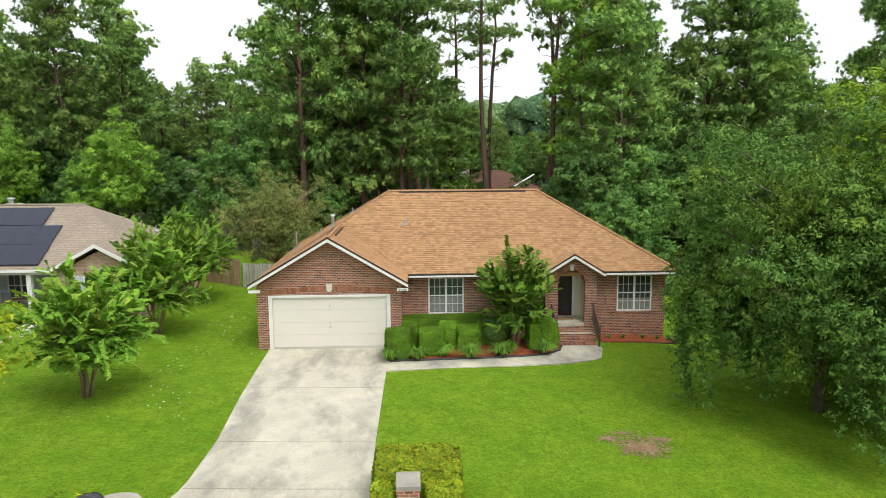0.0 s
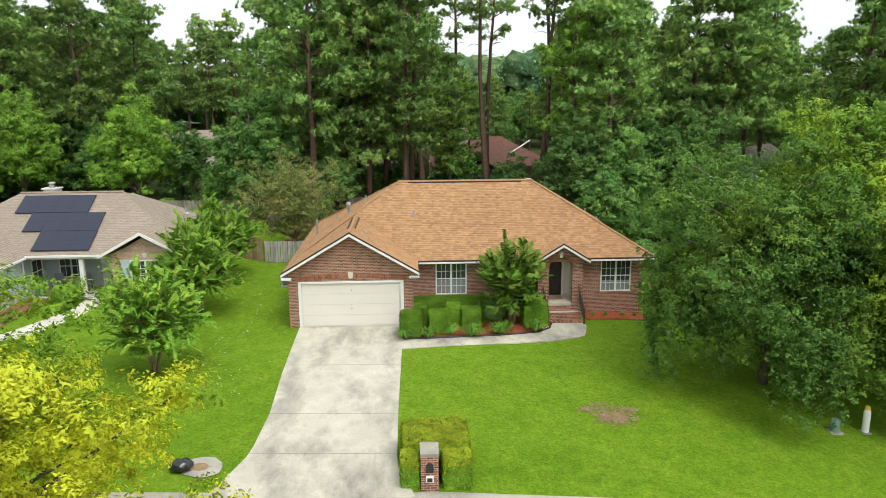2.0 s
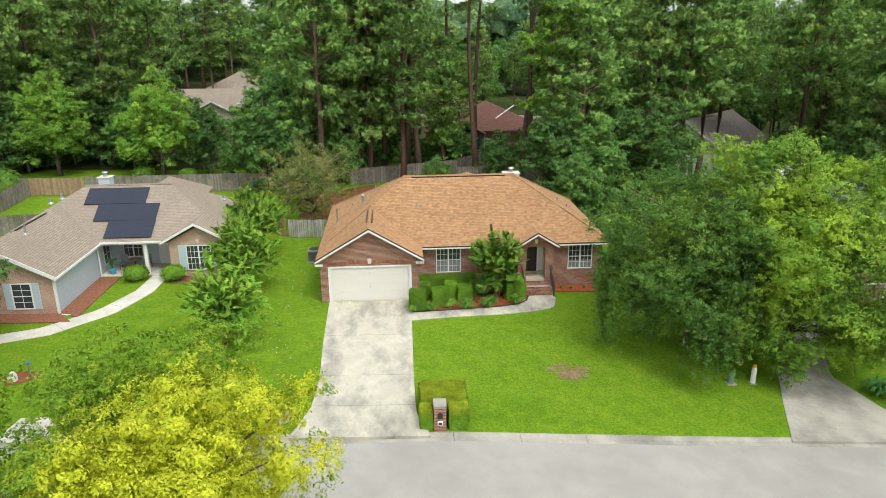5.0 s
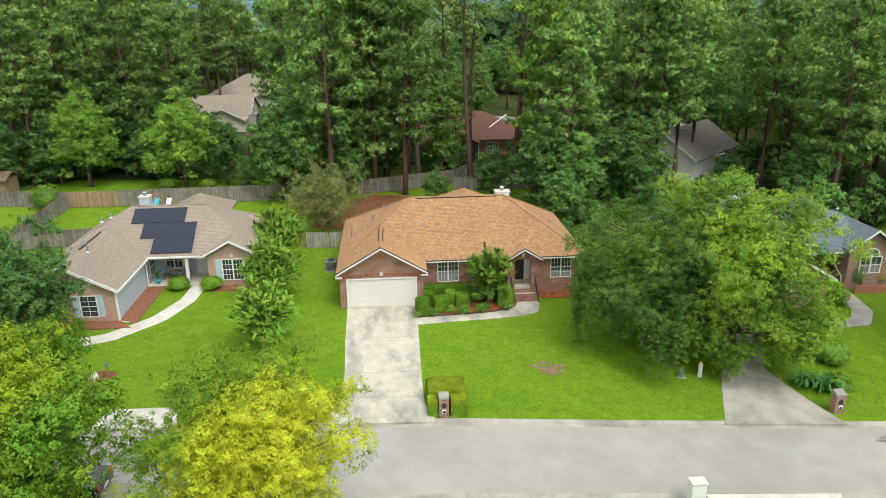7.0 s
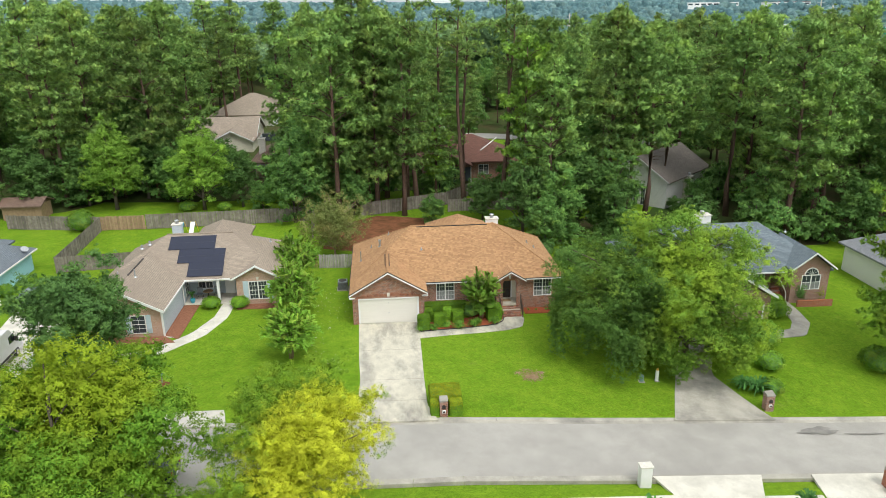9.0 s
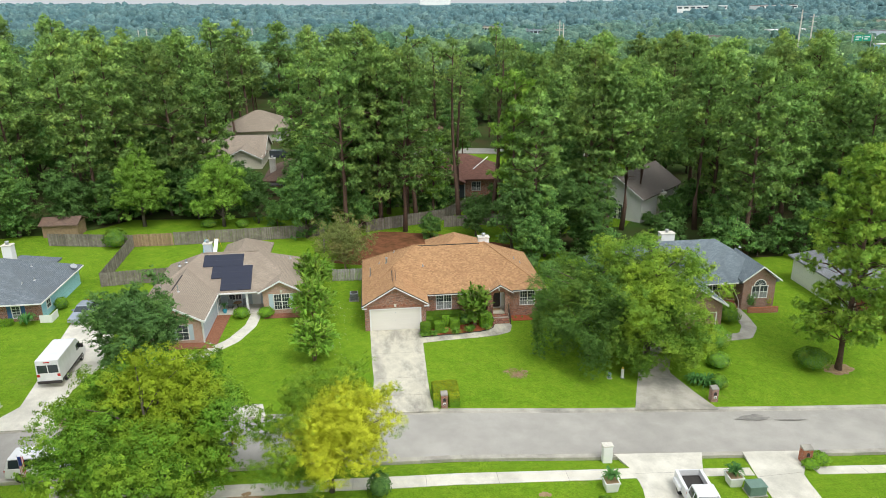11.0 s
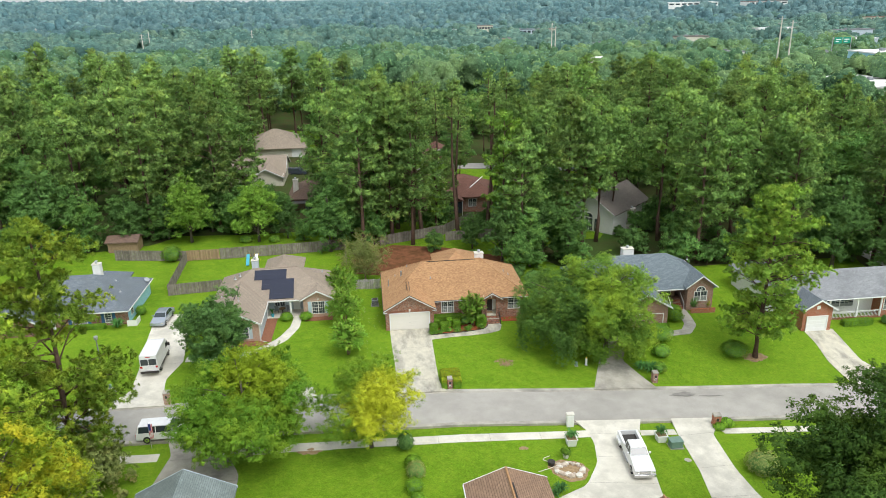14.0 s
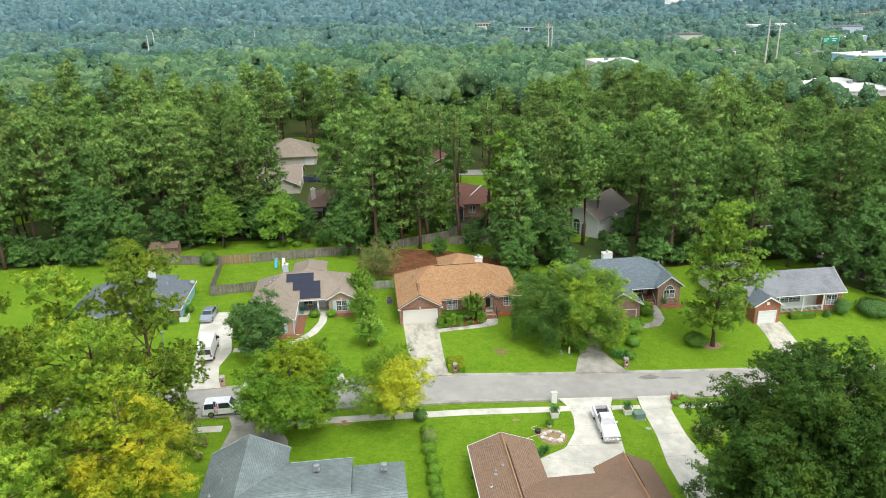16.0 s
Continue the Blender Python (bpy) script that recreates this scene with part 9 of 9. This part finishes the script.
for k in range(22):
    a = math.tau * k / 22
    rad = 1.0 + rr.uniform(-0.15, 0.2)
    x, y = 12.8 + rad * 1.15 * math.cos(a), -29.2 + rad * 0.85 * math.sin(a)
    z = gz(x, y)
    bm = bmesh.new()
    bmesh.ops.create_icosphere(bm, subdivisions=1, radius=1.0)
    s = rr.uniform(0.18, 0.34)
    for v in bm.verts:
        j = rr.uniform(0.8, 1.15)
        v.co = Vector((x + v.co.x * s * j * 1.3, y + v.co.y * s * j, z + 0.12 + v.co.z * s * j * 0.75))
    tagged(part("field_stone", bm, M["rock"] if k % 3 else M["stone"]), "rough pale field stone in a garden ring", "stone", "ring of garden stones")
pz2 = gz(12.9, -27.2)
pp = thing("potted_plant", "leafy plant in a white pot", "potted plant", (12.9, -27.3, pz2))
part("pot", tube([(12.9, -27.3, pz2), (12.9, -27.3, pz2 + 0.45)], [0.22, 0.32], 14), M["white"], pp)
leafpot = leaf_ball("potted_foliage", "leafy plant growing from a white pot", 12.9, -27.3, 0.5, 0.6, "box", 0.08, 300, "plant")
leafpot.location.z += 0.4
bz = gz(11.2, -28.4)
tub = thing("garden_tub", "black plastic tub with a garden hose", "tub", (11.2, -28.4, bz))
part("tub_wall", tube([(11.2, -28.4, bz), (11.2, -28.4, bz + 0.45)], [0.3, 0.36], 14), M["dark"], tub)
tagged(part("garden_hose", tube([(11.2 + 0.9 * math.sin(u * 2.2) - 0.5 * u, -28.0 - 0.75 * u, gz(11, -28 - 0.75 * u) + 0.06) for u in np.linspace(-1.2, 6, 22)], [0.03] * 22, 6), M["cream"]), "pale garden hose snaking over the lawn", "hose")
sago(11.0, -32.3, 0.9, 0.8, 60, "sago palm by the brown-roofed house")
sago(10.2, -32.9, 0.7, 0.7, 50, "sago palm by the brown-roofed house")
patch("dirt_patch", 9.2, -25.7, 0.4, 0.3, M["dirt"], "small bare patch in the lawn", "soil", 0.03, 51, 0.3)

# street lamp, flag and hydrant on the far-left lawn
lz = gz(-34.85, -8.76)
lamp = thing("street_lamp", "slim grey street lamp with a lantern head", "street lamp", (-34.85, -8.76, lz))
part("pole", tube([(-34.85, -8.76, lz - 0.2), (-34.85, -8.76, lz + 4.9)], [0.09, 0.06], 10), M["grey_unit"], lamp)
part("lantern", tube([(-34.85, -8.76, lz + 4.9), (-34.85, -8.76, lz + 5.1), (-34.85, -8.76, lz + 5.4), (-34.85, -8.76, lz + 5.5)], [0.08, 0.2, 0.24, 0.05], 10), M["metal"], lamp)
pedestal(-32.9, -11.3, 0.7, 0.14, "metal", "small grey utility pedestal on the verge")
pedestal(-33.6, -10.6, 0.5, 0.16, "green_unit", "squat green utility pedestal on the verge")
fz = gz(-26.0, -22.6)
flag = thing("flag", "striped flag on a thin garden pole", "flag", (-26.0, -22.6, fz))
part("pole", tube([(-26.0, -22.6, fz), (-26.0, -22.6, fz + 2.8)], [0.025, 0.02], 6), M["metal"], flag)
for k in range(7):
    part("stripe", box(-25.98 + 0.05 * k, -25.93 + 0.05 * k, -22.61 - 0.02 * (k % 2), -22.59 - 0.02 * (k % 2), fz + 1.1, fz + (2.0 if k < 4 else 2.7)), M["flag_red"] if k % 2 == 0 else M["white"], flag)
part("canton", box(-25.98, -25.78, -22.63, -22.6, fz + 2.0, fz + 2.7), M["flag_blue"], flag)

# ---- far things above the woods ----
def pylon(x, y, top, n=2, gap=5.0):
    z = gz(x, y)
    h = top - z
    t = thing("power_pylon", "tall pale steel transmission poles", "pylon", (x, y, z), "transmission poles above the woods")
    for k in range(n):
        part("pole", tube([(x + gap * k, y, z), (x + gap * k, y, z + h - 2.5 * k)], [0.6, 0.35], 8), M["concrete_pale"], t)
        for j in range(3):
            part("cross_arm", box(x + gap * k - 2.2, x + gap * k + 2.2, y - 0.12, y + 0.12, z + h - 2.5 * k - 1.5 - 2.6 * j, z + h - 2.5 * k - 1.25 - 2.6 * j), M["metal"], t)


pylon(155, 530, 17.5, 2, 3.2)
pylon(241, 330, 25.5, 2, 7.0)
pylon(-414, 902, 13, 2, 7.0)
pylon(-395, 890, 8, 1, 3.0)
pylon(-219, 690, 13, 1, 3.0)
pylon(-203, 610, 14, 1, 3.0)
pylon(-116, 683, 12, 1, 3.0)
pylon(-488, 985, 12, 1, 3.0)


def far_building(x, y, w, d, top, wall, roof, label, windows=0):
    z = gz(x, y)
    h = top - z
    t = thing("commercial_building", label, "building", (x, y, z), "commercial buildings beyond the woods")
    part("wall", box(x - w / 2, x + w / 2, y - d / 2, y + d / 2, z - 1, z + h), M[wall], t)
    part("roof", box(x - w / 2 - 0.4, x + w / 2 + 0.4, y - d / 2 - 0.4, y + d / 2 + 0.4, z + h, z + h + 0.6), M[roof], t)
    parts("roof_unit", "grey_unit", t, (x - w * 0.2, x - w * 0.2 + 2.2, y - 1, y + 1, z + h + 0.6, z + h + 1.9), (x + w * 0.15, x + w * 0.15 + 1.8, y - 1, y + 1, z + h + 0.6, z + h + 1.7))
    for k in range(windows):
        u = x - w / 2 + w * (k + 0.5) / windows
        part("window", box(u - 0.35 * w / windows, u + 0.35 * w / windows, y - d / 2 - 0.05, y - d / 2, max(z + 1, z + h - 3.6), z + h - 1.2), M["glass"], t)
    return t


far_building(139, 318, 24, 26, 5, "siding_cream", "white", "long white flat-roofed store among trees", 6)
far_building(262, 262, 34, 20, 9.5, "siding_blue", "white", "blue-sided office with a white roof", 5)
far_building(206, 207, 30, 42, 2.2, "siding_white", "white", "white-roofed warehouse at the wood's edge")
far_building(217, 575, 30, 12, -3, "shutter_blue", "roof_slate", "blue-fronted store in the far trees", 4)
far_building(276, 457, 20, 12, -4, "siding_white", "roof_silver", "pale small building in the far trees", 3)
far_building(217, 814, 30, 14, 0, "siding_cream", "roof_beige", "tan apartment block above the trees", 6)
far_building(153, 885, 26, 14, 3, "siding_cream", "roof_beige", "cream apartment block above the trees", 7)
far_building(485, 712, 32, 14, -1, "siding_white", "white", "white warehouse beyond the highway", 5)
far_building(680, 833, 44, 18, 4, "siding_cream", "roof_brown", "long tan building on the hillside", 7)
far_building(570, 1180, 90, 30, gz(570, 1180) + 26, "siding_white", "white", "white shopping centre on the far hill", 8)
far_building(690, 1150, 70, 30, gz(690, 1150) + 26, "siding_white", "roof_redbrown", "white store with a red roof on the far hill", 6)
for x, y, w, d, top, wall, roof, label, n in TOWN:
    far_building(x, y, w, d, top, wall, roof, label, n)
hos = far_building(330, 3600, 150, 60, gz(330, 3600) + 70, "siding_white", "white", "large white hospital on the horizon")
hz = gz(330, 3600) + 70
part("tower", box(290, 380, 3575, 3630, hz - 20, hz + 22), M["siding_white"], hos)
SX, SY, SZ = 333.5, 406.0, 5.0
sg = thing("road_sign", "green overhead highway sign on posts", "sign", (SX, SY, gz(SX, SY)))
for k in range(2):
    x = SX - 6 + 6.4 * k
    panel = part("sign_panel", box(x, x + 5.6, SY - 0.2, SY, SZ - 1.6, SZ + 2.6), M["sign_green"], sg, "green sign panel")
    parts("lettering_bar", "white", panel, (x + 0.8, x + 4.6, SY - 0.26, SY - 0.2, SZ + 0.9, SZ + 1.5), (x + 0.8, x + 3.4, SY - 0.26, SY - 0.2, SZ - 0.5, SZ + 0.1))
    part("post", tube([(SX - 7 + 14 * k, SY + 0.4, gz(SX, SY)), (SX - 7 + 14 * k, SY + 0.4, SZ + 3)], [0.3, 0.3], 6), M["metal"], sg)
part("gantry_beam", tube([(SX - 7, SY + 0.4, SZ + 1.6), (SX + 7, SY + 0.4, SZ + 1.6)], [0.25, 0.25], 6), M["metal"], sg)
draped("highway", [(290, 408), (340, 404), (430, 398)], [(290, 394), (340, 390), (430, 384)], M["asphalt"], "grey highway beyond the woods", "road", 3.0, n=10)
draped("back_street", [(-14, 76), (-10, 88), (2, 94), (25, 97), (60, 92)], [(-8, 76), (-5, 85), (4, 88.5), (25, 91), (60, 86)], M["asphalt"], "pale back street among the houses", "road", 0.2, n=24)
draped("back_street", [(76, 40), (77, 20), (80, -10)], [(83, 40), (84, 20), (87, -10)], M["asphalt"], "pale side street behind the trees", "road", 0.1, n=14)

# ---- the shingles nearest the camera, piece by piece ----
near, owner = SHINGLE_PIECES
for m, a, b, v in near:
    if b - a < 0.03:
        continue
    ob = new("shingle", tab_me)
    ob.parent = owner
    ob.matrix_basis = Matrix.Translation(-Vector(owner.location)) @ m @ Matrix.Translation(((a + b) / 2, v, 0)) @ Matrix.Diagonal(((b - a) / TAB, 1, 1, 1))
